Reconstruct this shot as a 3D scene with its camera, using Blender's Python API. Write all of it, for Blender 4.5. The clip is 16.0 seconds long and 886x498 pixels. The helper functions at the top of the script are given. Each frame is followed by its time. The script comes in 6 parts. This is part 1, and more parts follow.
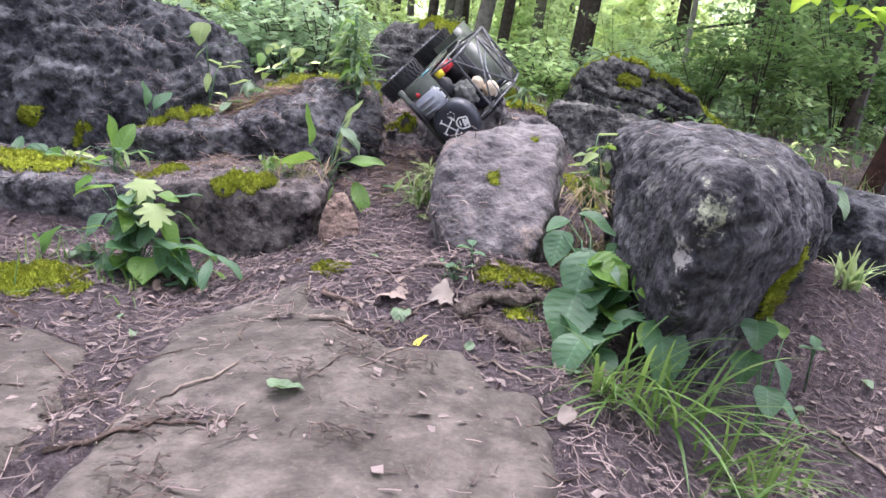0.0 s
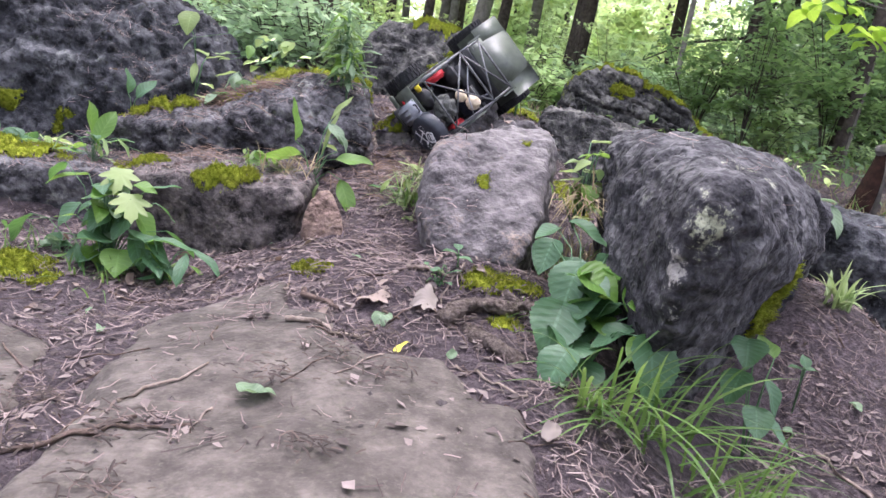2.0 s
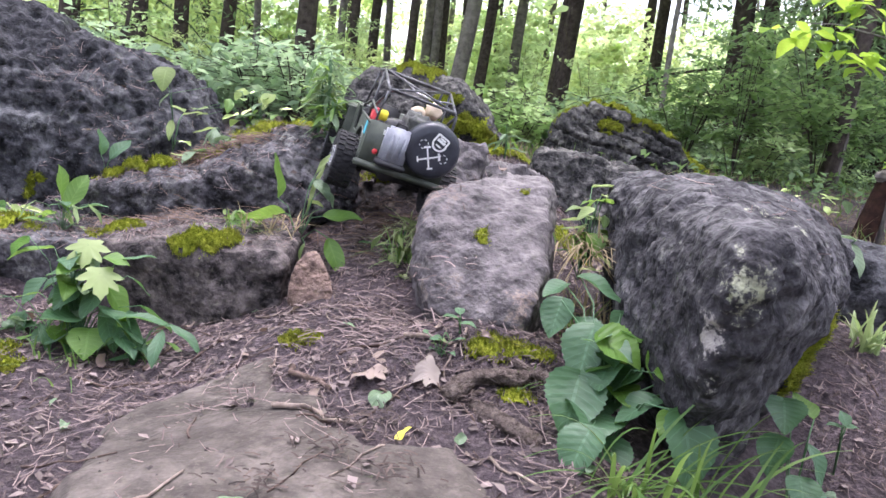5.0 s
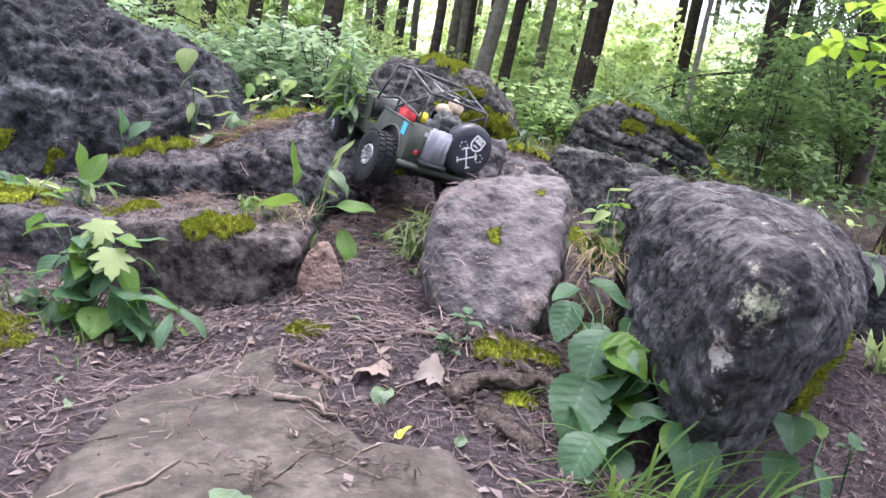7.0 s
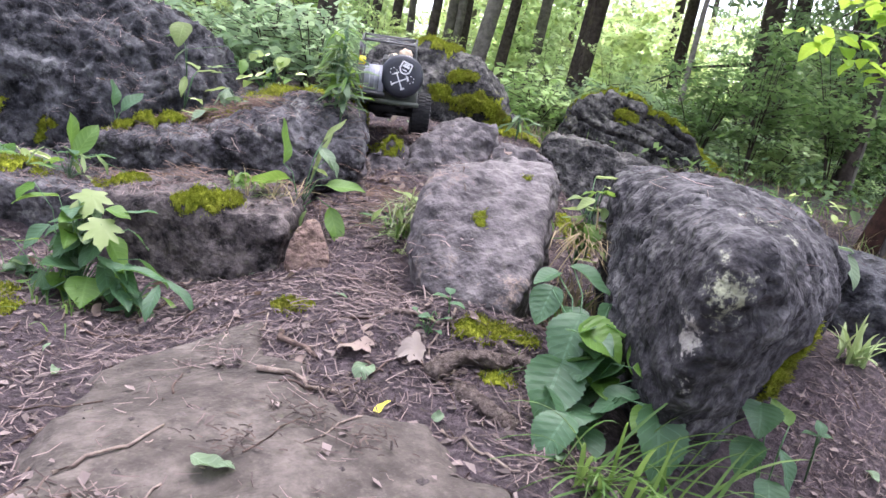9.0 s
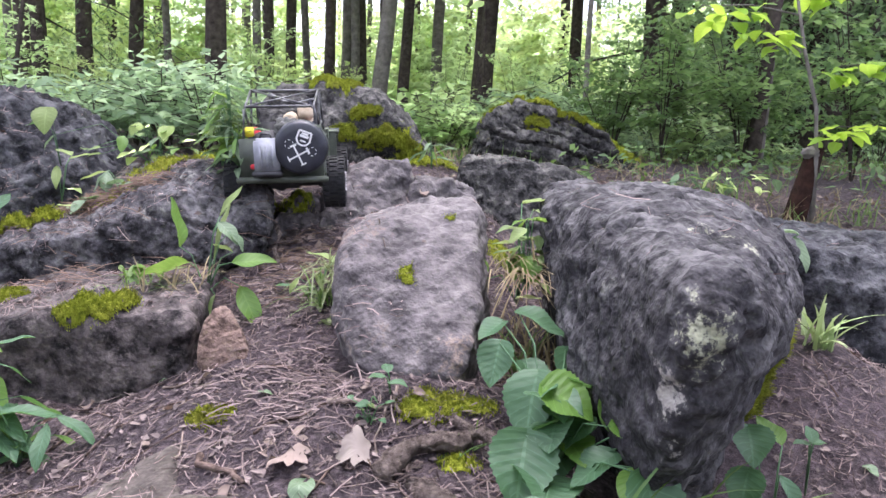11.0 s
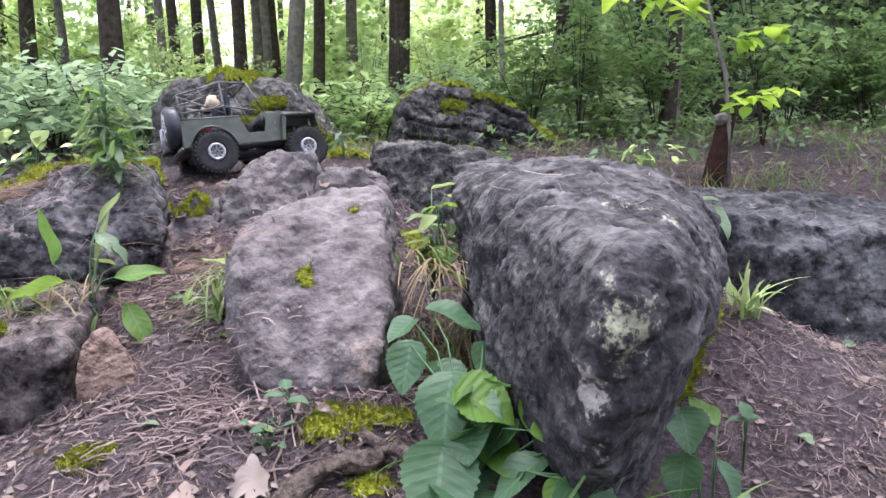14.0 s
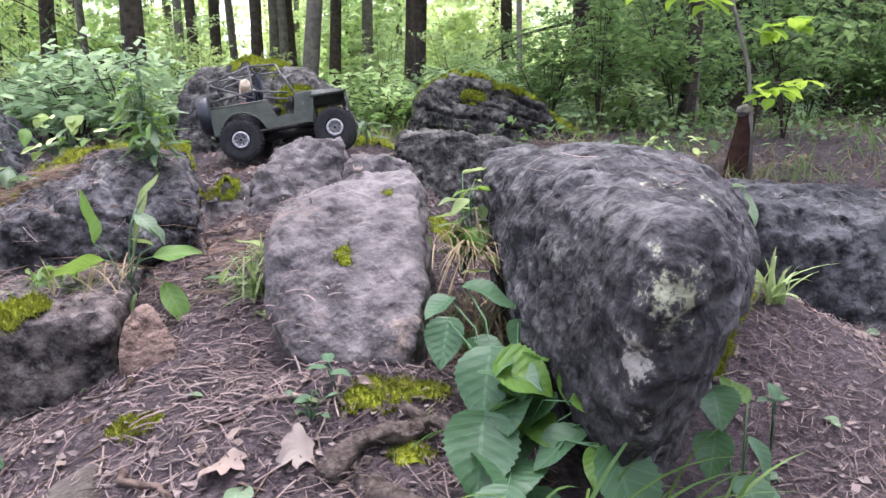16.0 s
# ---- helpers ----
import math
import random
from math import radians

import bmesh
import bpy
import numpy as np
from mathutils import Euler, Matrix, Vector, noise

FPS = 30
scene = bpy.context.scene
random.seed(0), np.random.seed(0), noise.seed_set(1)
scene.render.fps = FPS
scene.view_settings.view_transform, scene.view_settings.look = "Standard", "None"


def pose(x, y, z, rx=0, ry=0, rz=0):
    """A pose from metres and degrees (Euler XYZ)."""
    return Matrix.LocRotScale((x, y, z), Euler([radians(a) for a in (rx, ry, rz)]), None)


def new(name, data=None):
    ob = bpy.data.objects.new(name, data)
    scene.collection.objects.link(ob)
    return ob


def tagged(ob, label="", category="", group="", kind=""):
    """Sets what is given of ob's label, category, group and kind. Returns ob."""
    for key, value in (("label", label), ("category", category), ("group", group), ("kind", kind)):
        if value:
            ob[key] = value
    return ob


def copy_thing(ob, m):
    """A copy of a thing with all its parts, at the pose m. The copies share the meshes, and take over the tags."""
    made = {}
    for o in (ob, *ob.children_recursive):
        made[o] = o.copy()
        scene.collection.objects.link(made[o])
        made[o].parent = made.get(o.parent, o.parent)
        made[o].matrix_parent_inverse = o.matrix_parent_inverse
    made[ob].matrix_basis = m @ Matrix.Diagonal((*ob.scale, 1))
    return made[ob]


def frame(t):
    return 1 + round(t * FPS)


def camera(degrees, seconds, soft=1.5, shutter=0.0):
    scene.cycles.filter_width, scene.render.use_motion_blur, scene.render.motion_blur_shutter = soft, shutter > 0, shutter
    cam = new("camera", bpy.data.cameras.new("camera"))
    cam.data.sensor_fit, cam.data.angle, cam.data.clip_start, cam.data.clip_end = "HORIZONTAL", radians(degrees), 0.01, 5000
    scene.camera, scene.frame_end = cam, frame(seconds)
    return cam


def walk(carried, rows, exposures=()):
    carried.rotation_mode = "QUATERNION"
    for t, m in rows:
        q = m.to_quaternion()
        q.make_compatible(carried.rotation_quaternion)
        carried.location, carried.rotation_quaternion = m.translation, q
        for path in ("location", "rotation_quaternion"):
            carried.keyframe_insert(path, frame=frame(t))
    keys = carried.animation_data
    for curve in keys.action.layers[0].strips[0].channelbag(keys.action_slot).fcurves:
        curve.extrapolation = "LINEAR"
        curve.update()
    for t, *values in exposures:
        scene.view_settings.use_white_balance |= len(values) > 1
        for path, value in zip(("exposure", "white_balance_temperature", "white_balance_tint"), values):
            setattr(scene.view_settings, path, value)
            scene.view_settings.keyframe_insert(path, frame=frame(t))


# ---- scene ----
# camera and its way: t, place, yaw, pitch, roll
cam = camera(64.9, 16.0, soft=1.55)
PATH = [
    (0.0, 0.0011, 0.0002, 0.2910, -0.00, -11.93, 7.00),
    (0.5, 0.0009, -0.0011, 0.2858, -0.07, -12.07, 8.73),
    (1.0, -0.0005, 0.0035, 0.2830, 0.10, -12.00, 9.49),
    (1.5, -0.0059, 0.0283, 0.2862, -0.70, -11.52, 6.85),
    (2.0, 0.0024, 0.0313, 0.2845, -1.09, -11.46, 9.39),
    (2.5, 0.0051, 0.0308, 0.2815, -1.06, -11.95, 10.21),
    (3.0, 0.0064, 0.0260, 0.2801, -1.17, -12.22, 11.08),
    (3.5, -0.0029, 0.0317, 0.2796, -0.20, -12.00, 10.15),
    (4.0, -0.0114, 0.0772, 0.2954, -1.10, -9.34, 5.68),
    (4.2, -0.0122, 0.0883, 0.2980, -1.58, -8.26, 5.80),
    (6.3, -0.0073, 0.1299, 0.3085, 0.28, -8.89, 9.49),
    (6.5, -0.0066, 0.1254, 0.3110, 0.02, -9.48, 10.22),
    (7.0, -0.0050, 0.1236, 0.3092, -0.21, -9.22, 9.42),
    (7.5, -0.0054, 0.1138, 0.3074, -0.74, -9.89, 9.75),
    (8.0, 0.0026, 0.1046, 0.3027, -1.60, -11.00, 11.96),
    (8.2, 0.0059, 0.1047, 0.3039, -1.63, -11.14, 12.18),
    (10.3, -0.0012, 0.1508, 0.3141, -2.72, -8.68, 7.20),
    (10.5, 0.0025, 0.1672, 0.3159, -3.75, -8.80, 6.13),
    (11.0, 0.0172, 0.2176, 0.3411, -6.21, -8.04, 1.66),
    (11.5, 0.0139, 0.2031, 0.3379, -7.72, -8.91, -0.16),
    (12.0, 0.0077, 0.2049, 0.3381, -7.92, -9.59, -1.59),
    (12.5, 0.0123, 0.2123, 0.3378, -8.09, -9.51, -2.09),
    (13.0, 0.0338, 0.2456, 0.3379, -9.40, -8.99, -2.58),
    (13.5, 0.0681, 0.2873, 0.3344, -12.24, -9.08, -2.86),
    (14.0, 0.0624, 0.2897, 0.3332, -11.72, -8.93, -1.94),
    (14.5, 0.0464, 0.2782, 0.3310, -11.25, -8.70, -0.91),
    (15.0, 0.0350, 0.2686, 0.3281, -11.42, -8.92, -0.59),
    (15.5, 0.0290, 0.2663, 0.3250, -11.14, -9.02, -0.65),
    (16.0, 0.0313, 0.2750, 0.3217, -10.74, -9.39, -1.51),
]
walk(cam, [(t, pose(x, y, z, 90 + pitch, 0, yaw) @ pose(0, 0, 0, 0, 0, roll)) for t, x, y, z, yaw, pitch, roll in PATH],
     exposures=[(0.0, 0.76, 5950, 25), (16.0, 0.76, 5950, 25)])

# ---- light: bright overcast sky above a wood ----
world = bpy.data.worlds.new("sky")
scene.world = world
world.use_nodes = True
wn, wl = world.node_tree.nodes, world.node_tree.links
sky = wn.new("ShaderNodeTexSky")
sky.sky_type, sky.sun_disc = "NISHITA", False
sky.sun_elevation, sky.sun_rotation = radians(74), radians(12)
sky.air_density, sky.dust_density, sky.ozone_density = 1.0, 6.0, 1.0
grey = wn.new("ShaderNodeHueSaturation")  # an overcast sky is nearly white
grey.inputs["Saturation"].default_value = 0.4
wl.new(sky.outputs[0], grey.inputs["Color"])
wl.new(grey.outputs[0], wn["Background"].inputs[0])
wn["Background"].inputs[1].default_value = 0.50
sun_data = bpy.data.lights.new("sun", "SUN")
sun_data.energy, sun_data.angle, sun_data.color = 0.8, radians(60), (1.0, 0.97, 0.92)
sun = new("sun", sun_data)
sun.rotation_euler = (radians(-16), 0, radians(-12))


# ---- materials ----
def ramp(nt, src, stops):
    r = nt.nodes.new("ShaderNodeValToRGB")
    el = r.color_ramp.elements
    while len(el) < len(stops):
        el.new(0.5)
    for e, (p, c) in zip(el, stops):
        e.position, e.color = p, (*c, 1)
    nt.links.new(src, r.inputs[0])
    return r.outputs[0]


def noise_tex(nt, co, scale, detail=6, rough=0.6, distortion=0.0):
    n = nt.nodes.new("ShaderNodeTexNoise")
    n.inputs["Scale"].default_value, n.inputs["Detail"].default_value = scale, detail
    n.inputs["Roughness"].default_value, n.inputs["Distortion"].default_value = rough, distortion
    nt.links.new(co, n.inputs["Vector"])
    return n.outputs["Fac"]


def mixc(nt, fac, a, b, how="MIX"):
    m = nt.nodes.new("ShaderNodeMix")
    m.data_type, m.blend_type = "RGBA", how
    for sock, v in ((m.inputs[0], fac), (m.inputs[6], a), (m.inputs[7], b)):
        if hasattr(v, "is_linked"):
            nt.links.new(v, sock)
        else:
            sock.default_value = v if isinstance(v, float) else (*v, 1)
    return m.outputs[2]


def mathn(nt, op, a, b=0.5):
    m = nt.nodes.new("ShaderNodeMath")
    m.operation, m.use_clamp = op, False
    for sock, v in zip(m.inputs, (a, b)):
        if hasattr(v, "is_linked"):
            nt.links.new(v, sock)
        else:
            sock.default_value = v
    return m.outputs[0]


def base_mat(name, rough=0.9, metal=0.0, spec=0.3):
    m = bpy.data.materials.new(name)
    m.use_nodes = True
    nt = m.node_tree
    b = nt.nodes["Principled BSDF"]
    b.inputs["Roughness"].default_value, b.inputs["Metallic"].default_value = rough, metal
    b.inputs["Specular IOR Level"].default_value = spec
    co = nt.nodes.new("ShaderNodeTexCoord").outputs["Object"]
    return m, nt, b, co


def bump(nt, b, height, strength, dist):
    n = nt.nodes.new("ShaderNodeBump")
    n.inputs["Strength"].default_value, n.inputs["Distance"].default_value = strength, dist
    nt.links.new(height, n.inputs["Height"])
    nt.links.new(n.outputs[0], b.inputs["Normal"])


def rock_mat(name, dark, mid, light, lichen, lichen_at=0.66, scale=1.0, pits=1.0, spots=(), crust=0.18):
    """Weathered stone: cloudy tone, blackened crust, pale lichen flecks and spots, pits."""
    m, nt, b, _ = base_mat(name, 0.9, 0, 0.25)
    co = nt.nodes.new("ShaderNodeNewGeometry").outputs["Position"]
    big = noise_tex(nt, co, 7 * scale, 9, 0.66)
    fine = noise_tex(nt, co, 36 * scale, 8, 0.66)
    grain = noise_tex(nt, co, 150, 4, 0.7)
    tone = mathn(nt, "ADD", mathn(nt, "MULTIPLY", big, 0.5), mathn(nt, "MULTIPLY", fine, 0.5))
    c = ramp(nt, tone, [(0.39, dark), (0.49, mid), (0.60, light)])
    c = mixc(nt, 1.0, c, ramp(nt, fine, [(0.36, (crust, crust, crust)), (0.46, (0.85, 0.85, 0.85)), (0.62, (1.0, 1.0, 1.0))]), "MULTIPLY")
    c = mixc(nt, ramp(nt, grain, [(0.55, (0, 0, 0)), (0.68, (0.34, 0.34, 0.34))]), c, tuple(v * 1.15 for v in light))
    c = mixc(nt, ramp(nt, grain, [(0.34, (0.6 - 0.6 * crust, 0.6 - 0.6 * crust, 0.6 - 0.6 * crust)), (0.43, (0, 0, 0))]), c, tuple(v * 0.3 for v in dark))
    lic = mathn(nt, "MULTIPLY", noise_tex(nt, co, 11 * scale, 7, 0.72), mathn(nt, "ADD", fine, 0.5))
    c = mixc(nt, ramp(nt, lic, [(lichen_at, (0, 0, 0)), (lichen_at + 0.10, (0.6, 0.6, 0.6))]), c, lichen)
    for x, y, z, r, tone in spots:
        d = nt.nodes.new("ShaderNodeVectorMath")
        d.operation = "DISTANCE"
        d.inputs[1].default_value = (x, y, z)
        nt.links.new(co, d.inputs[0])
        k = mathn(nt, "SUBTRACT", mathn(nt, "MULTIPLY", mathn(nt, "ADD", mathn(nt, "MULTIPLY", fine, 9.0), mathn(nt, "ADD", mathn(nt, "MULTIPLY", grain, 7.0), -6.6)), r), d.outputs["Value"])
        c = mixc(nt, ramp(nt, mathn(nt, "DIVIDE", k, r), [(0.1, (0, 0, 0)), (0.95, (0.6, 0.6, 0.6))]), c, tone)
    nt.links.new(c, b.inputs["Base Color"])
    v = nt.nodes.new("ShaderNodeTexVoronoi")
    v.inputs["Scale"].default_value = 55 * scale
    nt.links.new(co, v.inputs["Vector"])
    pit = ramp(nt, v.outputs["Distance"], [(0.0, (0, 0, 0)), (0.30, (1, 1, 1))])
    h = mathn(nt, "ADD", mathn(nt, "MULTIPLY", noise_tex(nt, co, 48 * scale, 3, 0.55), 1.1), mathn(nt, "MULTIPLY", pit, 0.35 * pits))
    bump(nt, b, h, 1.0, 0.010)
    return m


def simple_mat(name, c1, c2, scale=30.0, rough=0.8, metal=0.0, bumpy=0.0, spec=0.4, per_object=False):
    m, nt, b, co = base_mat(name, rough, metal, spec)
    f = noise_tex(nt, co, scale, 6, 0.65)
    c = ramp(nt, f, [(0.32, c1), (0.68, c2)])
    nt.links.new(c, b.inputs["Base Color"])
    if bumpy:
        bump(nt, b, noise_tex(nt, co, scale * 2.5, 6, 0.7), bumpy, 0.01)
    return m


def leaf_mat(name, c1, c2, trans, glow=0.35, rough=0.45, veins=False):
    """Leaf tissue: each leaf its own tint, part of the light shines through."""
    m, nt, b, co = base_mat(name, rough, 0.0, 0.35)
    g = nt.nodes.new("ShaderNodeNewGeometry")
    c = ramp(nt, g.outputs["Random Per Island"], [(0.0, c1), (1.0, c2)])
    c = mixc(nt, ramp(nt, noise_tex(nt, co, 35, 4), [(0.35, (0, 0, 0)), (0.75, (0.45, 0.45, 0.45))]), c, tuple(v * 0.6 for v in c1))
    if veins:  # a midrib and slanting side veins, from the leaf's own length and width
        uv = nt.nodes.new("ShaderNodeSeparateXYZ")
        nt.links.new(nt.nodes.new("ShaderNodeTexCoord").outputs["UV"], uv.inputs[0])
        side = mathn(nt, "ABSOLUTE", uv.outputs[1])
        rib = mathn(nt, "LESS_THAN", side, 0.06)
        slant = mathn(nt, "FRACT", mathn(nt, "SUBTRACT", mathn(nt, "MULTIPLY", uv.outputs[0], 7.0), mathn(nt, "MULTIPLY", side, 1.6)))
        lat = mathn(nt, "LESS_THAN", slant, 0.13)
        c = mixc(nt, mathn(nt, "MULTIPLY", mathn(nt, "MAXIMUM", rib, lat), 0.22), c, tuple(min(1.0, 2.2 * v + 0.03) for v in c2))
        bump(nt, b, mathn(nt, "MULTIPLY", mathn(nt, "ABSOLUTE", mathn(nt, "SUBTRACT", slant, 0.5)), -1.0), 0.3, 0.003)
    nt.links.new(c, b.inputs["Base Color"])
    t = nt.nodes.new("ShaderNodeBsdfTranslucent")
    t.inputs[0].default_value = (*trans, 1)
    mx = nt.nodes.new("ShaderNodeMixShader")
    mx.inputs[0].default_value = glow
    nt.links.new(b.outputs[0], mx.inputs[1])
    nt.links.new(t.outputs[0], mx.inputs[2])
    nt.links.new(mx.outputs[0], nt.nodes["Material Output"].inputs[0])
    return m


M = {}
LICHEN = (0.34, 0.35, 0.24)
M["rock_dark"] = rock_mat("rock_dark", (0.014, 0.013, 0.015), (0.048, 0.045, 0.049), (0.15, 0.143, 0.145), (0.26, 0.26, 0.23), 0.62)
M["rock_big"] = rock_mat("rock_big", (0.014, 0.013, 0.015), (0.038, 0.036, 0.039), (0.112, 0.108, 0.109), (0.24, 0.24, 0.21), 0.66, 1.0, 1.0,
                         [(0.248, 0.66, 0.228, 0.015, LICHEN), (0.258, 0.67, 0.205, 0.012, LICHEN), (0.232, 0.695, 0.164, 0.011, (0.40, 0.37, 0.33)), (0.36, 0.85, 0.28, 0.016, LICHEN), (0.252, 0.69, 0.115, 0.008, (0.33, 0.31, 0.27))], 0.5)
M["rock_grey"] = rock_mat("rock_grey", (0.060, 0.053, 0.055), (0.105, 0.094, 0.095), (0.165, 0.148, 0.145), (0.22, 0.20, 0.185), 0.72, 1.0, 0.6, [(0.12, 0.97, 0.115, 0.022, (0.20, 0.15, 0.12)), (0.0, 1.2, 0.2, 0.030, (0.15, 0.105, 0.085)), (0.02, 1.05, 0.10, 0.018, (0.15, 0.115, 0.095))], 0.62)
M["rock_left"] = rock_mat("rock_left", (0.010, 0.010, 0.012), (0.028, 0.028, 0.032), (0.100, 0.100, 0.104), (0.22, 0.22, 0.215), 0.63, 0.8)
M["rock_far"] = rock_mat("rock_far", (0.014, 0.014, 0.014), (0.050, 0.048, 0.046), (0.17, 0.160, 0.145), (0.30, 0.30, 0.25), 0.64)
M["rock_brown"] = rock_mat("rock_brown", (0.028, 0.023, 0.023), (0.068, 0.057, 0.055), (0.15, 0.127, 0.118), (0.32, 0.29, 0.25), 0.72, 1.2, 0.3)
M["rock_red"] = rock_mat("rock_red", (0.105, 0.070, 0.056), (0.165, 0.113, 0.092), (0.225, 0.162, 0.132), (0.26, 0.21, 0.17), 0.80, 2.0, 0.2, (), 0.6)
M["bark"] = simple_mat("bark", (0.026, 0.021, 0.018), (0.10, 0.082, 0.070), 22, 0.95, bumpy=0.8, spec=0.1)
M["bark_grey"] = simple_mat("bark_grey", (0.10, 0.09, 0.08), (0.24, 0.22, 0.20), 16, 0.95, bumpy=0.6, spec=0.1)
M["root"] = simple_mat("root", (0.050, 0.038, 0.034), (0.22, 0.178, 0.155), 120, 0.95, bumpy=1.0, spec=0.1)
# leaves of the wood: bright backlight and haze are put into these pale colours
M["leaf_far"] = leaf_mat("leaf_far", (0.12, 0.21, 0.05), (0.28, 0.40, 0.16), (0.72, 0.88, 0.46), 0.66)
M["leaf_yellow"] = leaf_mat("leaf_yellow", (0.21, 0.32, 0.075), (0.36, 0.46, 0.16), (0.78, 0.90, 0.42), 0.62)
M["leaf_dark"] = leaf_mat("leaf_dark", (0.018, 0.05, 0.018), (0.05, 0.11, 0.035), (0.12, 0.22, 0.06), 0.3)
M["leaf_plant"] = leaf_mat("leaf_plant", (0.026, 0.072, 0.034), (0.070, 0.145, 0.070), (0.16, 0.32, 0.07), 0.28, 0.5, True)
M["leaf_pale"] = leaf_mat("leaf_pale", (0.14, 0.20, 0.06), (0.25, 0.32, 0.12), (0.36, 0.46, 0.16), 0.35, 0.5, True)
M["grass"] = leaf_mat("grass", (0.03, 0.08, 0.015), (0.12, 0.20, 0.05), (0.22, 0.34, 0.08), 0.3)
M["straw"] = leaf_mat("straw", (0.17, 0.13, 0.07), (0.34, 0.28, 0.16), (0.4, 0.35, 0.2), 0.2, 0.8)
M["leaf_dead"] = leaf_mat("leaf_dead", (0.10, 0.072, 0.060), (0.25, 0.195, 0.165), (0.3, 0.2, 0.13), 0.12, 0.85)
M["needle"] = leaf_mat("needle", (0.035, 0.024, 0.023), (0.32, 0.245, 0.225), (0.2, 0.1, 0.06), 0.05, 0.85)


def soil_mat():
    m, nt, b, co = base_mat("soil", 0.95, 0, 0.15)
    big, fine = noise_tex(nt, co, 4, 5, 0.6), noise_tex(nt, co, 70, 8, 0.75)
    c = ramp(nt, fine, [(0.30, (0.020, 0.016, 0.018)), (0.50, (0.080, 0.062, 0.067)), (0.70, (0.22, 0.178, 0.182))])
    c = mixc(nt, ramp(nt, big, [(0.4, (0, 0, 0)), (0.7, (0.5, 0.5, 0.5))]), c, (0.13, 0.103, 0.115))
    nt.links.new(c, b.inputs["Base Color"])
    bump(nt, b, mathn(nt, "ADD", fine, noise_tex(nt, co, 220, 4)), 1.0, 0.018)
    return m


M["soil"] = soil_mat()


# ---- helpers for meshes ----
def link_mesh(name, verts, faces, mat, parent=None, label="", smooth=True):
    me = bpy.data.meshes.new(name)
    me.from_pydata([tuple(v) for v in verts], [], [tuple(f) for f in faces])
    me.update()
    if smooth:
        me.polygons.foreach_set("use_smooth", [True] * len(me.polygons))
    me.materials.append(mat)
    ob = new(name, me)
    if parent:
        ob.parent = parent
    if label:
        tagged(ob, label)
    return ob


def part(name, bm, mat, parent=None, label="", smooth=True):
    me = bpy.data.meshes.new(name)
    bm.normal_update()
    bm.to_mesh(me)
    bm.free()
    if smooth:
        me.polygons.foreach_set("use_smooth", [True] * len(me.polygons))
    me.materials.append(mat)
    ob = new(name, me)
    if parent:
        ob.parent = parent
    if label:
        tagged(ob, label)
    return ob


def empty(name, m=None):
    e = new(name)
    e.empty_display_size = 0.05
    if m is not None:
        e.matrix_basis = m
    return e


def fbm(p, scale, octaves=5, h=0.8):
    return noise.fractal(Vector(p) * scale, h, 2.0, octaves)


def sstep(a, b, v):
    k = np.clip((v - a) / (b - a), 0, 1)
    return k * k * (3 - 2 * k)


def prism(outline, y0, y1):
    """A plate with that outline in x and z, from y0 to y1."""
    bm = bmesh.new()
    a = [bm.verts.new((x, y0, z)) for x, z in outline]
    b = [bm.verts.new((x, y1, z)) for x, z in outline]
    n = len(outline)
    bm.faces.new(a)
    bm.faces.new(b[::-1])
    for i in range(n):
        bm.faces.new((a[i], b[i], b[(i + 1) % n], a[(i + 1) % n]))
    bmesh.ops.triangulate(bm, faces=[f for f in bm.faces if len(f.verts) > 4])
    bmesh.ops.recalc_face_normals(bm, faces=bm.faces)
    return bm


def block(x0, x1, y0, y1, z0, z1, bev=0.002, taper=None):
    bm = bmesh.new()
    bmesh.ops.create_cube(bm, size=1)
    for v in bm.verts:
        tx = v.co.x
        v.co = Vector((x0 + (v.co.x + 0.5) * (x1 - x0), y0 + (v.co.y + 0.5) * (y1 - y0), z0 + (v.co.z + 0.5) * (z1 - z0)))
        if taper and tx > 0:
            v.co.y *= taper[0]
            if v.co.z > (z0 + z1) / 2:
                v.co.z -= taper[1]
    if bev:
        bmesh.ops.bevel(bm, geom=bm.edges[:], offset=bev, segments=2, affect="EDGES")
    return bm


def tube_into(bm, pts, r, n=7, r_end=None):
    pts = [Vector(p) for p in pts]
    rings = []
    for i, p in enumerate(pts):
        d = (pts[min(i + 1, len(pts) - 1)] - pts[max(i - 1, 0)]).normalized()
        u = d.orthogonal().normalized()
        w = d.cross(u)
        k = r if r_end is None else r + (r_end - r) * i / (len(pts) - 1)
        rings.append([bm.verts.new(p + k * (math.cos(a) * u + math.sin(a) * w)) for a in [2 * math.pi * j / n for j in range(n)]])
    for a, b in zip(rings, rings[1:]):
        best = min(range(n), key=lambda s: (b[s].co - a[0].co).length)
        for j in range(n):
            bm.faces.new((a[j], a[(j + 1) % n], b[(j + 1 + best) % n], b[(j + best) % n]))
    bm.faces.new(rings[0][::-1])
    bm.faces.new(rings[-1])
    return bm


def tube(pts, r, n=7, r_end=None):
    return tube_into(bmesh.new(), pts, r, n, r_end)


def lathe_y(profile, n=36):
    """Profile of (radius, y), turned about the y axis."""
    bm = bmesh.new()
    rings = [[bm.verts.new((r * math.cos(2 * math.pi * j / n), y, r * math.sin(2 * math.pi * j / n))) for j in range(n)] for r, y in profile]
    for a, b in zip(rings, rings[1:]):
        for j in range(n):
            bm.faces.new((a[j], a[(j + 1) % n], b[(j + 1) % n], b[j]))
    return bm


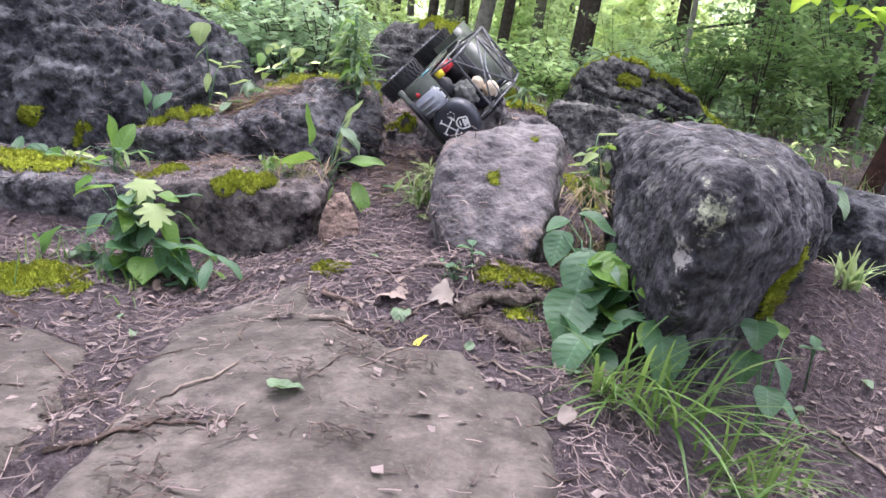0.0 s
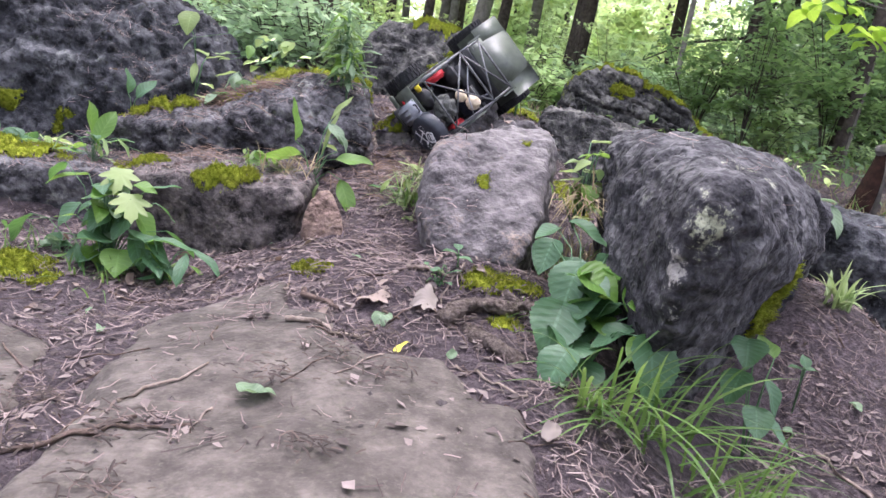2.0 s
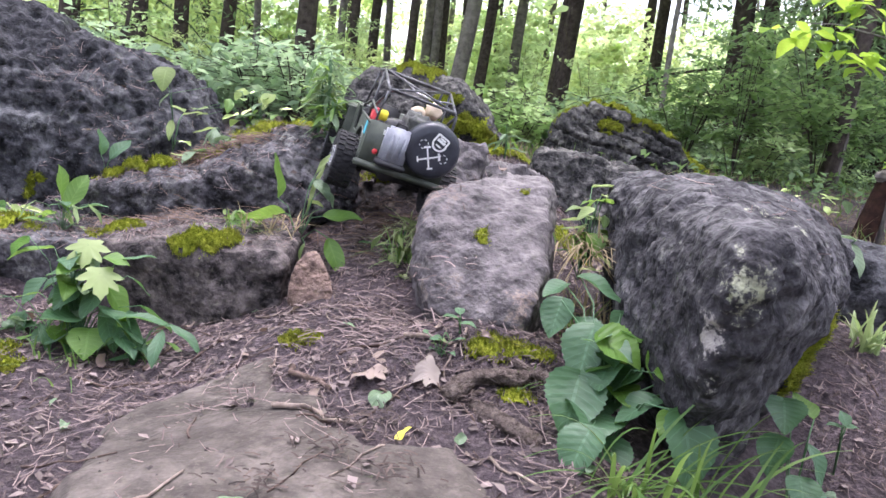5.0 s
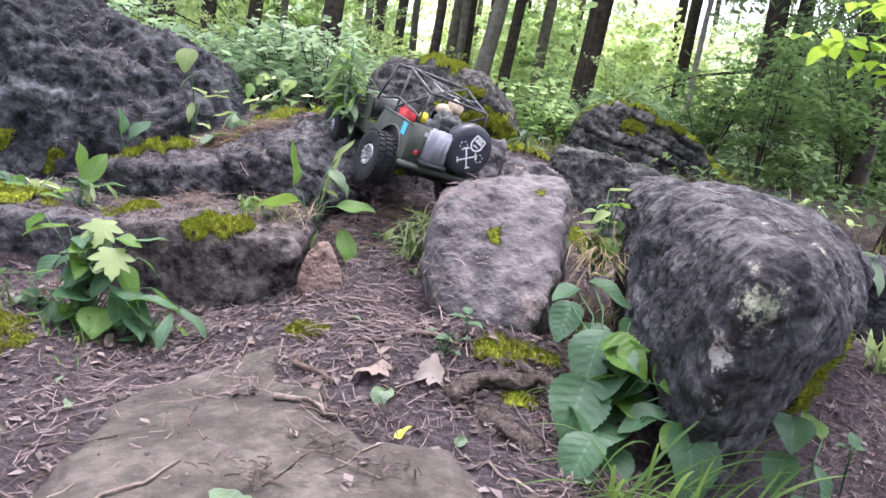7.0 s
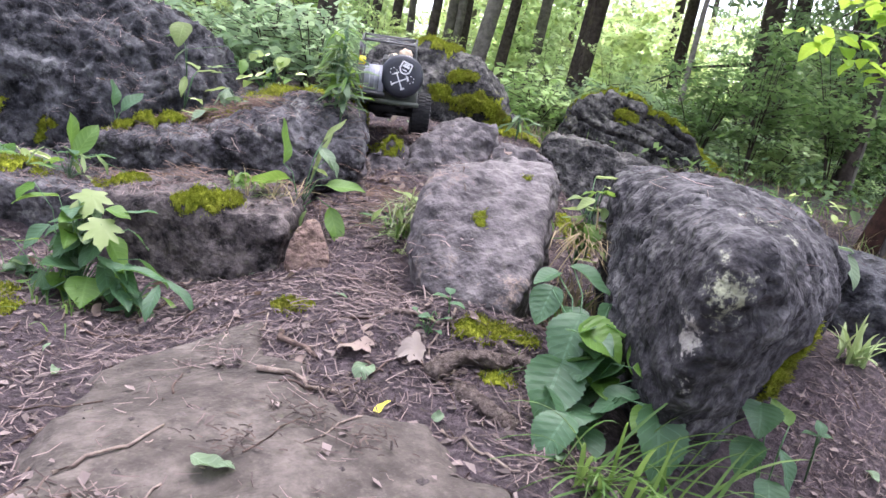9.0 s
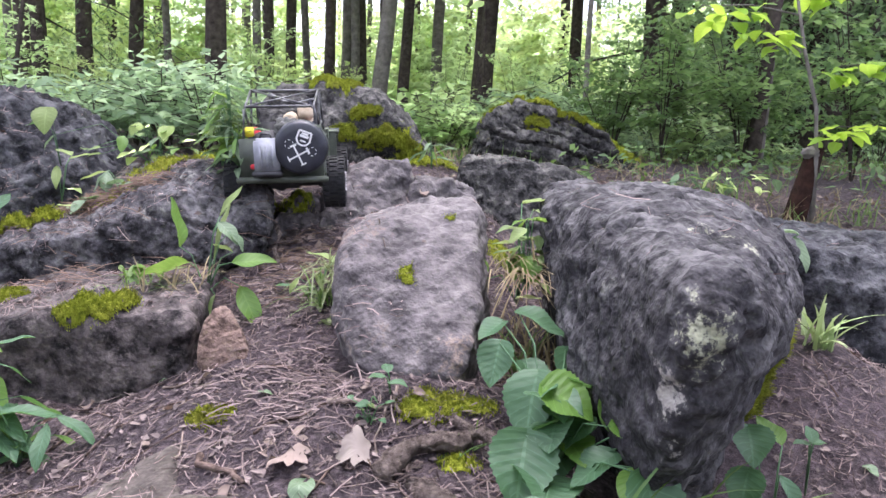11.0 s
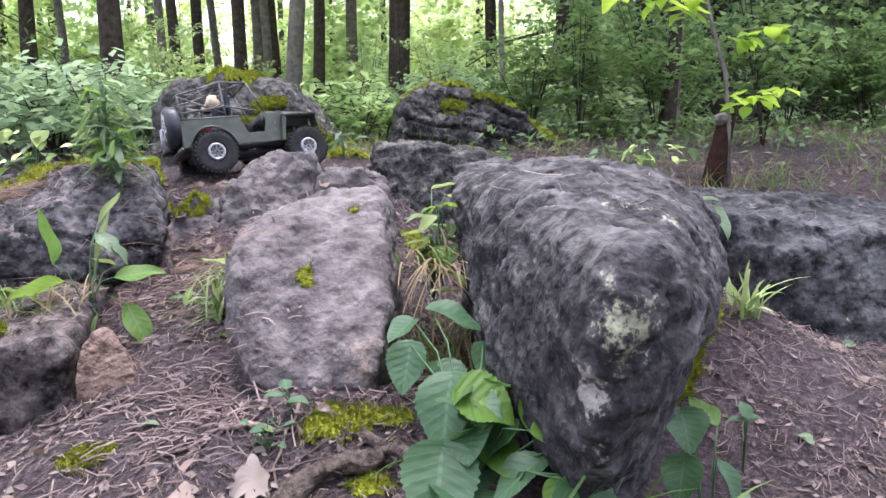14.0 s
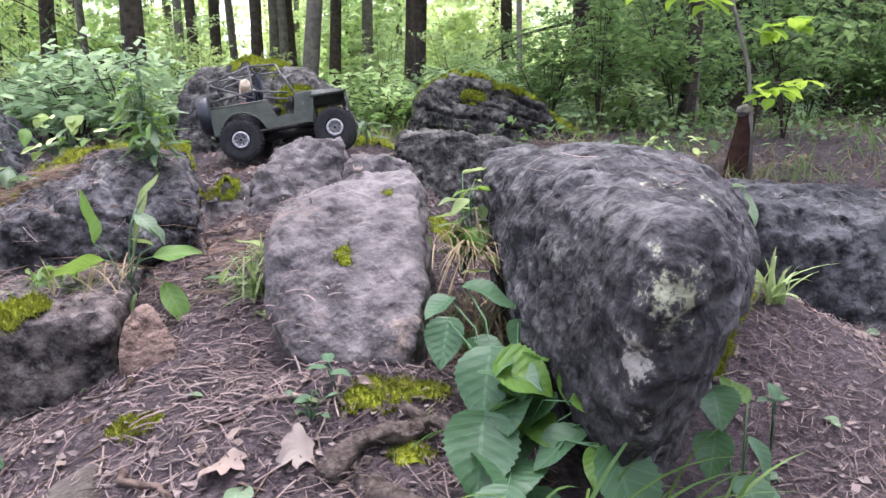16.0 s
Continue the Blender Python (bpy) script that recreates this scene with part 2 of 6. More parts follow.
def blob(center, size, rough=0.15, sub=3, seed=0, mats=None):
    bm = bmesh.new()
    bmesh.ops.create_icosphere(bm, subdivisions=sub, radius=1)
    for v in bm.verts:
        k = 1 + rough * fbm(v.co + Vector((seed, 0, 0)), 2.0, 3)
        v.co = Vector(center) + Vector((v.co.x * size[0] * k, v.co.y * size[1] * k, v.co.z * size[2] * k))
    return bm



# ---- ground ----
def ground_z(x, y):
    """Height of the woodland floor: a gully that climbs between stone ledges."""
    x, y = np.asarray(x, float), np.asarray(y, float)
    mid = np.interp(y, [-20, -1, 0.3, 0.6, 0.8, 0.95, 1.1, 1.25, 1.5, 1.7, 1.9, 2.3, 3.5, 8, 30, 90], [-0.6, -0.08, -0.02, 0.0, 0.015, 0.030, 0.052, 0.080, 0.148, 0.208, 0.252, 0.29, 0.32, 0.42, 1.0, 3.0])
    left = np.interp(y, [-20, -1, 0.5, 0.8, 1.0, 1.25, 1.4, 1.6, 1.9, 2.3, 3.5, 8, 30, 90], [-0.6, -0.12, -0.04, -0.05, -0.05, -0.03, 0.03, 0.09, 0.19, 0.27, 0.33, 0.42, 1.0, 3.0])
    right = np.interp(y, [-20, -1, 0.5, 0.9, 1.2, 1.5, 1.9, 2.2, 2.7, 3.5, 8, 30, 90], [-0.7, -0.2, -0.12, -0.10, -0.05, 0.0, 0.10, 0.2, 0.27, 0.31, 0.42, 1.0, 3.0])
    wl_ = sstep(-0.05, -0.42, x)
    wr_ = sstep(0.15, 0.5, x)
    low = np.interp(y, [-20, -1, 0.5, 0.8, 1.0, 1.25, 1.4, 1.85, 2.3, 3.5, 8, 30, 90], [-0.6, -0.12, -0.04, -0.05, -0.05, -0.03, 0.03, 0.045, 0.15, 0.33, 0.42, 1.0, 3.0])
    wf_ = sstep(-0.58, -0.78, x)
    left = left * (1 - wf_) + low * wf_
    mound = 0.050 * np.exp(-0.5 * (((x - 0.085) / 0.085) ** 2 + ((y - 0.985) / 0.055) ** 2))  # soil heaped at a stone's foot
    bank = 0.115 * np.exp(-0.5 * (((x - 0.66) / 0.15) ** 2 + ((y - 1.24) / 0.17) ** 2))  # soil banked between boulder and slab
    return mid * (1 - wl_ - wr_) + left * wl_ + right * wr_ + mound + bank


def spaced(lo, hi, step, far_lo, far_hi, grow=1.18):
    mids = list(np.arange(lo, hi, step))
    s, v = step, hi
    while v < far_hi:
        mids.append(v)
        s *= grow
        v += s
    s, v, low = step, lo - step, []
    while v > far_lo:
        low.append(v)
        s *= grow
        v -= s
    return np.array([far_lo, *low[::-1], *mids, far_hi])


def make_ground():
    xs, ys = spaced(-1.3, 1.5, 0.0125, -90, 90), spaced(0.25, 2.4, 0.0125, -40, 120)
    gx, gy = np.meshgrid(xs, ys)
    gz = ground_z(gx, gy)
    v = np.stack([gx, gy, gz], -1).reshape(-1, 3)
    for p in v:
        p[2] += 0.012 * fbm((p[0], p[1], 0), 6, 4) + 0.004 * fbm((p[0], p[1], 3), 40, 3)
        if p[1] > 3:
            p[2] += min(1, (p[1] - 3) / 4) * 0.10 * fbm((p[0], p[1], 9), 0.4, 3)
    nx = len(xs)
    idx = np.arange(len(v)).reshape(len(ys), nx)
    f = np.stack([idx[:-1, :-1], idx[:-1, 1:], idx[1:, 1:], idx[1:, :-1]], -1).reshape(-1, 4)
    ob = link_mesh("ground", v, f, M["soil"])
    tagged(ob, "dark brown woodland soil strewn with needles", "ground", kind="structure")
    return ob


make_ground()


# ---- stones ----
def hull_planes(corners):
    bm = bmesh.new()
    for c in corners:
        bm.verts.new(c)
    bmesh.ops.convex_hull(bm, input=bm.verts)
    bm.normal_update()
    cen = sum((v.co for v in bm.verts), Vector()) / len(bm.verts)
    out = []
    for f in bm.faces:
        n = f.normal
        d = n.dot(f.verts[0].co - cen)
        if d < 0:
            n, d = -n, -d
        out.append((n.x, n.y, n.z, max(d, 1e-3)))
    bm.free()
    return np.array(out), cen


def stone(name, corners, mat, label, p=10, vox=0.006, rough=0.02, pit=0.0, strata=0.0, seed=0, swell=1.04):
    """A weathered stone: the rounded hull of a few corners, remeshed evenly and worn along its normals."""
    planes, cen = hull_planes([Vector(c) for c in corners])
    bm = bmesh.new()
    bmesh.ops.create_icosphere(bm, subdivisions=5, radius=1)
    u = np.array([v.co for v in bm.verts])
    u /= np.linalg.norm(u, axis=1)[:, None]
    acc = np.zeros(len(u))
    seen = []
    for n in planes:
        if any(abs(np.dot(n[:3], s[:3])) > 0.999 and abs(n[3] - s[3]) < 0.004 and np.dot(n[:3], s[:3]) > 0 for s in seen):
            continue
        seen.append(n)
        acc += (np.clip(u @ n[:3], 0, None) / n[3]) ** p
    r = swell * acc ** (-1 / p)
    for v, d, rad in zip(bm.verts, u, r):
        v.co = Vector(d) * rad
    ob = part(name, bm, mat)
    rm = ob.modifiers.new("even", "REMESH")
    rm.mode, rm.voxel_size = "VOXEL", vox
    me = bpy.data.meshes.new_from_object(ob.evaluated_get(bpy.context.evaluated_depsgraph_get()))
    ob.modifiers.clear()
    rough_me, ob.data = ob.data, me
    bpy.data.meshes.remove(rough_me)
    me.name = name
    n = len(me.vertices)
    co, no = np.empty(n * 3), np.empty(n * 3)
    me.vertices.foreach_get("co", co)
    me.vertices.foreach_get("normal", no)
    co, no = co.reshape(-1, 3), no.reshape(-1, 3)
    off = Vector((seed * 3.7, seed * 1.3, -seed * 2.1))
    for i in range(n):
        q = Vector(co[i])
        s = q + off
        k = rough * (1.1 * fbm(s, 3.2, 3) + 0.75 * fbm(s, 9, 3) + 0.42 * fbm(s, 26, 3) + 0.22 * fbm(s, 75, 2))
        if pit:
            wob = s + Vector((fbm(s, 11, 2), fbm(s, 12, 2), fbm(s, 13, 2))) * 0.03
            c, c2 = noise.voronoi(wob * 17)[0][0], noise.voronoi(wob * 40)[0][0]
            w = max(0.0, min(1.0, 0.45 + 1.9 * fbm(s, 5, 2)))
            k -= pit * w * (max(0, 0.40 - c) * 0.8 + max(0, 0.40 - c2) * 0.45)
        if strata:
            zz = (q.z + 0.33 * q.x + 0.04 * fbm(s, 3, 3)) * 15
            lay, fr = math.floor(zz), zz % 1.0
            k -= strata * (max(0.0, 1 - min(fr, 1 - fr) * 9) * (0.7 + 0.7 * fbm(s, 5, 2)) + 0.7 * (lay * 0.618 % 1.0) * max(0, 1 - no[i][2] ** 2))
            k -= strata * 0.5 * max(0.0, 1 - abs(((q.x + 0.5 * q.z) * 7 + 0.6 * fbm(s, 4, 2) + 0.4 * lay) % 1.0 - 0.5) * 14)
        co[i] += no[i] * k
    me.vertices.foreach_set("co", co.ravel())
    me.polygons.foreach_set("use_smooth", [True] * len(me.polygons))
    if not me.materials:
        me.materials.append(mat)
    me.update()
    ob.location = cen
    tagged(ob, label, "stone")
    return ob


stone("boulder", [(0.28, 1.29, 0.28), (0.33, 1.38, 0.295), (0.44, 1.34, 0.30), (0.515, 1.2, 0.292), (0.53, 1.1, 0.27), (0.525, 1.0, 0.243), (0.268, 0.715, 0.280), (0.36, 0.80, 0.272),
                  (0.240, 0.655, 0.235), (0.295, 0.665, 0.235), (0.545, 1.0, 0.18), (0.43, 0.83, 0.19), (0.40, 0.86, 0.10), (0.29, 0.71, 0.095), (0.245, 0.695, 0.095), (0.228, 0.75, 0.105),
                  (0.223, 0.86, 0.115), (0.255, 1.1, 0.15), (0.275, 0.80, 0.0), (0.32, 0.92, -0.09), (0.33, 1.3, -0.05), (0.42, 1.0, -0.1), (0.5, 1.3, -0.1)],
      M["rock_big"], "large dark grey weathered limestone boulder with pits and lichen", p=20, vox=0.0042, rough=0.0115, pit=0.085, seed=1)
stone("boulder", [(0.55, 1.14, 0.245), (0.635, 1.17, 0.235), (0.665, 1.22, 0.175), (0.60, 1.12, 0.12), (0.55, 1.33, 0.25), (0.66, 1.38, 0.215), (0.62, 1.3, -0.05), (0.52, 1.2, -0.05), (0.50, 1.15, 0.15)],
      M["rock_big"], "dark pitted knob of stone behind a boulder", p=9, rough=0.022, pit=0.05, seed=12)
stone("boulder", [(-0.006, 1.03, 0.10), (0.075, 0.975, 0.083), (0.137, 0.965, 0.103), (0.0, 1.2, 0.225), (0.075, 1.3, 0.266), (0.188, 1.26, 0.273), (-0.03, 1.17, 0.1), (-0.012, 1.15, 0.213), (0.15, 1.01, 0.135),
                  (0.165, 1.1, 0.178), (0.19, 1.2, 0.1), (0.0, 1.42, 0.22), (0.2, 1.42, 0.24), (0.0, 1.4, 0.0), (0.2, 1.4, 0.0), (0.02, 1.06, 0.0), (0.13, 1.04, 0.0)],
      M["rock_grey"], "leaning grey stone with a flat worn face", p=17, vox=0.0042, rough=0.011, pit=0.018, seed=2)
stone("ledge_stone", [(-0.235, 1.205, 0.10), (-0.31, 1.22, 0.10), (-0.444, 1.24, 0.092), (-0.55, 1.25, 0.076), (-0.23, 1.215, 0.0), (-0.62, 1.28, -0.12), (-0.25, 1.5, 0.12), (-0.62, 1.55, 0.09), (-0.25, 1.5, -0.05), (-0.65, 1.5, -0.1)],
      M["rock_brown"], "low brown stone ledge topped with moss", p=26, rough=0.015, pit=0.012, seed=3)
stone("ledge_stone", [(-0.56, 1.285, 0.073), (-0.8, 1.29, 0.048), (-1.2, 1.32, 0.02), (-0.56, 1.31, -0.12), (-0.8, 1.33, -0.12), (-1.2, 1.35, -0.25), (-0.56, 1.6, 0.09), (-1.3, 1.6, 0.06), (-0.56, 1.5, -0.1), (-1.3, 1.5, -0.2)],
      M["rock_dark"], "low dark stone ledge beside the soil", p=26, rough=0.014, pit=0.015, seed=4)
stone("ledge_stone", [(-0.165, 1.53, 0.225), (-0.19, 1.56, 0.268), (-0.245, 1.55, 0.274), (-0.427, 1.455, 0.195), (-0.36, 1.67, 0.30), (-0.17, 1.51, 0.17), (-0.36, 1.45, 0.115), (-0.47, 1.47, 0.09), (-0.5, 1.5, 0.18), (-0.22, 1.85, 0.30), (-0.55, 1.9, 0.29), (-0.2, 1.6, 0.05), (-0.5, 1.5, 0.0)],
      M["rock_dark"], "dark layered stone ledge with moss on top", p=20, vox=0.005, rough=0.016, pit=0.02, strata=0.012, seed=5)
stone("ledge_stone", [(-0.40, 1.455, 0.195), (-0.657, 1.50, 0.14), (-0.82, 1.56, 0.10), (-0.42, 1.46, 0.10), (-0.55, 1.48, 0.08), (-0.8, 1.55, 0.03), (-0.45, 1.75, 0.26), (-0.66, 1.75, 0.17), (-0.85, 1.75, 0.08), (-0.45, 1.6, 0.0), (-0.85, 1.7, 0.0)],
      M["rock_dark"], "dark stone ledge under moss and needles", p=20, vox=0.005, rough=0.016, pit=0.02, strata=0.010, seed=6)
stone("boulder", [(-1.0, 2.0, 0.52), (-0.75, 2.0, 0.43), (-0.66, 2.0, 0.37), (-1.25, 2.0, 0.56), (-1.9, 2.1, 0.62), (-1.084, 1.76, 0.0), (-0.88, 1.76, 0.03), (-0.74, 1.79, 0.13), (-0.61, 1.98, 0.3), (-1.9, 1.7, -0.08),
                  (-0.6, 2.1, 0.15), (-0.75, 2.5, 0.4), (-1.9, 2.8, 0.6), (-0.7, 2.5, 0.1), (-1.9, 2.8, 0.0), (-1.9, 1.75, 0.45), (-1.15, 1.82, 0.42), (-0.9, 1.84, 0.36)],
      M["rock_left"], "huge blackish weathered boulder with rough pitted face", p=16, vox=0.0085, rough=0.034, pit=0.085, seed=7)
stone("boulder", [(-0.35, 2.38, 0.43), (-0.26, 2.46, 0.54), (0.0, 2.46, 0.54), (0.10, 2.42, 0.47), (0.18, 2.38, 0.40), (0.22, 2.46, 0.2), (-0.36, 2.38, 0.2), (-0.33, 2.9, 0.47), (0.16, 2.9, 0.43), (0.22, 2.9, 0.2), (-0.33, 2.9, 0.2)],
      M["rock_far"], "dark boulder capped with clumps of green moss", p=13, vox=0.008, rough=0.022, strata=0.010, seed=8)
stone("boulder", [(0.50, 3.0, 0.50), (0.64, 3.02, 0.545), (0.89, 3.0, 0.465), (1.12, 3.0, 0.355), (1.19, 3.0, 0.25), (1.25, 3.0, 0.17), (0.44, 2.9, 0.17), (0.45, 2.92, 0.33), (0.56, 3.6, 0.51), (1.16, 3.6, 0.36), (1.16, 3.6, 0.17), (0.46, 3.6, 0.17)],
      M["rock_far"], "layered grey boulder with mossy top under trees", p=24, vox=0.007, rough=0.018, pit=0.012, strata=0.045, seed=9)
for k, (cs, lab) in enumerate([
    ([(-0.05, 1.70, 0.27), (0.04, 1.74, 0.335), (0.11, 1.75, 0.31), (-0.05, 1.66, 0.15), (0.12, 1.66, 0.15), (-0.05, 1.95, 0.28), (0.12, 1.95, 0.28), (0.0, 1.9, 0.15), (0.1, 1.9, 0.15)], "rounded grey stone across the top of the gully"),
    ([(0.10, 1.70, 0.28), (0.18, 1.72, 0.305), (0.25, 1.74, 0.27), (0.10, 1.66, 0.16), (0.26, 1.68, 0.16), (0.12, 1.92, 0.28), (0.25, 1.92, 0.26), (0.12, 1.9, 0.15), (0.25, 1.9, 0.15)], "small rounded grey stone beside a larger one"),
    ([(0.24, 1.92, 0.32), (0.36, 1.95, 0.33), (0.55, 1.95, 0.30), (0.22, 1.84, 0.1), (0.60, 1.84, 0.05), (0.3, 2.2, 0.32), (0.55, 2.2, 0.3), (0.3, 2.2, 0.2), (0.55, 2.2, 0.2)], "flat grey stone half sunk in the slope"),
    ([(-0.17, 1.62, 0.22), (-0.12, 1.64, 0.255), (-0.07, 1.64, 0.22), (-0.18, 1.58, 0.12), (-0.06, 1.58, 0.12), (-0.15, 1.78, 0.24), (-0.06, 1.78, 0.22), (-0.15, 1.75, 0.1), (-0.06, 1.75, 0.1)], "brownish stone step in the gully"),
    ([(-0.08, 1.64, 0.23), (-0.05, 1.66, 0.27), (0.0, 1.66, 0.24), (-0.08, 1.6, 0.14), (0.0, 1.6, 0.14), (-0.06, 1.78, 0.25), (0.0, 1.78, 0.24), (-0.06, 1.75, 0.12), (0.0, 1.75, 0.12)], "small grey stone wedged in the gully")]):
    stone("stone", cs, M["rock_far"] if k == 2 else M["rock_grey"], lab, p=12, rough=0.022, pit=0.03, seed=20 + k)
stone("stone_slab", [(0.70, 1.40, 0.215), (0.81, 1.36, 0.205), (1.0, 1.30, 0.155), (1.6, 1.2, 0.05), (0.80, 1.38, 0.0), (1.05, 1.22, -0.15), (1.6, 1.22, -0.2), (0.85, 1.95, 0.21), (1.36, 1.95, 0.15), (1.7, 1.95, 0.10), (0.9, 1.9, 0), (1.7, 1.9, 0.0)],
      M["rock_left"], "long dark flat-topped stone slab beside the path", p=20, vox=0.008, rough=0.018, pit=0.05, seed=10)
for k, (x, y, z, a) in enumerate([(1.12, 2.5, 0.235, 0.11), (1.04, 1.98, 0.19, 0.06), (1.41, 2.2, 0.16, 0.07), (1.62, 2.35, 0.13, 0.09), (0.92, 2.25, 0.24, 0.08)]):
    stone("stone", [(x - a, y - a * 0.5, z - 0.10), (x + a, y - a * 0.6, z - 0.12), (x - a * 0.8, y, z - 0.02), (x, y - a * 0.3, z), (x + a * 0.7, y, z - 0.015), (x + a, y + a, z - 0.1), (x - a, y + a, z - 0.1), (x, y + a * 0.7, z - 0.01)],
          M["rock_far"], "small grey stone in the weeds behind the slab", p=9, rough=0.02, pit=0.02, seed=40 + k)
stone("red_stone", [(-0.218, 1.175, 0.025), (-0.143, 1.165, 0.03), (-0.219, 1.18, 0.065), (-0.141, 1.175, 0.062), (-0.212, 1.205, 0.105), (-0.198, 1.212, 0.122), (-0.176, 1.212, 0.120), (-0.155, 1.20, 0.092), (-0.21, 1.25, 0.03), (-0.15, 1.25, 0.03), (-0.187, 1.24, 0.11)],
      M["rock_red"], "small upright reddish-brown stone in the soil", p=8, vox=0.004, rough=0.006, seed=11)


# ---- flat bedrock under the path ----
def slab(outline, label, seed):
    """A worn slab that comes up through the soil, with that outline in x and y."""
    pts = [Vector(p) for p in outline]
    x0, x1 = min(p.x for p in pts) - 0.03, max(p.x for p in pts) + 0.03
    y0, y1 = min(p.y for p in pts) - 0.03, max(p.y for p in pts) + 0.03
    step = 0.006
    xs, ys = np.arange(x0, x1, step), np.arange(y0, y1, step)
    verts, index = [], {}
    for j, y in enumerate(ys):
        for i, x in enumerate(xs):
            inside, best = False, 9.0
            q = Vector((x, y))
            for a, b in zip(pts, pts[1:] + pts[:1]):
                if (a.y > y) != (b.y > y) and x < a.x + (y - a.y) * (b.x - a.x) / (b.y - a.y):
                    inside = not inside
                d = b - a
                k = max(0, min(1, (q - a).dot(d) / d.dot(d)))
                best = min(best, (q - a - k * d).length)
            sd = (best if inside else -best) + 0.014 * fbm((x, y, seed), 14, 4)
            if sd < -0.012:
                continue
            s = float(sstep(-0.010, 0.022, sd))
            z = float(ground_z(x, y)) - 0.012 + 0.022 * s + 0.010 * fbm((x, y, seed), 5, 3) + 0.0022 * fbm((x, y, seed + 4), 26, 4)
            index[i, j] = len(verts)
            verts.append((x, y, z))
    faces = [(index[i, j], index[i + 1, j], index[i + 1, j + 1], index[i, j + 1]) for i, j in index if (i + 1, j) in index and (i, j + 1) in index and (i + 1, j + 1) in index]
    ob = link_mesh("bedrock", verts, faces, M["rock_slab"])
    tagged(ob, label, "bedrock", kind="structure")
    return ob


M["rock_slab"] = rock_mat("rock_slab", (0.042, 0.035, 0.030), (0.070, 0.059, 0.051), (0.118, 0.101, 0.088), (0.034, 0.028, 0.024), 0.54, 0.8, 0.15, (), 0.8)
slab([(-0.24, 0.15), (-0.27, 0.45), (-0.276, 0.576), (-0.304, 0.668), (-0.325, 0.743), (-0.335, 0.83), (-0.30, 0.90), (-0.25, 0.96), (-0.19, 1.0), (-0.165, 0.94), (-0.158, 0.88), (-0.10, 0.85), (-0.085, 0.79), (-0.04, 0.755), (0.045, 0.76), (0.075, 0.69), (0.115, 0.655), (0.125, 0.56), (0.115, 0.45), (0.12, 0.15)],
     "flat brown bedrock slab worn smooth in the path", 31)
slab([(-0.28, 0.15), (-0.305, 0.45), (-0.345, 0.62), (-0.372, 0.70), (-0.40, 0.78), (-0.50, 0.82), (-0.60, 0.78), (-0.75, 0.6), (-0.7, 0.2)], "smaller brown bedrock slab across a soil-filled crack", 37)

# ---- finding the surface to lay things on ----
from mathutils.bvhtree import BVHTree


def surface(objects):
    vs, fs = [], []
    for o in objects:
        k = len(vs)
        loc = o.location
        vs += [v.co + loc for v in o.data.vertices]
        fs += [[k + i for i in p.vertices] for p in o.data.polygons]
    return BVHTree.FromPolygons(vs, fs)


ground_objs = [o for o in scene.objects if o.type == "MESH" and o.name.split(".")[0] in ("ground", "bedrock")]
stone_objs = [o for o in scene.objects if o.type == "MESH" and o.name.split(".")[0] in ("boulder", "ledge_stone", "stone", "stone_slab", "red_stone")]
earth_bvh = surface([o for o in ground_objs if o.name.startswith("ground")])
soil_bvh, all_bvh = surface(ground_objs), surface(ground_objs + stone_objs)


def drop(x, y, z=1.5, tree=None):
    hit = (tree or all_bvh).ray_cast(Vector((x, y, z)), Vector((0, 0, -1)))
    return (hit[0], hit[1]) if hit[0] is not None else (Vector((x, y, float(ground_z(x, y)))), Vector((0, 0, 1)))


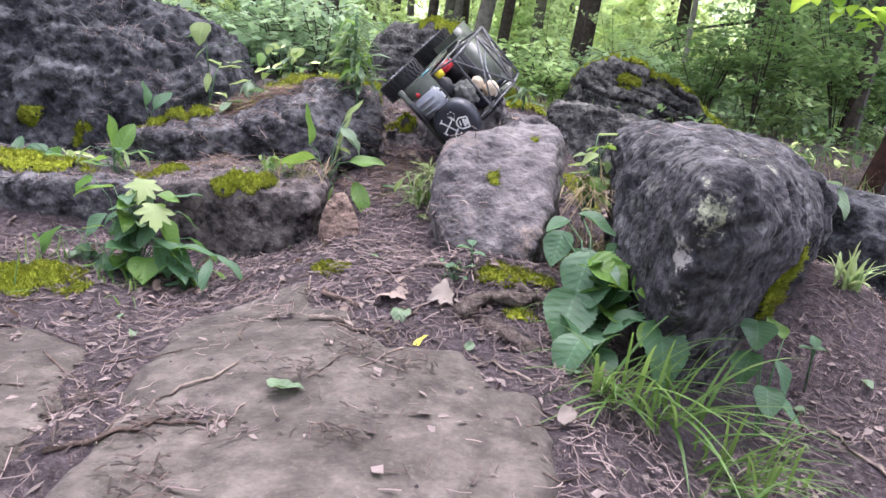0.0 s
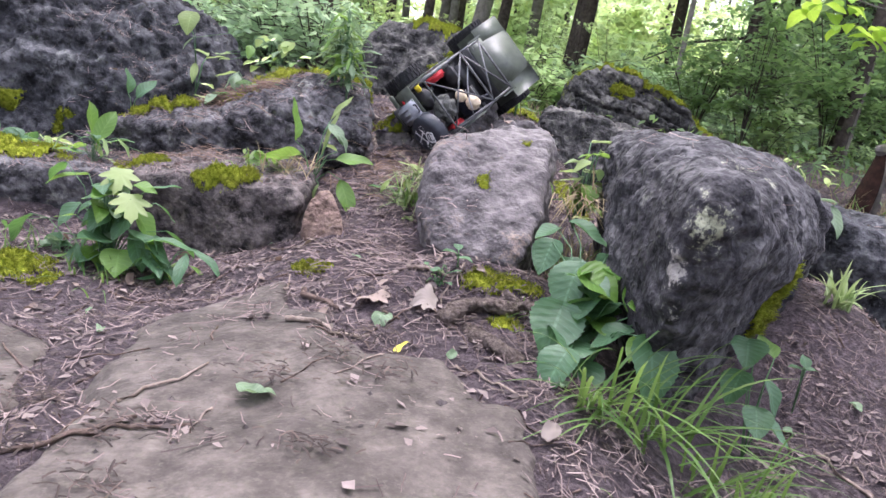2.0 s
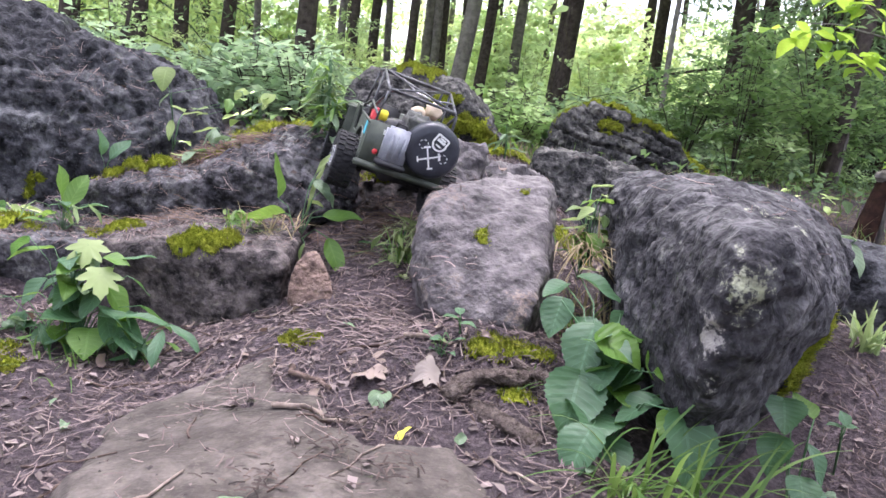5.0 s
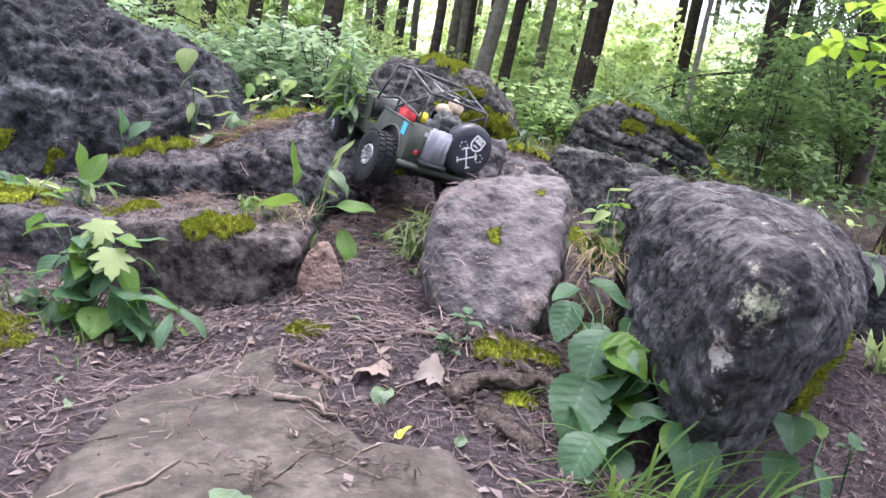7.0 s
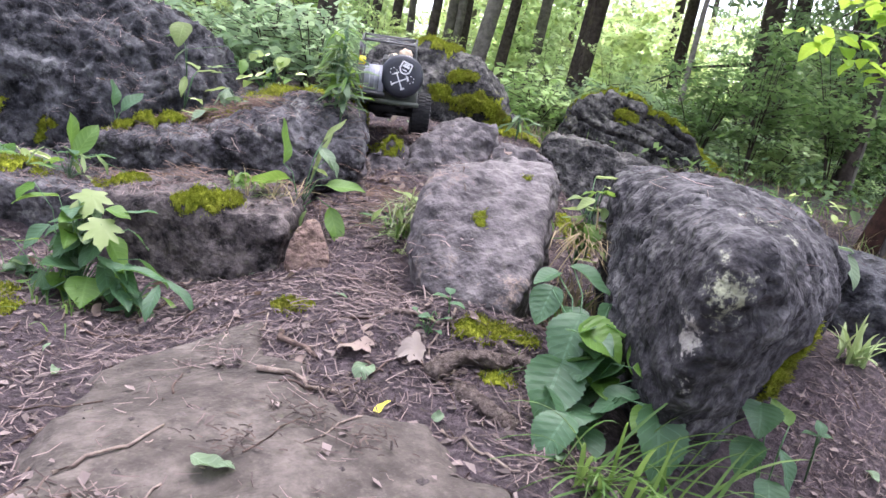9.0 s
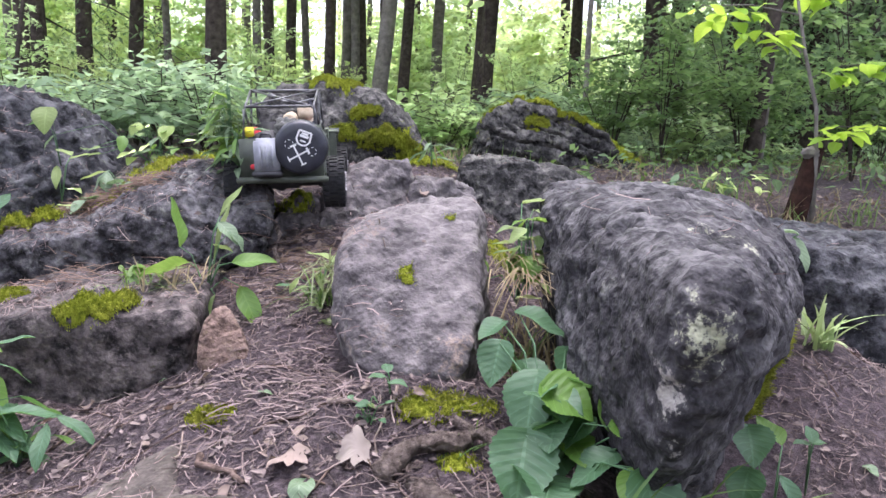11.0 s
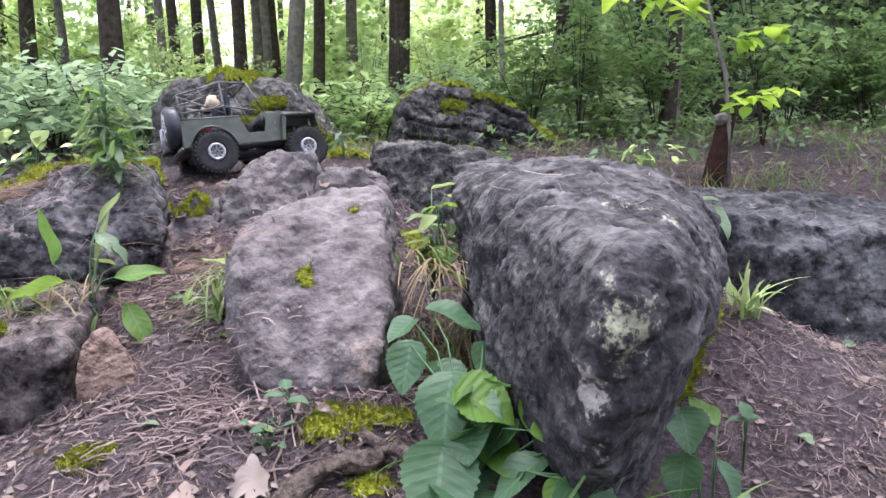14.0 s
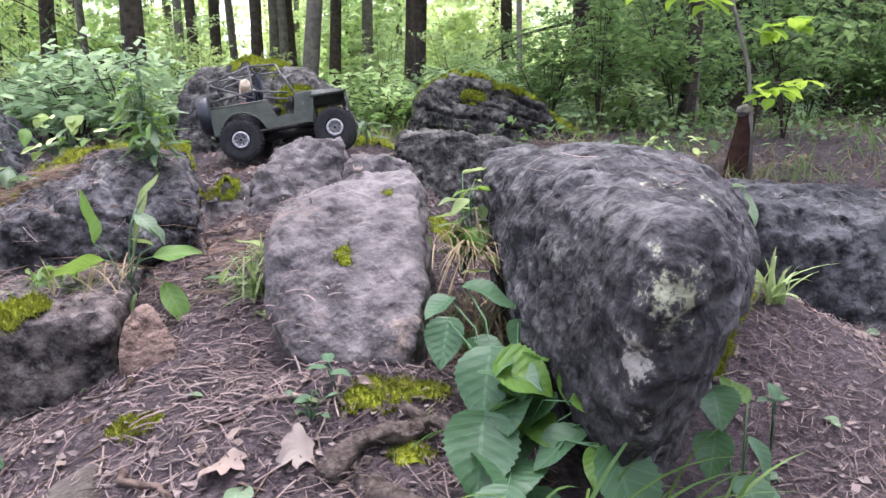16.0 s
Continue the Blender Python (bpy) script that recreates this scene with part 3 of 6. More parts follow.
# ---- moss and lichen ----
def growth(name, center, a, b, mat, label, category, way=(0, 0, -1), h=0.012, seed=0, cut=-9.0, step=0.004, turn=0.0):
    """A patch that grows over whatever surface lies along its way."""
    way = Vector(way).normalized()
    u = way.orthogonal().normalized() if abs(way.z) < 0.9 else Vector((1, 0, 0))
    if abs(way.z) < 0.9:
        u = Vector((0, 0, 1)).cross(way).normalized()
    v = way.cross(u).normalized()
    u, v = math.cos(turn) * u + math.sin(turn) * v, math.cos(turn) * v - math.sin(turn) * u
    n, m = int(a / step) + 2, int(b / step) + 2
    verts, idx = [], {}
    for i in range(-n, n + 1):
        for j in range(-m, m + 1):
            r = math.hypot(i * step / a, j * step / b)
            p = Vector(center) + u * i * step + v * j * step
            edge = 1 - r + 0.42 * fbm(p, 24, 5)
            if edge < 0 or 0.5 + fbm(p, 45, 4) < cut:
                continue
            hit = all_bvh.ray_cast(p - way * 0.12, way, 0.3)
            if hit[0] is None:
                continue
            k = min(1, edge * 2.5)
            lift = h * (k ** 0.5) * (0.65 + 0.5 * fbm(p, 30, 3) + 0.35 * fbm(p, 110, 3)) - 0.001 * (1 - k)
            idx[i, j] = len(verts)
            verts.append(hit[0] - way * max(lift, -0.001))
    faces = []
    for i, j in idx:
        q = [(i, j), (i + 1, j), (i + 1, j + 1), (i, j + 1)]
        if all(c in idx for c in q):
            f = [idx[c] for c in q]
            ds = [verts[k].dot(way) for k in f]
            if max(ds) - min(ds) < 0.022:
                faces.append(f)
    if len(faces) < 6:
        return None
    r = random.Random(seed)  # short upright shoots make the patch furry
    out = -way
    for k in range(len(verts)):
        for _ in range(4):
            p = verts[k] + u * r.uniform(-1.2, 1.2) * step + v * r.uniform(-1.2, 1.2) * step
            d = (out * 0.8 + Vector((r.gauss(0, 0.5), r.gauss(0, 0.5), 0.4 + r.gauss(0, 0.3)))).normalized() * r.uniform(0.003, 0.0075)
            w = d.orthogonal().normalized() * r.uniform(0.0006, 0.0012)
            n0 = len(verts)
            verts += [p - w - out * 0.001, p + w - out * 0.001, p + d]
            faces.append((n0, n0 + 1, n0 + 2))
    ob = link_mesh(name, verts, faces, mat)
    tagged(ob, label, category)
    return ob


def moss_mat():
    m, nt, b, co = base_mat("moss", 1.0, 0, 0.05)
    f, g = noise_tex(nt, co, 140, 5, 0.7), noise_tex(nt, co, 22, 4, 0.6)
    c = ramp(nt, f, [(0.30, (0.06, 0.080, 0.008)), (0.48, (0.22, 0.26, 0.022)), (0.68, (0.42, 0.46, 0.055))])
    c = mixc(nt, ramp(nt, g, [(0.46, (0, 0, 0)), (0.70, (0.55, 0.55, 0.55))]), c, (0.11, 0.085, 0.03))
    nt.links.new(c, b.inputs["Base Color"])
    bump(nt, b, f, 1.0, 0.012)
    return m


M["moss"] = moss_mat()
for k, (c, a, b, h, way) in enumerate([
    ((-0.375, 1.25, 0.1), 0.075, 0.035, 0.022, (0, 0.35, -1)), ((-0.62, 1.56, 0.18), 0.085, 0.032, 0.026, (0, 0.3, -1)), ((-0.36, 1.72, 0.31), 0.11, 0.05, 0.02, (0, 0.2, -1)),
    ((-0.66, 1.80, 0.31), 0.05, 0.04, 0.02, (0, 0.5, -1)), ((0.085, 0.935, 0.06), 0.042, 0.022, 0.008, (0, 0.3, -1)), ((-1.08, 1.85, 0.13), 0.022, 0.03, 0.008, (0, 1, 0)), ((-0.93, 1.86, 0.12), 0.014, 0.012, 0.006, (0, 1, 0)), ((0.13, 0.94, 0.07), 0.03, 0.018, 0.008, (0, 0.3, -1)),
    ((-0.96, 1.83, 0.10), 0.018, 0.03, 0.008, (0, 1, 0)), ((-0.62, 1.0, -0.09), 0.09, 0.06, 0.014, (0, 0, -1)), ((0.462, 0.92, 0.105), 0.030, 0.065, 0.014, (-0.5, 1, 0.1)),
    ((0.2, 2.36, 0.33), 0.12, 0.06, 0.03, (0, 0, -1)), ((0.72, 3.2, 0.53), 0.25, 0.12, 0.03, (0, 0.2, -1)), ((1.01, 3.15, 0.41), 0.16, 0.10, 0.03, (0, 0.3, -1)),
    ((-0.86, 1.38, 0.06), 0.16, 0.06, 0.02, (0, 0.2, -1)), ((-0.56, 1.36, 0.09), 0.05, 0.03, 0.012, (0, 0.2, -1)), ((0.067, 1.093, 0.182), 0.012, 0.018, 0.005, (0, 1, -0.4)), ((0.135, 1.234, 0.237), 0.007, 0.006, 0.003, (0, 1, -0.4)),
    ((0.07, 2.42, 0.36), 0.045, 0.035, 0.03, (0, 1, -0.5)), ((0.0, 2.42, 0.44), 0.05, 0.03, 0.03, (0, 1, -0.6)), ((0.13, 2.40, 0.34), 0.05, 0.035, 0.03, (0, 1, -0.5)),
    ((-0.06, 2.42, 0.38), 0.04, 0.03, 0.03, (0, 1, -0.5)), ((-0.1, 2.5, 0.53), 0.09, 0.05, 0.02, (0, 0, -1)), ((0.02, 2.40, 0.36), 0.035, 0.025, 0.025, (0, 1, -0.5)),
    ((-0.13, 1.66, 0.25), 0.03, 0.025, 0.01, (0, 0.3, -1)), ((0.30, 1.60, 0.26), 0.05, 0.06, 0.015, (0, 0, -1)), ((0.68, 3.0, 0.46), 0.05, 0.04, 0.02, (0, 1, -0.6)), ((1.11, 3.05, 0.36), 0.10, 0.05, 0.03, (0, 1, -0.8)), ((0.86, 3.05, 0.48), 0.09, 0.05, 0.03, (0, 1, -0.9)),
    ((-0.22, 1.80, 0.29), 0.06, 0.05, 0.015, (0, 0, -1)), ((-0.48, 1.62, 0.2), 0.05, 0.03, 0.012, (0, 0.2, -1)), ((0.11, 0.87, 0.05), 0.02, 0.018, 0.008, (0, 0, -1)), ((-0.16, 1.02, 0.0), 0.03, 0.02, 0.004, (0, 0, -1))]):
    growth("moss", c, a, b, M["moss"], "cushion of bright yellow-green moss", "moss", way, h, k, -9.0, 0.0035 if a < 0.1 else 0.006)


# ---- leaves, plants ----
def leaf_shape(kind, n=7):
    """Outline rows of a leaf of length 1: position along it, half width, droop."""
    rows = []
    for i in range(n + 1):
        s = i / n
        if kind == "heart":
            w = 0.52 * (math.sin(math.pi * min(1, s ** 0.62)) ** 0.8) if 0 < s < 1 else 0.0
        elif kind == "narrow":
            w = 0.13 * math.sin(math.pi * s) ** 0.7
        else:
            w = 0.30 * math.sin(math.pi * s ** 0.8) ** 0.9 if 0 < s < 1 else 0.0
        rows.append((s, w, 0.16 * s * s))
    return rows


def leaf_bm(kind, length, width=1.0, seed=0, curl=1.0):
    rng = random.Random(seed)
    bm = bmesh.new()
    if kind == "maple":
        ang = [0, 8, 17, 24, 33, 41, 49, 57, 68, 80, 92, 106, 122, 140, 160]
        rad = [1.0, 0.84, 0.80, 0.58, 0.70, 0.88, 0.72, 0.46, 0.66, 0.78, 0.58, 0.40, 0.52, 0.44, 0.30]
        half = [(r * math.cos(radians(a)), r * math.sin(radians(a))) for a, r in zip(ang, rad)]
        out = half + [(x, -y) for x, y in half[:0:-1]]
        uv = bm.loops.layers.uv.new("leaf")
        c = bm.verts.new((0, 0, 0))
        vs = [bm.verts.new((0.55 * length * x, 0.55 * length * y, -0.12 * length * (x * x + y * y) * curl)) for x, y in out]
        for a, b in zip(vs, vs[1:] + vs[:1]):
            for lp in bm.faces.new((c, a, b)).loops:
                lp[uv].uv = (0.5, 0.5)
        return bm
    n = 24 if kind == "heart" else 14 if kind == "oval" else 8
    uv = bm.loops.layers.uv.new("leaf")
    coord = {}
    cols = []
    for i, (s, w, d) in enumerate(leaf_shape(kind, n)):
        w *= width * length
        if kind == "heart":
            w *= 1 + (0.045 if i % 2 else -0.035)
        zc = -d * length * curl + 0.02 * length * math.sin(5 * s + seed)
        row = []
        for f in (-1, -0.5, 0, 0.5, 1):
            lobe = 0.10 * length * abs(f) * max(0, 0.3 - s) / 0.3 if kind == "heart" else 0.0
            row.append(bm.verts.new((s * length - lobe, f * w, zc + abs(f) * w * 0.30 + 0.03 * length * math.sin(9 * s + 3 * f + seed) * abs(f) + 0.006 * length * math.sin(46 * s - 9 * abs(f)) * (1 - abs(abs(f) - 0.5) * 2))))
            coord[row[-1]] = (s, f)
        cols.append(row)
    for a, b in zip(cols, cols[1:]):
        for k in range(4):
            fa = bm.faces.new((a[k], a[k + 1], b[k + 1], b[k]))
            for lp in fa.loops:
                lp[uv].uv = coord[lp.vert]
    return bm


def aim(p, az, up, roll=0.0):
    """A leaf's pose: it points to az (degrees from +x) and rises by up."""
    return Matrix.Translation(p) @ Matrix.Rotation(radians(az), 4, "Z") @ Matrix.Rotation(radians(-up), 4, "Y") @ Matrix.Rotation(radians(roll), 4, "X")


def plant(name, label, category, root, leaves, stem_mat=None, stem_r=0.0012):
    """Leaves: (kind, place of the middle, length, width, az, up, roll, material)."""
    e = empty(name, Matrix.Translation(root))
    tagged(e, label, category)
    root = Vector(root)
    for k, (kind, c, length, width, az, up, roll, mat) in enumerate(leaves):
        m = aim(Vector((0, 0, 0)), az, up, roll)
        base = Vector(c) - (m @ Vector((length * (0.45 if kind != "maple" else 0.2), 0, 0)))
        bm = leaf_bm(kind, length, width, k * 7 + int(root.x * 100))
        bm.transform(Matrix.Translation(base - root) @ m)
        part("leaf", bm, M[mat], e)
        mid = (base - root) * 0.55 + Vector((0, 0, 0.25 * (base - root).length))
        part("stem", tube([(0, 0, -0.004), mid * 0.6, mid, base - root], stem_r, 5, stem_r * 0.7), M[stem_mat or "leaf_plant"], e)
    return e


LP = "leaf_plant"
M["leaf_grey"] = leaf_mat("leaf_grey", (0.09, 0.145, 0.08), (0.17, 0.235, 0.14), (0.2, 0.3, 0.14), 0.3, 0.5, True)
M["leaf_pale2"] = leaf_mat("leaf_pale2", (0.10, 0.165, 0.055), (0.19, 0.26, 0.10), (0.3, 0.4, 0.15), 0.35, 0.5, True)
M["leaf_bright"] = leaf_mat("leaf_bright", (0.05, 0.125, 0.018), (0.11, 0.21, 0.035), (0.28, 0.44, 0.08), 0.35, 0.5, True)
plant("broadleaf_plant", "lush broadleaf plant with large toothed heart-shaped leaves", "plant", (0.20, 0.84, -0.02), [
    ("heart", (0.18, 0.87, 0.094), 0.0731, 0.75, -120, -45, 10, LP), ("heart", (0.222, 1.0, 0.145), 0.0645, 0.7, -25, -15, 5, LP), ("heart", (0.162, 1.0, 0.137), 0.0387, 0.9, -150, -20, 0, LP),
    ("heart", (0.246, 0.95, 0.104), 0.0559, 0.7, -80, -40, 0, LP), ("heart", (0.16, 0.81, 0.055), 0.0731, 0.85, -110, -40, -10, LP), ("heart", (0.213, 0.84, 0.072), 0.0602, 0.75, -150, -25, 10, LP),
    ("oval", (0.254, 0.83, 0.106), 0.062, 1.0, 60, 65, 20, "leaf_bright"), ("heart", (0.255, 0.73, 0.05), 0.0731, 0.75, -75, -55, 0, LP), ("heart", (0.158, 0.75, 0.028), 0.0559, 0.8, -130, -40, 0, LP),
    ("heart", (0.225, 0.80, 0.06), 0.0516, 0.75, -165, -20, 0, LP), ("oval", (0.24, 0.755, 0.065), 0.0387, 0.9, -120, -30, 0, "leaf_bright"), ("heart", (0.158, 0.95, 0.112), 0.0516, 0.8, -120, -50, 0, LP),
    ("heart", (0.20, 0.93, 0.10), 0.0516, 0.8, -60, -30, 0, LP), ("oval", (0.265, 0.80, 0.075), 0.0344, 0.9, -20, 0, 0, LP), ("heart", (0.20, 0.78, 0.01), 0.0516, 0.8, -100, -30, 0, LP), ("heart", (0.23, 0.90, 0.085), 0.0430, 0.8, -50, -40, 0, LP)])
plant("broadleaf_plant", "small broadleaf plant at the foot of a boulder", "plant", (0.44, 0.86, -0.09), [
    ("heart", (0.423, 0.88, 0.045), 0.0516, 0.9, -110, -20, 0, LP), ("heart", (0.408, 0.86, 0.003), 0.0473, 0.8, -130, -40, 0, LP), ("oval", (0.447, 0.84, 0.005), 0.0473, 0.9, -60, -50, 0, LP),
    ("heart", (0.426, 0.82, -0.024), 0.0430, 0.85, -100, -30, 0, LP), ("oval", (0.457, 0.90, 0.05), 0.045, 1.0, 100, 30, 0, "leaf_bright"), ("heart", (0.46, 0.83, -0.04), 0.0387, 0.9, -30, -30, 0, LP)])
plant("seedling", "tiny three-leaved seedling on bare soil", "seedling", (0.54, 0.95, -0.05), [
    ("oval", (0.527, 0.945, 0.014), 0.022, 1.3, 180, 10, 0, LP), ("oval", (0.545, 0.945, 0.014), 0.022, 1.3, 0, 10, 0, LP), ("oval", (0.536, 0.945, 0.024), 0.022, 1.3, 90, 50, 0, LP)])
plant("seedling", "small two-leaved seedling beside a grey stone", "seedling", (0.045, 0.96, 0.06), [
    ("oval", (0.03, 0.945, 0.098), 0.02, 1.4, 190, 10, 0, LP), ("oval", (0.05, 0.94, 0.092), 0.022, 1.4, -20, 5, 0, LP), ("oval", (0.04, 0.96, 0.103), 0.016, 1.4, 100, 30, 0, LP)])
plant("maple_seedling", "leafy clump with two pale maple leaves at the ledge", "plant", (-0.50, 1.10, -0.06), [
    ("maple", (-0.486, 1.09, 0.096), 0.074, 1, -80, -35, 0, "leaf_pale"), ("maple", (-0.449, 1.06, 0.063), 0.074, 1, -60, -40, 0, "leaf_pale"), ("oval", (-0.573, 1.12, 0.027), 0.05, 1.2, -120, -40, 0, LP),
    ("oval", (-0.585, 1.10, -0.024), 0.05, 1.1, -100, -50, 0, LP), ("heart", (-0.46, 1.05, -0.022), 0.05, 0.95, -70, -30, 0, "leaf_bright"), ("oval", (-0.542, 1.08, -0.033), 0.04, 1.0, -90, -50, 0, LP),
    ("oval", (-0.52, 1.03, -0.065), 0.045, 1.1, -90, -40, 0, "leaf_bright"), ("oval", (-0.577, 1.06, -0.055), 0.04, 1.1, -110, -40, 0, LP), ("narrow", (-0.421, 1.06, 0.015), 0.09, 1.3, -20, -15, 0, LP),
    ("narrow", (-0.39, 1.06, 0.019), 0.08, 1.3, 10, 5, 0, LP), ("narrow", (-0.507, 1.10, 0.033), 0.08, 1.5, -60, -50, 0, LP), ("narrow", (-0.44, 1.07, 0.0), 0.08, 1.4, -50, -30, 0, LP),
    ("narrow", (-0.47, 1.09, 0.04), 0.08, 1.5, -100, -40, 0, LP), ("narrow", (-0.41, 1.05, -0.01), 0.07, 1.4, -40, -20, 0, LP), ("oval", (-0.53, 1.10, 0.05), 0.045, 1.0, -140, -30, 0, LP), ("oval", (-0.55, 1.05, -0.08), 0.035, 1.1, -80, -50, 0, LP)])
plant("wood_plant", "green woodland plant with upright and drooping strap leaves", "plant", (-0.240, 1.35, 0.105), [
    ("oval", (-0.283, 1.36, 0.213), 0.080, 0.85, 110, 80, 60, "leaf_bright"), ("oval", (-0.295, 1.33, 0.150), 0.075, 0.95, 195, -8, 35, "leaf_bright"), ("oval", (-0.166, 1.33, 0.161), 0.070, 0.85, -5, 8, 30, "leaf_bright"),
    ("oval", (-0.165, 1.30, 0.095), 0.078, 0.75, -45, -50, 15, "leaf_bright"), ("oval", (-0.205, 1.35, 0.205), 0.050, 0.9, -30, -35, 20, "leaf_grey"), ("oval", (-0.19, 1.35, 0.19), 0.038, 0.9, 0, -50, 20, "leaf_grey"),
    ("narrow", (-0.222, 1.37, 0.20), 0.10, 0.35, 40, 76, 40, "leaf_pale"), ("narrow", (-0.207, 1.37, 0.25), 0.06, 0.8, 20, 60, 40, "leaf_pale"), ("narrow", (-0.215, 1.37, 0.175), 0.035, 1.2, 200, 30, 40, "leaf_pale"),
    ("narrow", (-0.23, 1.31, 0.085), 0.06, 1.0, -120, -50, 0, "leaf_pale2")])
plant("pale_plant", "wilting pale green plant beside a grey stone", "plant", (-0.06, 1.31, 0.085), [
    ("oval", (-0.06, 1.37, 0.165), 0.05, 0.7, 150, 20, 0, "leaf_pale"), ("oval", (-0.03, 1.38, 0.16), 0.05, 0.8, 60, 20, 0, "leaf_pale"), ("oval", (0.0, 1.36, 0.155), 0.05, 0.7, 20, 20, 0, "leaf_pale"),
    ("oval", (-0.116, 1.36, 0.115), 0.03, 1.2, 180, 10, 0, LP), ("oval", (-0.05, 1.26, 0.075), 0.025, 1.1, -100, -20, 0, "leaf_pale"), ("oval", (-0.035, 1.25, 0.07), 0.025, 1.1, -60, -20, 0, "leaf_pale"), ("oval", (-0.06, 1.25, 0.065), 0.022, 1.1, -130, -20, 0, "leaf_pale")])
plant("wood_plant", "pale-leaved plant in the gap between two boulders", "plant", (0.24, 1.22, 0.12), [
    ("oval", (0.275, 1.28, 0.268), 0.05, 0.9, 10, 10, 0, "leaf_pale"), ("oval", (0.236, 1.25, 0.228), 0.055, 0.8, 200, 5, 0, "leaf_pale2"), ("oval", (0.26, 1.21, 0.215), 0.055, 0.8, -20, -10, 0, "leaf_pale2"),
    ("oval", (0.225, 1.19, 0.18), 0.045, 0.8, -90, -30, 0, "leaf_bright"), ("oval", (0.183, 1.18, 0.185), 0.05, 0.55, 100, 70, 60, "leaf_bright"), ("narrow", (0.23, 1.12, 0.15), 0.05, 1.2, -60, 20, 0, "leaf_yellow"),
    ("oval", (0.29, 1.30, 0.25), 0.04, 0.9, -60, 0, 0, "leaf_pale"), ("oval", (0.22, 1.21, 0.20), 0.04, 0.9, 150, -5, 0, "leaf_pale2"), ("oval", (0.255, 1.18, 0.19), 0.045, 0.9, -110, -10, 0, "leaf_pale2")])
plant("heart_leaf_plant", "single pale heart-shaped leaf on a thin stalk", "plant", (-0.64, 1.80, 0.29), [("heart", (-0.655, 1.77, 0.382), 0.055, 0.9, -90, -60, 0, "leaf_pale"), ("oval", (-0.68, 1.79, 0.375), 0.04, 0.8, 190, 0, 0, LP)])
plant("pale_plant", "yellowing young plant on the mossy ledge", "plant", (-0.60, 1.70, 0.22), [
    ("oval", (-0.603, 1.73, 0.317), 0.05, 0.9, 150, 20, 0, "leaf_pale"), ("oval", (-0.57, 1.72, 0.31), 0.045, 0.8, 10, 20, 0, "leaf_pale"), ("oval", (-0.60, 1.68, 0.27), 0.05, 0.6, -80, -60, 0, "leaf_pale"), ("oval", (-0.56, 1.66, 0.245), 0.04, 0.9, -30, 0, 0, "leaf_yellow")])
plant("wood_plant", "grey-green plant on the needle-covered ledge", "plant", (-0.45, 1.63, 0.20), [
    ("oval", (-0.432, 1.61, 0.255), 0.065, 0.8, 50, 35, 20, "leaf_grey"), ("oval", (-0.484, 1.62, 0.265), 0.05, 0.9, 100, 60, 10, "leaf_grey"), ("oval", (-0.50, 1.60, 0.235), 0.045, 0.9, 200, 10, 0, LP), ("oval", (-0.42, 1.60, 0.235), 0.05, 0.9, -20, 10, 0, "leaf_grey"), ("oval", (-0.46, 1.58, 0.22), 0.04, 0.9, -100, 0, 0, "leaf_bright")])
plant("wood_plant", "two-leaved green plant at the boulder's foot", "plant", (-0.70, 1.60, 0.16), [("narrow", (-0.71, 1.6, 0.225), 0.06, 2.2, 110, 70, 60, LP), ("narrow", (-0.675, 1.6, 0.215), 0.06, 2.2, 40, 55, 30, LP)])
plant("wood_plant", "strap-leaved green plant on the lower ledge", "plant", (-0.72, 1.48, 0.07), [
    ("narrow", (-0.73, 1.49, 0.14), 0.08, 1.8, 120, 70, 50, "leaf_bright"), ("narrow", (-0.70, 1.48, 0.13), 0.08, 1.8, 60, 60, 40, "leaf_bright"), ("oval", (-0.66, 1.45, 0.11), 0.06, 0.7, 20, 20, 0, LP), ("oval", (-0.76, 1.44, 0.085), 0.05, 0.9, 190, 5, 0, LP)])
plant("wood_plant", "low bright-leaved plant on the lower ledge", "plant", (-0.80, 1.45, 0.05), [
    ("oval", (-0.78, 1.43, 0.085), 0.05, 1.0, -30, 10, 0, "leaf_bright"), ("oval", (-0.83, 1.44, 0.085), 0.05, 1.0, 200, 10, 0, "leaf_bright"), ("oval", (-0.94, 1.5, 0.09), 0.05, 0.8, 100, 50, 0, LP), ("oval", (-0.90, 1.48, 0.085), 0.05, 0.8, 60, 40, 0, LP)])
plant("wood_plant", "small plant beside the stone slab", "plant", (1.0, 1.16, -0.06), [("oval", (0.98, 1.16, -0.02), 0.035, 1, 160, 20, 0, LP), ("oval", (1.03, 1.15, -0.03), 0.035, 1, 10, 20, 0, "leaf_bright"), ("oval", (1.01, 1.17, 0.0), 0.03, 1, 80, 50, 0, LP), ("oval", (0.97, 1.12, -0.045), 0.03, 1, 220, 0, 0, LP)])
plant("wood_plant", "pale leaves in a crack behind the boulder", "plant", (0.66, 1.25, 0.15), [("oval", (0.65, 1.22, 0.235), 0.05, 0.9, 150, 10, 0, "leaf_grey"), ("oval", (0.67, 1.20, 0.205), 0.06, 0.7, -80, -50, 0, "leaf_grey"), ("oval", (0.56, 1.55, 0.28), 0.06, 0.9, 10, 10, 0, "leaf_bright")])


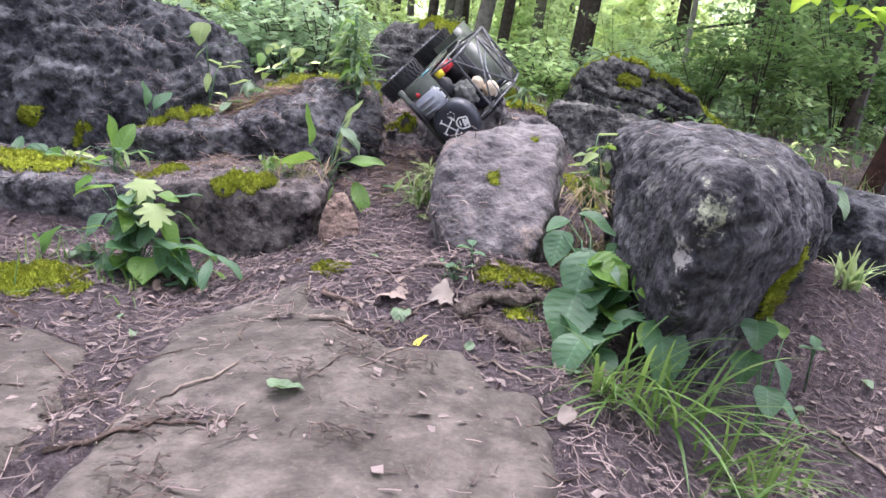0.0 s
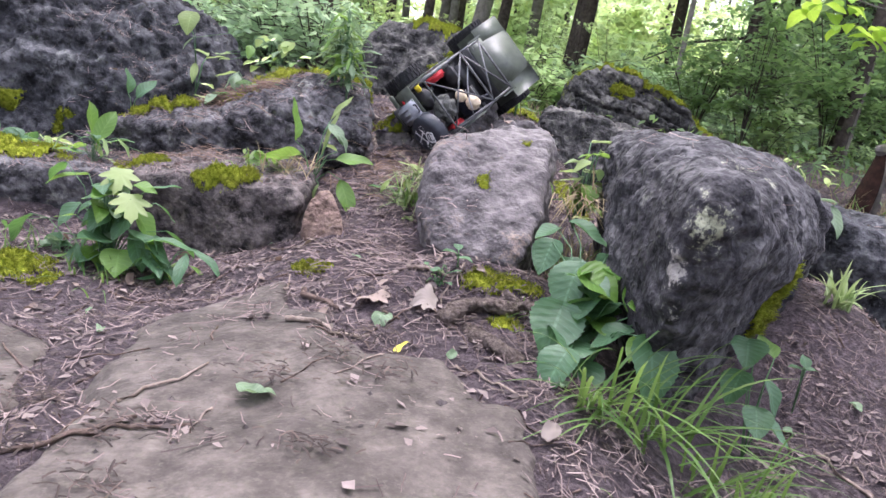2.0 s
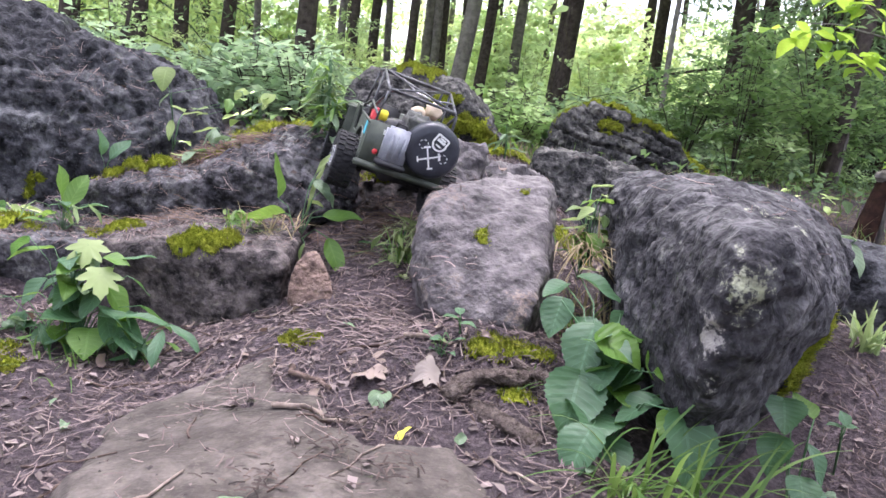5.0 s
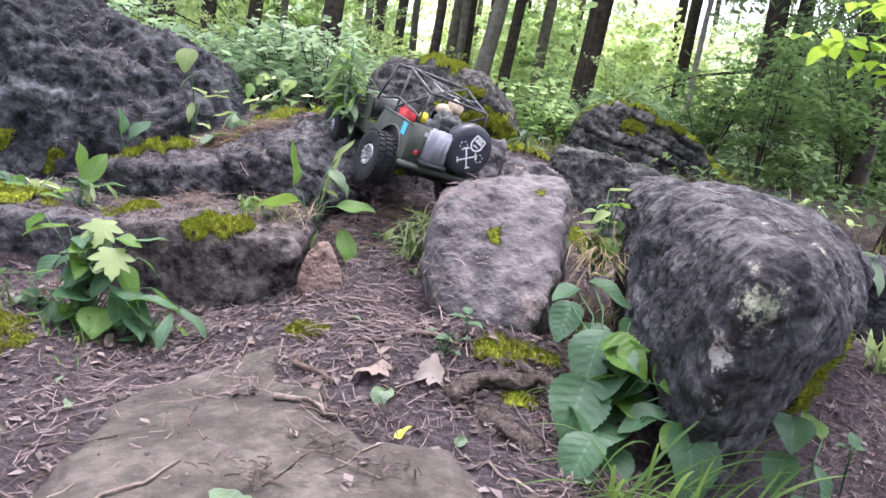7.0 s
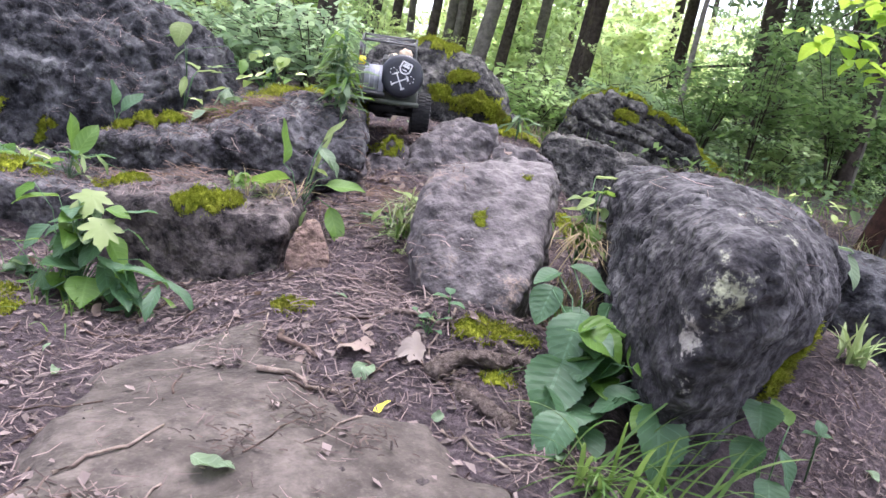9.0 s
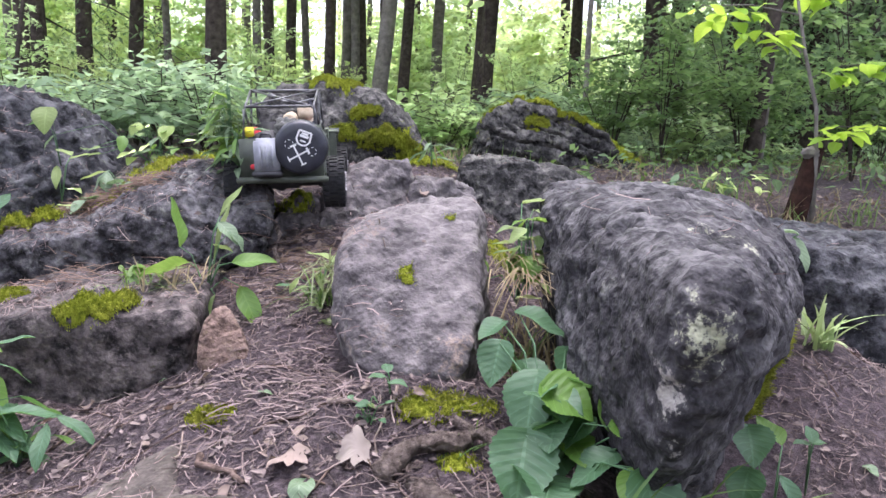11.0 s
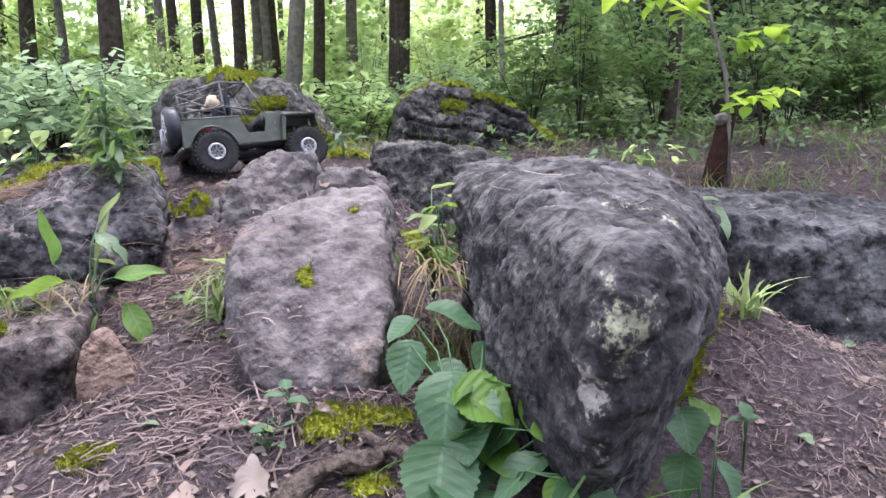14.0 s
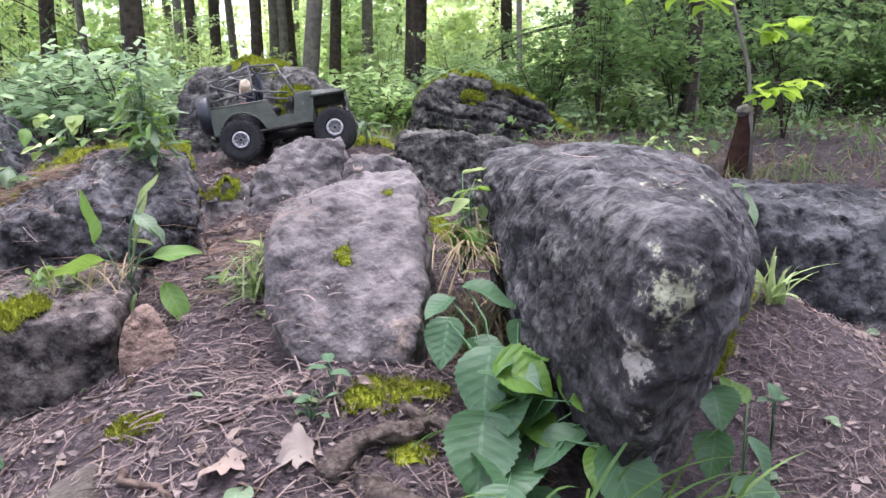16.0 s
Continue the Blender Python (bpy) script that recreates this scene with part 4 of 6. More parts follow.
def clump(root, spread, n, kinds, mats, size, label, seed, tilt=(-50, 20)):
    """Many small leaves on thin stalks over one rootstock."""
    r = random.Random(seed)
    lv = []
    for _ in range(n):
        a, d = r.uniform(0, 360), abs(r.gauss(0, 0.6))
        c = (root[0] + spread[0] * d * math.cos(radians(a)), root[1] + spread[1] * d * math.sin(radians(a)), root[2] + spread[2] * r.uniform(0.15, 1.0))
        lv.append((r.choice(kinds), c, size * r.uniform(0.6, 1.3), r.uniform(0.8, 1.3), a + r.uniform(-40, 40), r.uniform(*tilt), r.uniform(-25, 25), r.choice(mats)))
    return plant("leafy_clump", label, "plant", root, lv, None, 0.0008)


clump((-0.50, 1.09, -0.07), (0.13, 0.06, 0.17), 54, ["narrow", "oval", "oval"], [LP, LP, "leaf_bright", "leaf_grey"], 0.055, "dense clump of narrow green leaves at the ledge", 61)
clump((-0.58, 1.10, -0.10), (0.08, 0.05, 0.10), 26, ["oval", "narrow"], [LP, "leaf_bright", "leaf_grey"], 0.04, "small-leaved green clump at the ledge", 62)
clump((-0.40, 1.06, -0.05), (0.07, 0.04, 0.07), 18, ["narrow"], [LP, "leaf_bright"], 0.055, "low clump of lance-shaped leaves", 63)
clump((0.25, 1.20, 0.14), (0.04, 0.06, 0.11), 22, ["oval"], ["leaf_pale2", "leaf_pale", "leaf_bright"], 0.036, "pale leafy clump between two boulders", 64)
clump((-0.055, 1.29, 0.075), (0.05, 0.05, 0.08), 18, ["oval", "narrow"], ["leaf_pale", "leaf_pale2"], 0.035, "limp pale leafy clump beside a stone", 65)
clump((0.20, 0.86, 0.02), (0.055, 0.08, 0.10), 30, ["heart", "heart", "oval"], [LP, LP, "leaf_bright"], 0.045, "small green leaves under larger ones", 66)
clump((-0.45, 1.62, 0.2), (0.14, 0.07, 0.08), 22, ["oval", "narrow"], ["leaf_grey", "leaf_bright", "leaf_pale"], 0.04, "mixed young plants on the needle-covered ledge", 67)
clump((-0.45, 1.85, 0.28), (0.22, 0.08, 0.10), 30, ["oval"], ["leaf_grey", "leaf_pale2", "leaf_bright", "leaf_yellow"], 0.045, "young leafy plants behind the mossy ledge", 68)
clump((-0.85, 1.47, 0.05), (0.12, 0.05, 0.05), 18, ["oval"], ["leaf_bright", LP, "leaf_yellow"], 0.04, "low leafy plants on the lower ledge", 69)
clump((0.62, 1.75, 0.2), (0.2, 0.12, 0.06), 24, ["oval", "narrow"], ["leaf_grey", "leaf_bright"], 0.04, "low leafy plants behind the boulder", 70)
clump((1.1, 2.3, 0.2), (0.35, 0.15, 0.09), 34, ["oval", "narrow"], ["leaf_grey", "leaf_bright", "leaf_yellow"], 0.05, "leafy weeds at the edge of the wood", 71)


clump((-0.66, 1.36, 0.075), (0.07, 0.03, 0.05), 16, ["oval", "narrow"], ["leaf_bright", LP, "leaf_pale2"], 0.035, "small green plants along the ledge", 72)
clump((-0.36, 1.36, 0.105), (0.06, 0.025, 0.04), 12, ["oval", "narrow"], ["leaf_bright", "leaf_pale2"], 0.03, "small pale plants along the mossy ledge", 73)
clump((-0.045, 1.245, 0.055), (0.03, 0.02, 0.03), 12, ["oval"], ["leaf_pale", "leaf_pale2"], 0.02, "tiny pale leaves under limp grass", 74)
clump((0.02, 0.925, 0.05), (0.03, 0.02, 0.03), 9, ["oval"], ["leaf_pale2", LP], 0.014, "tiny seedlings beside moss", 75)


def weed(root, height, n, label, mat="leaf_grey", seed=0, length=0.06):
    """A tall weed: one stalk with many narrow drooping leaves."""
    rng = random.Random(seed)
    lv = []
    for k in range(n):
        s = 0.35 + 0.65 * k / n
        az = 137 * k + rng.uniform(-20, 20)
        r = length * 0.45
        lv.append(("narrow", (root[0] + r * math.cos(radians(az)), root[1] + r * math.sin(radians(az)), root[2] + height * s + rng.uniform(-0.01, 0.01)), length * rng.uniform(0.7, 1.2), rng.uniform(0.5, 0.9), az, rng.uniform(-45, 25), rng.uniform(-20, 20), mat if rng.random() < 0.7 else "leaf_bright"))
    return plant("weed", label, "plant", root, lv, None, 0.001)


weed((-0.245, 1.58, 0.26), 0.19, 40, "tall feathery green weed by the ledge", seed=2)
weed((-0.225, 1.55, 0.26), 0.11, 34, "drooping green weed by the ledge", seed=3)
weed((-0.265, 1.62, 0.27), 0.15, 40, "slender green weed by the ledge", "leaf_pale2", seed=4)
weed((0.20, 2.28, 0.28), 0.10, 10, "pale weed in front of a mossy boulder", "leaf_grey", seed=5, length=0.07)


# ---- grass ----
def grass(root, n, length, spread, mat, label, seed=0, width=0.0028, up=(25, 85), az=(0, 360)):
    rng = random.Random(seed)
    vs, fs = [], []
    for _ in range(n):
        a, u = radians(rng.uniform(*az)), radians(rng.uniform(*up))
        L, w = length * rng.uniform(0.5, 1.15), width * rng.uniform(0.6, 1.2)
        bx, by = rng.gauss(0, spread), rng.gauss(0, spread)
        side = Vector((-math.sin(a), math.cos(a), 0))
        k = len(vs)
        m = 7
        droop = rng.uniform(0.5, 1.5)
        for i in range(m + 1):
            s = i / m
            r, z = L * s * math.cos(u) * (1 + 0.2 * s), L * (s * math.sin(u) - droop * 0.42 * s * s)
            p = Vector((bx + r * math.cos(a), by + r * math.sin(a), z))
            ww = w * (1 - s ** 2.2) + 0.0002
            vs += [p + side * ww + Vector((0, 0, 0.3 * ww)), p, p - side * ww + Vector((0, 0, 0.3 * ww))]
        for i in range(m):
            b = k + 3 * i
            fs += [(b, b + 1, b + 4, b + 3), (b + 1, b + 2, b + 5, b + 4)]
    ob = link_mesh("grass_tuft", vs, fs, M[mat])
    ob.location = root
    tagged(ob, label, "grass", kind="stuff")
    return ob


for k, (r, n, L, sp, mat, w, lab) in enumerate([
    ((0.20, 0.72, -0.03), 34, 0.18, 0.018, "grass", 0.0024, "long-bladed green grass tuft by the boulder"), ((0.25, 0.68, -0.05), 34, 0.17, 0.024, "grass", 0.002, "arching green grass tuft by the boulder"),
    ((0.32, 0.66, -0.08), 40, 0.14, 0.03, "grass", 0.0017, "spreading green grass tuft on the soil"), ((0.36, 0.72, -0.09), 18, 0.11, 0.03, "grass", 0.0022, "thin green grass tuft on the soil"),
    ((0.28, 0.58, -0.08), 24, 0.10, 0.03, "grass", 0.0022, "short green grass tuft on the soil"),
    ((-0.05, 1.30, 0.085), 40, 0.09, 0.015, "grass", 0.0015, "thin drooping grass beside a grey stone"), ((-0.28, 1.33, 0.10), 34, 0.09, 0.025, "straw", 0.0012, "dry straw-coloured grass on the ledge"),
    ((-0.33, 1.33, 0.10), 24, 0.08, 0.02, "grass", 0.0012, "thin grass on the mossy ledge"), ((0.24, 1.15, 0.13), 90, 0.12, 0.028, "straw", 0.0013, "dry grass between two boulders"),
    ((0.22, 1.12, 0.10), 40, 0.11, 0.02, "grass", 0.0016, "green grass between two boulders"), ((0.26, 1.28, 0.18), 30, 0.08, 0.025, "straw", 0.0012, "dry grass above the stones"), ((0.27, 1.5, 0.24), 34, 0.10, 0.04, "straw", 0.0013, "dry yellow grass above the stones"),
    ((0.715, 1.19, 0.08), 22, 0.13, 0.012, "grass_pale", 0.0045, "pale broad-bladed grass tuft by a boulder"), ((-0.60, 1.08, -0.10), 70, 0.08, 0.05, "grass", 0.0013, "fine grass at the foot of the ledge"),
    ((-0.50, 1.05, -0.07), 40, 0.07, 0.04, "grass", 0.0012, "fine grass under leafy plants"), ((-0.66, 1.02, -0.12), 60, 0.07, 0.05, "grass", 0.0013, "fine grass in moss"),
    ((0.12, 0.90, 0.05), 16, 0.04, 0.012, "grass", 0.0012, "short grass by a root"), ((1.2, 2.05, 0.2), 60, 0.14, 0.08, "straw", 0.0016, "dry grass round a stump"), ((1.42, 2.1, 0.2), 60, 0.14, 0.09, "grass", 0.0016, "grass beside a stump"),
    ((0.30, 2.4, 0.29), 60, 0.12, 0.09, "straw", 0.0016, "dry grass on the slope"), ((0.33, 1.62, 0.25), 30, 0.08, 0.03, "grass", 0.0014, "thin green grass among stones")]):
    M.setdefault("grass_pale", leaf_mat("grass_pale", (0.22, 0.32, 0.12), (0.42, 0.50, 0.25), (0.4, 0.5, 0.2), 0.3))
    p, _ = drop(r[0], r[1], 0.6)
    grass((r[0], r[1], min(p.z, r[2] + 0.05) - 0.003), n, L, sp, mat, lab, 50 + k, w, (45, 88) if mat == "grass_pale" else (25, 85), (-150, 20) if k < 5 else (0, 360))


M["grass_limp"] = leaf_mat("grass_limp", (0.13, 0.17, 0.07), (0.27, 0.30, 0.15), (0.3, 0.36, 0.16), 0.25)
grass((-0.035, 1.315, 0.150), 44, 0.10, 0.014, "grass_limp", "limp pale grass hanging beside a grey stone", 91, 0.0011, (-10, 55), (-140, -40))
grass((0.235, 1.19, 0.175), 60, 0.12, 0.018, "straw", "dry grass hanging between two boulders", 92, 0.0011, (-10, 45), (-130, -50))


# ---- litter on the soil ----
def on_soil(x, y):
    p, n = drop(x, y)
    q, _ = drop(x, y, 1.5, soil_bvh)
    return p, n, abs(p.z - q.z) < 0.004


def slabness(x, y):
    """Bare bedrock, not soil, lies on top there."""
    if y > 1.05 or x > 0.2:
        return False
    return drop(x, y, 1.5, soil_bvh)[0].z > drop(x, y, 1.5, earth_bvh)[0].z + 0.003


def make_needles():
    rng = random.Random(5)
    vs, fs = [], []
    made = 0
    while made < 36000:
        x, y = rng.uniform(-1.0, 1.5), rng.uniform(0.3, 2.6)
        p, n, ok = on_soil(x, y)
        keep = 0.10 if slabness(x, y) else (1.0 if ok else (0.8 if x < -0.2 and 1.24 < y < 1.95 else 0.03))
        if 0.5 + fbm((x, y, 5), 7, 3) < 0.32:
            keep *= 0.3
        if rng.random() > keep:
            continue
        if n.z < 0.55:
            continue
        made += 1
        a, L, w = rng.uniform(0, 6.28), (rng.uniform(0.005, 0.022) if rng.random() < 0.86 else rng.uniform(0.02, 0.055)), rng.uniform(0.0003, 0.0008)
        d = Vector((math.cos(a), math.sin(a), 0))
        d = (d - n * d.dot(n)).normalized()
        s = n.cross(d) * w
        lift, tip, bend = n * rng.uniform(0.001, 0.004), n * rng.uniform(0.0, 0.008), n.cross(d) * rng.uniform(-0.06, 0.06) * L
        k = len(vs)
        a0, a1, a2 = p + lift - d * L / 2, p + lift + bend + n * 0.001, p + lift + d * L / 2 + tip
        for q in (a0, a1, a2):
            vs += [q - s, q + n * w, q + s]
        for i in (0, 3):
            fs += [(k + i, k + i + 1, k + i + 4, k + i + 3), (k + i + 1, k + i + 2, k + i + 5, k + i + 4)]
    ob = link_mesh("needles", vs, fs, M["needle"], smooth=False)
    tagged(ob, "brown fallen needles and bits of straw on the soil", "needles", kind="stuff")


make_needles()


def needle_heap(center, spread, n, seed, long=(0.03, 0.08), mat="needle_red", label="heap of long reddish-brown fallen needles on the ledge"):
    """Long brown needles lying crosswise in a loose heap."""
    r = random.Random(seed)
    vs, fs = [], []
    for _ in range(n):
        x, y = center[0] + r.gauss(0, spread[0]), center[1] + r.gauss(0, spread[1])
        p, nn = drop(x, y)
        a, L, w = r.uniform(0, 6.28), r.uniform(*long), r.uniform(0.0006, 0.0011)
        d = Vector((math.cos(a), math.sin(a) * 0.6, r.uniform(-0.15, 0.35))).normalized()
        sd = Vector((0, 0, 1)).cross(d).normalized() * w
        q = p + Vector((0, 0, r.uniform(0.003, 0.016)))
        k = len(vs)
        for f in (-0.5, 0.0, 0.5):
            c = q + d * L * f - Vector((0, 0, 0.3 * L * f * f))
            vs += [c - sd, c + Vector((0, 0, w)), c + sd]
        for i in (0, 3):
            fs += [(k + i, k + i + 1, k + i + 4, k + i + 3), (k + i + 1, k + i + 2, k + i + 5, k + i + 4)]
    tagged(link_mesh("needle_heap", vs, fs, M[mat], smooth=False), label, "needles", kind="stuff")


M["bark_scrap"] = leaf_mat("bark_scrap", (0.018, 0.013, 0.011), (0.13, 0.095, 0.08), (0.1, 0.06, 0.04), 0.05, 0.85)
M["needle_red"] = leaf_mat("needle_red", (0.07, 0.042, 0.030), (0.24, 0.165, 0.12), (0.25, 0.13, 0.07), 0.08, 0.85)
needle_heap((-0.58, 1.66), (0.05, 0.03), 320, 81)
needle_heap((-0.46, 1.61), (0.05, 0.025), 300, 82)
needle_heap((-0.47, 1.42), (0.16, 0.035), 110, 83)
needle_heap((-0.10, 1.46), (0.05, 0.06), 120, 84)
for k, (x, y, n) in enumerate([(-0.09, 1.32, 120), (-0.11, 1.43, 130), (-0.10, 1.08, 130), (-0.04, 1.02, 110), (-0.02, 1.55, 100)]):
    needle_heap((x, y), (0.05, 0.06), n, 110 + k, (0.008, 0.034), "needle", "pale fallen needles and stalks strewn in the gully")
needle_heap((0.215, 1.13), (0.010, 0.035), 90, 85)
for k, (x, y) in enumerate([(-0.083, 0.715), (-0.017, 0.675), (-0.128, 0.655), (-0.067, 0.535), (-0.055, 0.79), (-0.225, 0.54), (-0.33, 0.62), (-0.3, 0.52), (0.06, 0.84), (-0.20, 0.46)]):
    needle_heap((x, y), (0.018, 0.014), 40, 90 + k, (0.005, 0.018), "bark_scrap", "dark scraps of bark and needles caught on bedrock")


def twig(pts, r, label="thin broken brown twig on the soil", mat="twig"):
    out = []
    for i, (x, y) in enumerate(pts):
        p, n = drop(x, y)
        out.append(p + n * r * 1.1)
    c = out[len(out) // 2].copy()
    ob = part("twig", tube([q - c for q in out], r, 6, r * 0.6), M[mat])
    ob.location = c
    tagged(ob, label, "twig", "twigs on the soil")
    return ob


M["twig"] = simple_mat("twig", (0.04, 0.027, 0.022), (0.16, 0.115, 0.095), 70, 0.9, bumpy=0.5, spec=0.15)
M["twig_pale"] = simple_mat("twig_pale", (0.12, 0.09, 0.075), (0.28, 0.225, 0.19), 70, 0.9, bumpy=0.4, spec=0.15)


def wander(x0, y0, x1, y1, n=7, amp=0.008, seed=0):
    rng = random.Random(seed)
    return [(x0 + (x1 - x0) * k / n + rng.uniform(-amp, amp), y0 + (y1 - y0) * k / n + rng.uniform(-amp, amp)) for k in range(n + 1)]


for k, (a, r) in enumerate([((-0.16, 0.93, -0.10, 0.87), 0.0045), ((-0.145, 0.81, -0.05, 0.80), 0.0035), ((-0.30, 0.50, -0.22, 0.56), 0.003), ((-0.26, 0.53, -0.17, 0.57), 0.0022), ((-0.24, 0.60, -0.19, 0.67), 0.002),
                            ((-0.37, 1.02, -0.36, 1.12), 0.003), ((-0.12, 1.13, -0.05, 1.09), 0.0022), ((-0.02, 0.97, 0.06, 0.93), 0.004), ((0.02, 0.88, 0.07, 0.80), 0.0016), ((-0.10, 0.95, 0.0, 0.99), 0.002),
                            ((0.05, 0.76, 0.12, 0.70), 0.0022), ((-0.16, 1.40, 0.02, 1.38), 0.0025), ((-0.02, 1.45, 0.02, 1.55), 0.002), ((0.56, 0.9, 0.60, 0.78), 0.003), ((0.7, 0.95, 0.85, 0.9), 0.002), ((-0.45, 1.0, -0.28, 0.96), 0.0018), ((-0.26, 1.18, -0.13, 1.14), 0.0018)]):
    twig(wander(*a, seed=k), r, mat="twig_pale" if k % 3 == 1 else "twig")
rng = random.Random(77)
made = 0
while made < 170:
    x, y = rng.uniform(-0.8, 1.3), rng.uniform(0.55, 1.7)
    if slabness(x, y) and rng.random() > 0.3:
        continue
    _, _, ok = on_soil(x, y)
    if not ok:
        continue
    a, L = rng.uniform(0, 6.28), rng.uniform(0.025, 0.11)
    if not on_soil(x + L * math.cos(a), y + L * math.sin(a))[2] or not on_soil(x + L / 2 * math.cos(a), y + L / 2 * math.sin(a))[2]:
        continue
    twig(wander(x, y, x + L * math.cos(a), y + L * math.sin(a), 5, L * 0.05, made), rng.uniform(0.0006, 0.0018), mat="twig_pale" if rng.random() < 0.35 else "twig")
    made += 1


def dead_leaf(x, y, size, seed, mat="leaf_dead", label="curled dry brown leaf on the soil"):
    r = random.Random(seed)
    p, n = drop(x, y)
    bm = leaf_bm("maple" if size > 0.04 else "oval", size, r.uniform(0.8, 1.3), seed, r.uniform(-1.5, 1.5))
    if size > 0.04:
        bmesh.ops.subdivide_edges(bm, edges=bm.edges[:], cuts=2, use_grid_fill=True)
    for v in bm.verts:
        v.co.z += 0.42 * size * fbm(v.co + Vector((seed, 0, 0)), 2.2 / size * 0.5, 2)
    ob = part("dead_leaf", bm, M[mat])
    ob.matrix_basis = Matrix.Translation(p + Vector((0, 0, 0.005 + 0.05 * size))) @ Vector((0, 0, 1)).rotation_difference(n).to_matrix().to_4x4() @ pose(0, 0, 0, r.uniform(-15, 15), r.uniform(-15, 15), r.uniform(0, 360))
    tagged(ob, label, "leaf", "dead leaves on the soil")


M["yellow_leaf"] = leaf_mat("yellow_leaf", (0.55, 0.50, 0.04), (0.7, 0.62, 0.08), (0.6, 0.5, 0.1), 0.2)
M["leaf_whitish"] = leaf_mat("leaf_whitish", (0.13, 0.108, 0.095), (0.21, 0.178, 0.156), (0.4, 0.3, 0.2), 0.1, 0.8)
dead_leaf(0.012, 0.882, 0.062, 1, "leaf_whitish", "pale dry lobed leaf on the soil")
dead_leaf(-0.072, 0.925, 0.066, 2, "leaf_dead", "dry brown lobed leaf on the soil")
dead_leaf(-0.055, 0.895, 0.062, 3, "leaf_dead", "dry brown lobed leaf on the soil")
dead_leaf(-0.02, 0.77, 0.02, 4, "yellow_leaf", "small bright yellow fallen leaf")
dead_leaf(-0.04, 0.86, 0.038, 5, "leaf_grey", "grey-green fallen leaf on soil")
dead_leaf(-0.15, 0.62, 0.036, 6, "leaf_grey", "small grey fallen leaf on bedrock")
dead_leaf(-0.07, 1.38, 0.06, 8, "leaf_dead", "dry brown leaf in the gully")
made = 0
while made < 150:
    x, y = rng.uniform(-0.9, 1.2), rng.uniform(0.5, 2.3)
    if slabness(x, y) and rng.random() > 0.03:
        continue
    _, n, ok = on_soil(x, y)
    if n.z < 0.6 or (not ok and rng.random() > (0.5 if x < -0.25 and 1.25 < y < 1.9 else 0.08)):
        continue
    dead_leaf(x, y, rng.uniform(0.010, 0.028), 100 + made, rng.choice(["leaf_dead", "leaf_dead", "leaf_dead", "leaf_whitish", "leaf_grey"]))
    made += 1


def make_grit():
    r = random.Random(9)
    vs, fs = [], []
    for _ in range(900):
        x, y = r.uniform(-0.8, 1.2), r.uniform(0.3, 1.8)
        p, n, ok = on_soil(x, y)
        if not ok:
            continue
        s = r.uniform(0.0012, 0.004) * (1 if r.random() < 0.9 else 2)
        k = len(vs)
        for d in ((1, 0, 0), (0, 1, 0), (-1, 0, 0), (0, -1, 0), (0, 0, 0.8)):
            vs.append(p + Vector(d) * s * r.uniform(0.7, 1.3))
        fs += [(k, k + 1, k + 4), (k + 1, k + 2, k + 4), (k + 2, k + 3, k + 4), (k + 3, k, k + 4)]
    tagged(link_mesh("grit", vs, fs, M["rock_brown"], smooth=False), "scattered grit and pebbles on the soil", "grit", kind="stuff")


make_grit()


def make_crumbs():
    """Torn bits of dead leaf and bark among the needles."""
    r = random.Random(19)
    vs, fs = [], []
    for _ in range(11000):
        x, y = r.uniform(-0.9, 1.4), r.uniform(0.35, 2.2)
        p, n, ok = on_soil(x, y)
        if n.z < 0.5 or (slabness(x, y) and r.random() > 0.12) or (not ok and r.random() > (0.5 if x < -0.2 and 1.24 < y < 1.95 else 0.05)):
            continue
        s, a = r.uniform(0.0015, 0.0085), r.uniform(0, 6.28)
        d = Vector((math.cos(a), math.sin(a), r.uniform(-0.4, 0.4)))
        e = n.cross(d).normalized() * r.uniform(0.4, 0.9)
        k = len(vs)
        q = p + n * r.uniform(0.001, 0.004)
        vs += [q + d * s, q + e * s + n * s * 0.3, q - d * s, q - e * s * r.uniform(0.3, 1.0)]
        fs += [(k, k + 1, k + 2), (k, k + 2, k + 3)]
    tagged(link_mesh("leaf_litter", vs, fs, M["crumb"], smooth=False), "torn brown scraps of dead leaf on the soil", "leaf litter", kind="stuff")


M["crumb"] = leaf_mat("crumb", (0.035, 0.026, 0.024), (0.25, 0.20, 0.185), (0.2, 0.12, 0.08), 0.08, 0.85)
make_crumbs()


# ---- gnarled roots ----
def root_piece(pts, r, label, seed):
    bm = tube([Vector(p) for p in pts], r, 14, r * 0.7)
    bmesh.ops.subdivide_edges(bm, edges=bm.edges[:], cuts=2, use_grid_fill=True)
    for v in bm.verts:
        q = v.co.copy()
        v.co += Vector((fbm(q + Vector((seed, 0, 0)), 40, 3), fbm(q + Vector((0, seed, 0)), 40, 3), fbm(q + Vector((0, 0, seed)), 40, 3))) * r * 0.45 + Vector((0, 0, 0.10 * r * math.sin(v.index * 2.4)))
    ob = part("root", bm, M["root"])
    tagged(ob, label, "root")


